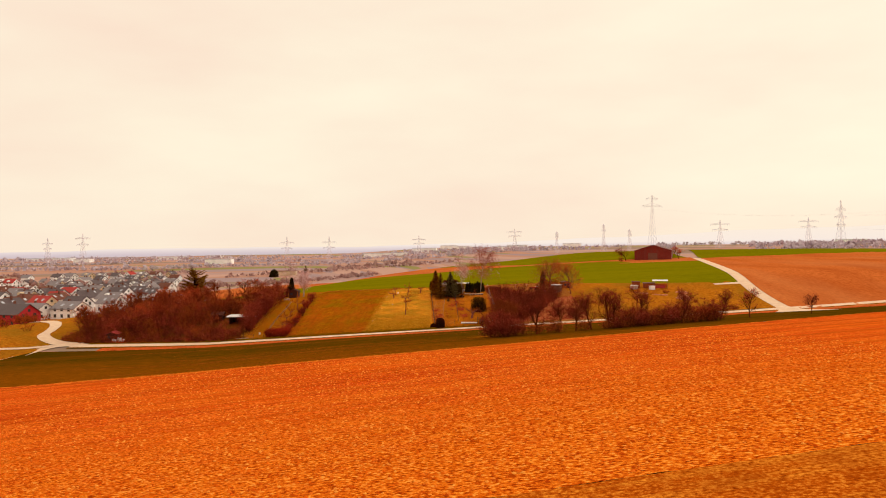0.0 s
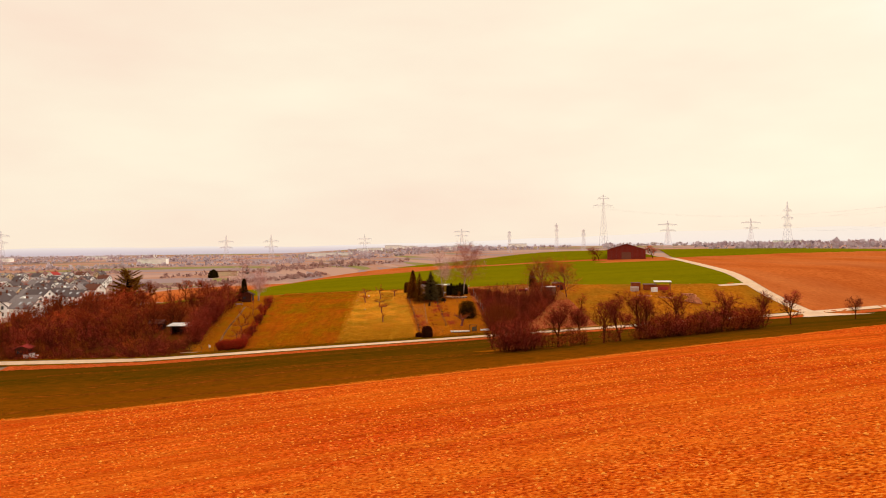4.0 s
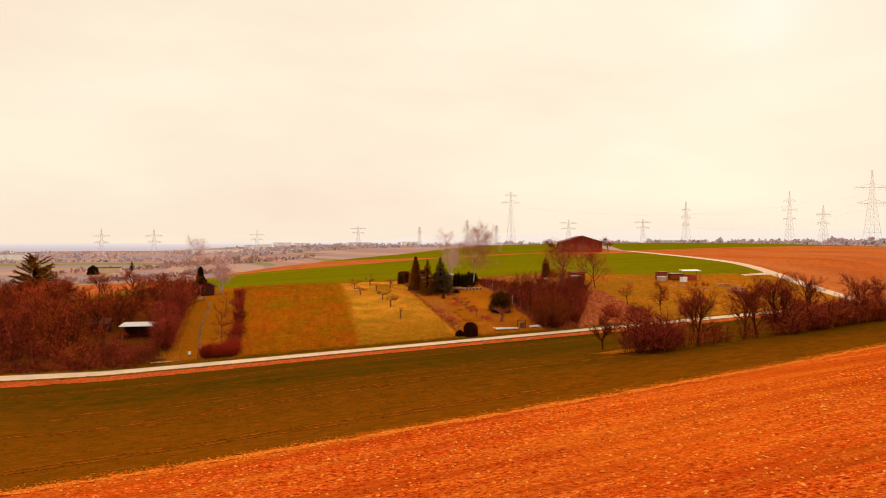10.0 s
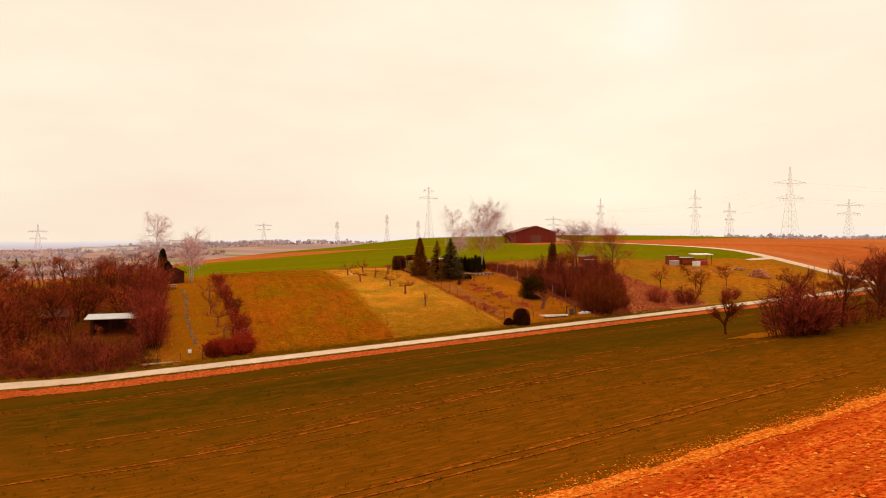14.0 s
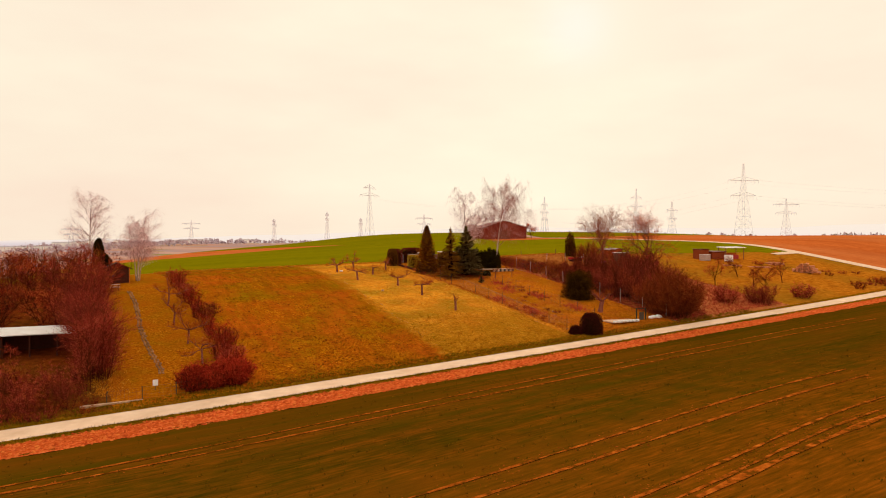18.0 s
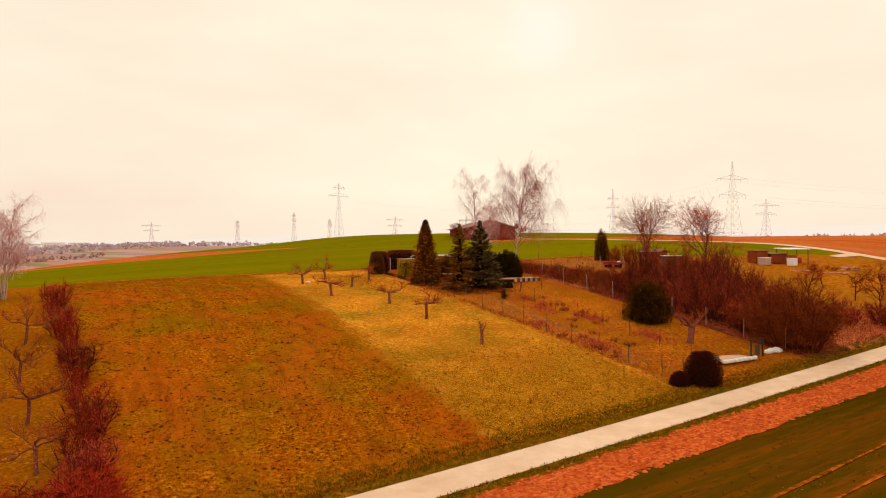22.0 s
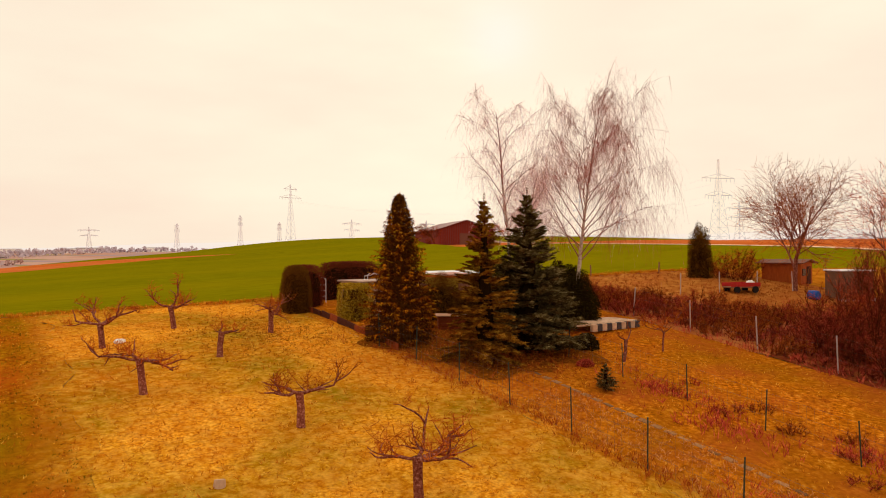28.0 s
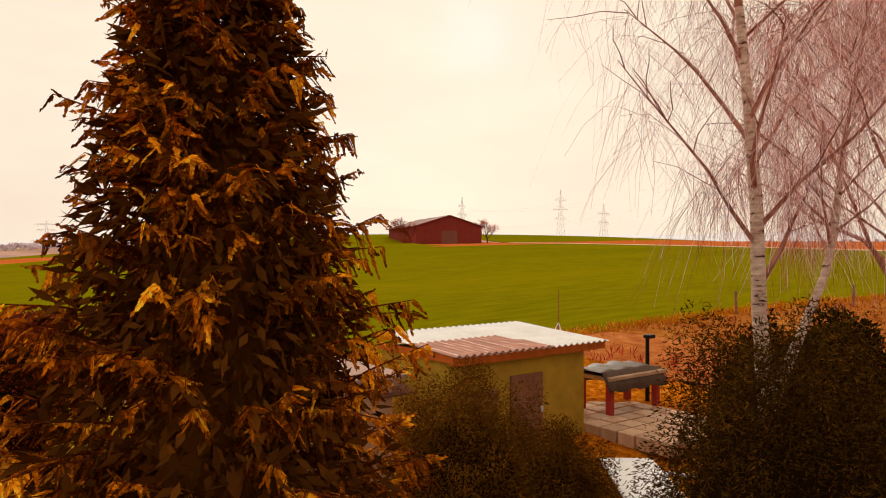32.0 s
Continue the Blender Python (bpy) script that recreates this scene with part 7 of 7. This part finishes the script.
    stop = -0.455 if dist < 345 else -0.43 if dist < 400 else -0.375 if dist < 500 else -0.36
    while b < stop:
        b += pr.uniform(11.5, 17.0) / dist
        dd = dist + pr.gauss(0, 4)
        x, y = dd * math.sin(b), dd * math.cos(b)
        if math.hypot(x + 160, y - 262) < 22 or pr.random() < 0.12 or b > stop:
            continue
        wm, wname = pr.choice(walls)
        rm, rname = pr.choice(roofs)
        side = pr.random() < 0.28
        house(x, y, pr.uniform(8, 9.5), pr.uniform(9.5, 13), pr.uniform(3.4, 5.0), pr.uniform(2.6, 3.6), wm, rm, (1.3 - 1.57 if side else 1.25) + pr.gauss(0, 0.07), 100 + count, f"{wname} village house with {rname} gabled roof", dist < 430)
        count += 1
scatter(rough + big, 44, lambda r: (lambda d, b: (d * math.sin(b), d * math.cos(b)))(r.uniform(330, 760), r.uniform(-0.63, -0.33)), 31, 0.7, 1.1, 5.0)
scatter(rough, 26, lambda r: (lambda y: (r.uniform(-160, -121 - 0.45 * (y - 205)), y))(r.uniform(205, 250)), 32, 0.8, 1.3, 2.5)
scatter(big, 30, lambda r: (lambda d, b: (d * math.sin(b), d * math.cos(b)))(r.uniform(340, 640), r.uniform(-0.6, -0.36)), 33, 0.55, 0.9, 6.0)
copy_thing(big[1], on(-92, 252, 0.4, 1.0))
spruce(on(-90.2, 256.0, 0, 2.1), 5.6, 3.1, 72, M_SPRUCE, "dark spreading cedar behind the gardens", 11, 0.8, 0.03, 0.4)
for k, (x, y, s) in enumerate(((-93, 286, 1.5), (-85, 300, 1.2), (-70, 270, 1.1), (-62, 262, 0.9), (-100, 270, 1.1))):
    copy_thing(big[k % 3], on(x, y, k, s))

# lanes at the west end, bending away from the track
def lane(name, way, w, lift, label):
    """A paved lane along a smooth way through plan places."""
    pts = [Vector(p) for p in way]
    out = []
    for i in range(len(pts) - 1):
        p0, p1, p2, p3 = pts[max(i - 1, 0)], pts[i], pts[i + 1], pts[min(i + 2, len(pts) - 1)]
        for k in range(8):
            t = k / 8
            out.append(0.5 * (2 * p1 + (p2 - p0) * t + (2 * p0 - 5 * p1 + 4 * p2 - p3) * t * t + (3 * p1 - p0 - 3 * p2 + p3) * t ** 3))
    out.append(pts[-1])
    c = np.array([tuple(p) for p in out])
    d = unit(np.gradient(c, axis=0))
    v = np.linspace(-w, w, 4)[None]
    sheet(name, c[:, :1] - d[:, 1:] * v, c[:, 1:] + d[:, :1] * v, lift, M_TRACK, label, "lane")


lane("village_lane", [(-94, 183.2), (-99, 185.0), (-103.5, 183.5), (-106.3, 178), (-108.5, 169), (-113, 154)], 1.5, 0.1, "pale lane bending down along the crop field")
lane("village_lane", [(-96, 184.6), (-102, 186.8), (-108, 191.5), (-113.2, 198), (-114.6, 204), (-117.5, 212), (-124, 222), (-140, 238)], 1.6, 0.14, "pale lane leading to the village")
lane("village_lane", [(-103, 184.6), (-110.7, 183.9), (-118, 184.8), (-150, 188)], 0.9, 0.18, "narrow pale path across the waste land")


# ---- pylons ----
def pylon(x, y, top, base, wide, arms, label, turn=0.6, r=0.16):
    """A lattice mast: four tapering legs, braces, and cross-arms."""
    h = top - base
    t = thing("pylon", at(x, y, base, turn), label, "pylon", "power pylons")

    def half(z):
        return wide / 2 * max(0.0, 1 - z / h) ** 1.25 + 0.35

    levels = [h * (1 - (1 - k / 11) ** 1.15) for k in range(12)]
    for sx in (-1, 1):
        for sy in (-1, 1):
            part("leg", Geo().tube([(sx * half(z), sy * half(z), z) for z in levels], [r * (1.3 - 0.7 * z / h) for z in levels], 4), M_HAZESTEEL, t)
    for k in range(11):
        z0, z1 = levels[k], levels[k + 1]
        g = Geo()
        for ax in (0, 1):
            for s in (-1, 1):
                def P(u, z):
                    q = half(z)
                    return (u * q, s * q, z) if ax == 0 else (s * q, u * q, z)
                g.tube([P(-1, z0), P(1, z1)], [r * 0.5] * 2, 3).tube([P(1, z0), P(-1, z1)], [r * 0.5] * 2, 3).tube([P(-1, z1), P(1, z1)], [r * 0.45] * 2, 3)
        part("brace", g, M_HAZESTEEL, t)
    for f, span in arms:
        z = h * f
        g = Geo()
        for s in (-1, 1):
            g.tube([(s * half(z), 0.3, z), (s * span, 0, z + 0.3)], [r * 1.9, r * 1.3], 4).tube([(s * half(z), -0.3, z), (s * span, 0, z + 0.3)], [r * 1.9, r * 1.3], 4)
            g.tube([(s * half(z + 2.5), 0, z + h * 0.05), (s * span, 0, z + 0.3)], [r * 1.5, r * 1.1], 4)
            for q in (0.5, 0.75, 1.0):
                g.tube([(s * span * q, 0, z), (s * span * q, 0, z - 2.2)], [r * 1.0] * 2, 4)
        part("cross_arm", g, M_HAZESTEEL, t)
    return t


STYLES = {"broad": ((0.58, 10), (0.78, 12)), "triple": ((0.5, 8), (0.66, 10), (0.82, 8)), "high": ((0.8, 15), (0.93, 9)), "mast": ((0.78, 2.5), (0.92, 2.0)), "wide": ((0.66, 13), (0.86, 16))}
PYLONS = [
    (366.5, 448.9, 58, "broad", -0.3), (463, 805.5, 60, "triple", 0.4), (274, 902.5, 76, "high", 0.3), (600.8, 792.3, 74, "triple", -0.2), (192.1, 823.1, 37, "mast", 0.3), (208.3, 769.5, 29, "mast", 0.3),
    (138.2, 831.7, 29, "mast", 0.3), (148.4, 1406.3, 46, "wide", 0.1), (410.6, 1023.9, 46, "wide", 0.2), (583.1, 1104.3, 51.5, "wide", 0), (550, 685, 49.6, "broad", 0.2), (-560, 1090, 40, "wide", -0.4),
    (-660, 1170, 36, "broad", -0.4), (-250, 1130, 32, "broad", -0.2), (-180, 1120, 32, "broad", -0.2), (-40, 1250, 34, "broad", 0), (630, 600, 50, "wide", -0.3)]
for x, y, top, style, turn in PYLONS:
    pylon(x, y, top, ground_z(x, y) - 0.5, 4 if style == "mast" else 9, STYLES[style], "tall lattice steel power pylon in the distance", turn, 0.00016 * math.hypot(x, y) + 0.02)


def cables(a, b, zs, span, sag, r, label):
    t = thing("power_line", (a[0], a[1], 0), label, "cable")
    ax, ay = Vector((a[0], a[1])), Vector((b[0], b[1]))
    side = Vector((-(ay - ax).y, (ay - ax).x)).normalized()
    for z in zs:
        for s in (-span, span):
            pts = []
            for k in range(15):
                u = k / 14
                p = ax.lerp(ay, u) + side * s
                pts.append((p.x - a[0], p.y - a[1], z[0] + (z[1] - z[0]) * u - sag * 4 * u * (1 - u)))
            part("cable", Geo().tube(pts, [r] * 15, 3), M_CABLE, t)


cables((366.5, 448.9), (760, 330), ((35, 36), (46, 47)), 10, 8, 0.03, "power cables leaving the pylon over the fields")
cables((366.5, 448.9), (463, 805.5), ((35, 30), (46, 46)), 9, 9, 0.03, "power cables between two pylons")
cables((600.8, 792.3), (274, 902.5), ((56, 58),), 10, 12, 0.03, "power cables between far pylons")

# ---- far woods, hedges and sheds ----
# haze is put into both colours: paler and more lavender further off
M_FARWOOD = foliage("hazed_far_woods", [(0.0, (0.54, 0.44, 0.5)), (1.0, (0.66, 0.55, 0.61))], 0.0, 0.9, 0.0)
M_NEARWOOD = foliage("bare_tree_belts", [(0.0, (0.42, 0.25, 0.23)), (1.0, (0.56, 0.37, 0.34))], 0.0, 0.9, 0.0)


def woods(name, spots, label, seed, mat):
    """Far trees standing close together, each an uneven tuft of sprigs."""
    rng = np.random.default_rng(seed)
    B, A, S = [], [], []
    for x, y, r, h in spots:
        n = 11
        z = float(height(x, y))
        u = unit(rng.normal(size=(n, 3)))
        u[:, 2] = np.abs(u[:, 2])
        p = np.array([x, y, z]) + u * np.array([r, r, h * 0.55]) * rng.uniform(0.3, 1.0, (n, 1))
        a = unit(u * 0.6 + rng.normal(size=(n, 3)) * 0.4 + np.array([0, 0, 0.8])) * h * rng.uniform(0.35, 0.7, (n, 1))
        B.append(p), A.append(a), S.append(unit(np.cross(a, rng.normal(size=(n, 3)))) * h * 0.34)
    me = leaf_mesh(name, np.concatenate(B), np.concatenate(A), np.concatenate(S), mat)
    return tagged(new(name, me), label, "woods", kind="stuff")


rng = random.Random(55)
spots = []
for d0, b0, b1, h, gap in ((650, -0.36, -0.1, 6, 0.25), (760, -0.62, -0.2, 7, 0.35), (840, -0.3, 0.02, 6, 0.3), (930, -0.62, -0.05, 7, 0.35), (1080, -0.62, 0.15, 8, 0.35), (1270, -0.62, 0.2, 8, 0.3), (1500, -0.65, 0.25, 9, 0.3),
                          (1800, -0.65, 0.7, 10, 0.3), (760, 0.42, 1.15, 8, 0.45), (950, 0.36, 1.15, 10, 0.35), (1250, 0.3, 1.15, 12, 0.3)):
    b, keep = b0, True
    step = 5.0 * d0 / 760 / d0
    while b < b1:
        b += step * rng.uniform(0.7, 1.4)
        if rng.random() < 0.06:
            keep = rng.random() > gap
        if keep:
            d = d0 * (1 + 0.03 * math.sin(b * 17 + d0)) + rng.gauss(0, d0 * 0.006)
            spots.append((d * math.sin(b), d * math.cos(b), rng.uniform(3, 6) * d0 / 760, h * rng.uniform(0.6, 1.15)))
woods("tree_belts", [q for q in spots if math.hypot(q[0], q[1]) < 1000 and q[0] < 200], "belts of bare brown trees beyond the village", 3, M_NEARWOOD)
woods("far_woods", [q for q in spots if math.hypot(q[0], q[1]) >= 1000 or q[0] >= 200], "belts of bare trees across the plain with haze in their colour", 4, M_FARWOOD)
pr = random.Random(91)
for k in range(26):
    b, d = pr.choice((pr.uniform(-0.12, 0.22), pr.uniform(-0.6, -0.2), pr.uniform(0.45, 1.0))), pr.uniform(1000, 1900)
    x, y = d * math.sin(b), d * math.cos(b)
    t = thing("far_building", at(x, y, ground_z(x, y), pr.uniform(-0.3, 0.3)), "long pale industrial hall far across the plain", "building", "far halls")
    w, h = pr.uniform(20, 60), pr.uniform(5, 9)
    part("wall", Geo().box((0, 0, h / 2 - 1), (w, 18, h + 2)), M_WHITE, t)
    part("roof", Geo().box((0, 0, h + 0.3), (w + 1, 19, 0.6), 0, 0.1), M_SKYLIGHT, t)

hall = thing("far_building", at(-180, 812, ground_z(-180, 812), 0.1), "long tan hall beside a lone conifer across the plain", "building", "far halls")
part("wall", Geo().box((0, 0, 2.0), (22, 12, 6)), M_CREAM, hall)
part("roof", Geo().box((0, 0, 5.2), (23, 13, 0.6), 0, 0.1), M_ROOFBROWN, hall)
spruce(on(-161, 824, 0, 2.2), 4.4, 1.7, 73, M_YEW, "lone dark conifer far across the fields", 9, 0.8, 0.0)
clipped("round_yew", on(-188, 782), 4.6, 4.4, 7.6, M_YEW, "lone round evergreen far across the fields", 2500, 74, 0.0, 0.7, category="tree", shag=0.5)


# ---- tractor lines, clods and grass ----
def tramline(x0, y0, x1, y1, w, label="bare earth tractor line through the crop"):
    u, v = np.meshgrid(np.linspace(0, 1, 120), np.linspace(-1, 1, 3), indexing="ij")
    dx, dy = x1 - x0, y1 - y0
    L = math.hypot(dx, dy)
    ww = w * (0.75 + 0.35 * np.sin(u * 61 + x0) * np.sin(u * 23 + y0)) * v
    return sheet("tractor_line", x0 + dx * u - dy / L * ww, y0 + dy * u + dx / L * ww + 0.25 * np.sin(u * 9), 0.06, M_TRAM, label, "tractor line", wave(0.9, 0.012))


M_TRAM = material("tramline_soil", [(0.4, (0.13, 0.042, 0.002)), (0.52, (0.34, 0.073, 0.006)), (0.68, (0.56, 0.145, 0.015))], 1.8, 0.95, 0.08, 6.0, detail=8.0)


def lumps(name, n, place, size, flat, mat, label, category, seed):
    """Loose clods: small uneven stones of earth pressed into the ground."""
    rng = np.random.default_rng(seed)
    x, y = place(rng, n)
    z = height(x, y) + 0.03
    s = size * rng.uniform(0.5, 1.5, n) ** 1.5
    base = np.array([(0, 0, 0.9), (1, 0, 0), (0.3, 0.95, 0), (-0.8, 0.6, 0), (-0.8, -0.6, 0), (0.3, -0.95, 0)], float)
    co = base[None] * rng.uniform(0.6, 1.35, (n, 6, 1))
    a = rng.uniform(0, 6.28, n)
    c, d = np.cos(a)[:, None], np.sin(a)[:, None]
    co = np.stack([co[..., 0] * c - co[..., 1] * d, co[..., 0] * d + co[..., 1] * c, co[..., 2] * flat], -1) * s[:, None, None]
    co = co + np.stack([x, y, z], -1)[:, None, :]
    k = np.arange(n)[:, None] * 6
    tri = np.concatenate([k + np.array([[0, p, q]]) for p, q in ((1, 2), (2, 3), (3, 4), (4, 5), (5, 1))], 0)
    me = bpy.data.meshes.new(name)
    me.from_pydata(co.reshape(-1, 3).tolist(), [], tri.tolist())
    me.materials.append(mat)
    me.update()
    return tagged(new(name, me), label, category, kind="stuff")


def blades(name, n, place, h, w, mat, label, category, seed, per=4, lie=0.6):
    """Grass: tufts of short leaning blades."""
    rng = np.random.default_rng(seed)
    x, y = place(rng, n)
    x, y = np.repeat(x, per) + rng.normal(0, 0.06, n * per), np.repeat(y, per) + rng.normal(0, 0.06, n * per)
    z = height(x, y) + 0.02
    up = unit(np.stack([rng.normal(0, lie, n * per), rng.normal(0, lie, n * per), np.ones(n * per)], -1))
    L = h * rng.uniform(0.5, 1.4, (n * per, 1))
    side = unit(np.cross(up, rng.normal(size=(n * per, 3)))) * w
    me = leaf_mesh(name, np.stack([x, y, z], -1), up * L, side, mat)
    return tagged(new(name, me), label, category, kind="stuff")


M_CLOD = foliage("earth_clods", [(0.0, (0.5, 0.06, 0.003)), (0.6, (0.85, 0.16, 0.008)), (1.0, (0.98, 0.4, 0.06))], 0.0, 0.95, 0.0)
M_DARKCLOD = foliage("dark_tufts", [(0.0, (0.1, 0.016, 0.002)), (0.5, (0.22, 0.04, 0.003)), (1.0, (0.42, 0.11, 0.006))], 0.0, 0.95, 0.0)
M_BLADE = foliage("dry_grass_blades", [(0.0, (0.4, 0.11, 0.008)), (0.5, (0.6, 0.2, 0.012)), (0.85, (0.78, 0.33, 0.015)), (1.0, (0.93, 0.55, 0.08))], 0.0, 0.9, 0.0)
M_HEATH = foliage("pinkish_dry_grass", [(0.0, (0.36, 0.1, 0.025)), (0.5, (0.6, 0.22, 0.06)), (1.0, (0.85, 0.45, 0.15))], 0.0, 0.9, 0.0)
M_GREENBLADE = foliage("green_grass_blades", [(0.0, (0.09, 0.06, 0.002)), (0.6, (0.18, 0.12, 0.003)), (1.0, (0.34, 0.2, 0.008))], 0.0, 0.9, 0.0)
M_REDCLOD = foliage("red_earth_clods", [(0.0, (0.4, 0.055, 0.012)), (0.6, (0.64, 0.12, 0.028)), (1.0, (0.72, 0.2, 0.04))], 0.0, 0.95, 0.0)


def over(x0, x1, y0, y1, rows=0.0):
    """Even scatter over a field between two lines."""
    def f(rng, n):
        x = rng.uniform(x0, x1, n)
        v = rng.random(n)
        lo, hi = (y0(x) if callable(y0) else y0), (y1(x) if callable(y1) else y1)
        y = lo + (hi - lo) * v
        if rows:
            y = np.round(y / rows) * rows + rng.normal(0, rows * 0.2, n) + 0.1 * x
        return x, y
    return f


M_CROPBLADE = foliage("crop_blades", [(0.0, (0.06, 0.042, 0.001)), (0.7, (0.13, 0.08, 0.002)), (1.0, (0.36, 0.12, 0.008))], 0.0, 0.9, 0.0)
M_TRAMCLOD = foliage("tramline_clods", [(0.0, (0.14, 0.03, 0.003)), (0.6, (0.28, 0.06, 0.006)), (1.0, (0.5, 0.12, 0.015))], 0.0, 0.95, 0.0)
TRAIL = []


def along_lines(rng, n):
    """Places strewn beside the tractor lines."""
    e = np.array(TRAIL)[rng.integers(0, len(TRAIL), n)]
    u = rng.random(n)
    return e[:, 0] + (e[:, 2] - e[:, 0]) * u, e[:, 1] + (e[:, 3] - e[:, 1]) * u + 0.25 * np.sin(u * 9) + rng.normal(0, 0.42, n)


for ends in ((-75, 139.6, -7, 143.8, 0.28), (-7, 143.8, 20, 147, 0.22), (-60, 123.5, -4, 128.9, 0.2), (-60, 122.4, -4, 127.6, 0.2), (-60, 150.5, -3.6, 152.7, 0.18),
             (-60, 148.4, -5, 150.3, 0.18), (-50, 142.8, -10.9, 145.9, 0.15), (-50, 141.6, -13.9, 144.3, 0.15), (-57, 140, -13.5, 135.3, 0.12), (-75, 165.7, 30, 171.7, 0.17), (-75, 164.6, 30, 169.2, 0.17)):
    tramline(*ends[:4], ends[4] * 0.95)
    TRAIL.append(ends)
lumps("tractor_line_clods", 12000, along_lines, 0.034, 0.5, M_TRAMCLOD, "orange clods scattered along the tractor lines", "clods", 21)
lumps("clods", 36000, over(-50, 50, lambda x: 34.5 + 0.12 * (x - 3), lambda x: np.minimum(plough_y(x) - 0.3, 118)), 0.085, 0.7, M_CLOD, "loose orange clods on the ploughed field", "clods", 1)
lumps("edge_clods", 12000, lambda rng, n: (lambda x: (x, plough_y(x) + rng.normal(0.2, 0.7, n)))(rng.uniform(-65, 50, n)), 0.045, 0.5, M_CLOD, "small crumbs strewn along the crop's edge", "clods", 31)
lumps("earth_crumbs", 6000, over(-62, 20, lambda x: track_y(x) - 5.4, lambda x: track_y(x) - 1.9), 0.11, 0.6, M_REDCLOD, "red-brown clods on the bare strip", "clods", 2)
lumps("plot_tufts", 8000, over(-41, -20.5, lambda x: track_y(x) + 4, lambda x: green_y(x) - 1), 0.075, 0.45, M_DARKCLOD, "dark tufts and clods on the mown plot", "clods", 3)
blades("lawn_grass_tufts", 11000, over(-20, 14.5, lambda x: track_y(x) + 3, lambda x: green_y(x) - 0.3), 0.12, 0.014, M_BLADE, "dry yellow grass tufts on the orchard lawn", "grass", 4, 5, 0.9)
blades("plot_grass_tufts", 7000, over(-41, -18, lambda x: track_y(x) + 3, lambda x: green_y(x) - 0.3), 0.1, 0.014, M_GREENBLADE, "short olive grass on the mown plot", "grass", 5, 4, 0.9)
blades("verge_grass_tufts", 6000, over(-62, 30, lambda x: track_y(x) + 1.3, lambda x: track_y(x) + 3.6), 0.18, 0.016, M_GREENBLADE, "rough green grass on the verge", "grass", 6, 4)
def near_track(x0, x1, reach):
    """Scatter that thickens towards the track."""
    def f(rng, n):
        x = rng.uniform(x0, x1, n)
        return x, track_y(x) + 2.2 + reach * rng.random(n) ** 2.2
    return f


M_DULLBLADE = foliage("dull_olive_grass", [(0.0, (0.14, 0.04, 0.002)), (0.6, (0.28, 0.085, 0.004)), (1.0, (0.46, 0.16, 0.01))], 0.0, 0.9, 0.0)
blades("lower_lawn_grass", 11000, near_track(-41, 14.5, 16), 0.13, 0.015, M_DULLBLADE, "dull olive-brown grass on the lower lawns", "grass", 36, 4, 0.9)
blades("edging_grass", 900, lambda rng, n: (-7.5 + rng.normal(0, 2.4, n), 229 + rng.normal(0, 3.4, n)), 0.12, 0.013, M_DULLBLADE, "dull brown grass on the upper lawn", "grass", 37, 4, 0.9)
blades("verge_weeds", 4500, over(-62, 30, lambda x: track_y(x) - 2.0, lambda x: track_y(x) - 1.25), 0.16, 0.016, M_GREENBLADE, "rough green grass beside the track", "grass", 7, 4)
blades("fence_weeds", 600, lambda rng, n: (lambda v: (-3.3 + 1.3 * v + rng.normal(0, 0.35, n), 223 - 35 * v))(rng.random(n)), 0.26, 0.012, M_TANTWIG, "dry tall weeds along the fence", "weeds", 8, 5, 0.45)
blades("heath_grass", 1600, lambda rng, n: (rng.uniform(-2.6, 0.6, n), rng.uniform(190, 214, n)), 0.2, 0.009, M_HEATH, "dry pinkish grass between the fence and the path", "grass", 28, 4, 1.0)
blades("garden_clumps", 800, lambda rng, n: (lambda k: (np.array([-1.6, 3.0, 5.5, 6.4, 4.4, -0.8])[k] + rng.normal(0, 0.7, n), np.array([203.0, 208, 203, 196, 212, 196])[k] + rng.normal(0, 1.1, n)))(rng.integers(0, 6, n)), 0.34, 0.014, M_REDTWIG, "reddish dead stalks in clumps on the garden lawn", "weeds", 29, 5, 0.5)
blades("slope_weeds", 7000, over(14, 40, lambda x: track_y(x) + 3, lambda x: 213 + np.clip((26 - x) * 2.2, 0, 24)), 0.35, 0.018, M_REDTWIG, "dry weeds on the bramble slope", "weeds", 9, 4, 0.5)
blades("tan_grass_tufts", 1800, over(20, 40, lambda x: 213 + np.clip((27 - x) * 2.4, 0, 24), lambda x: green_y(x)), 0.2, 0.016, M_TANTWIG, "dry tan grass tufts round the hut", "grass", 19, 4, 0.6)
blades("edge_weeds", 3000, lambda rng, n: (lambda x: (x, green_y(x) + rng.normal(0, 0.4, n)))(rng.uniform(-41, 40, n)), 0.25, 0.015, M_BLADE, "pale grass along the field edge", "grass", 10, 5, 0.5)
blades("crop_shoots", 3000, over(-62, 5, lambda x: plough_y(x) + 0.3, lambda x: track_y(x) - 5.6, 0.0), 0.12, 0.02, M_CROPBLADE, "young green crop shoots", "crop", 11, 4, 0.7)
blades("garden_edge_weeds", 2600, lambda rng, n: (-51.7 + rng.normal(0, 0.7, n), rng.uniform(184, 226, n)), 0.3, 0.016, M_BLADE, "dry grass along the garden edge", "grass", 12, 5, 0.6)
blades("bed_weeds", 1800, lambda rng, n: (2.4 + rng.normal(0, 3.0, n), 222 + rng.normal(0, 3.6, n)), 0.25, 0.013, M_TANTWIG, "dead stalks in the bed under the conifers", "weeds", 13, 4, 0.6)
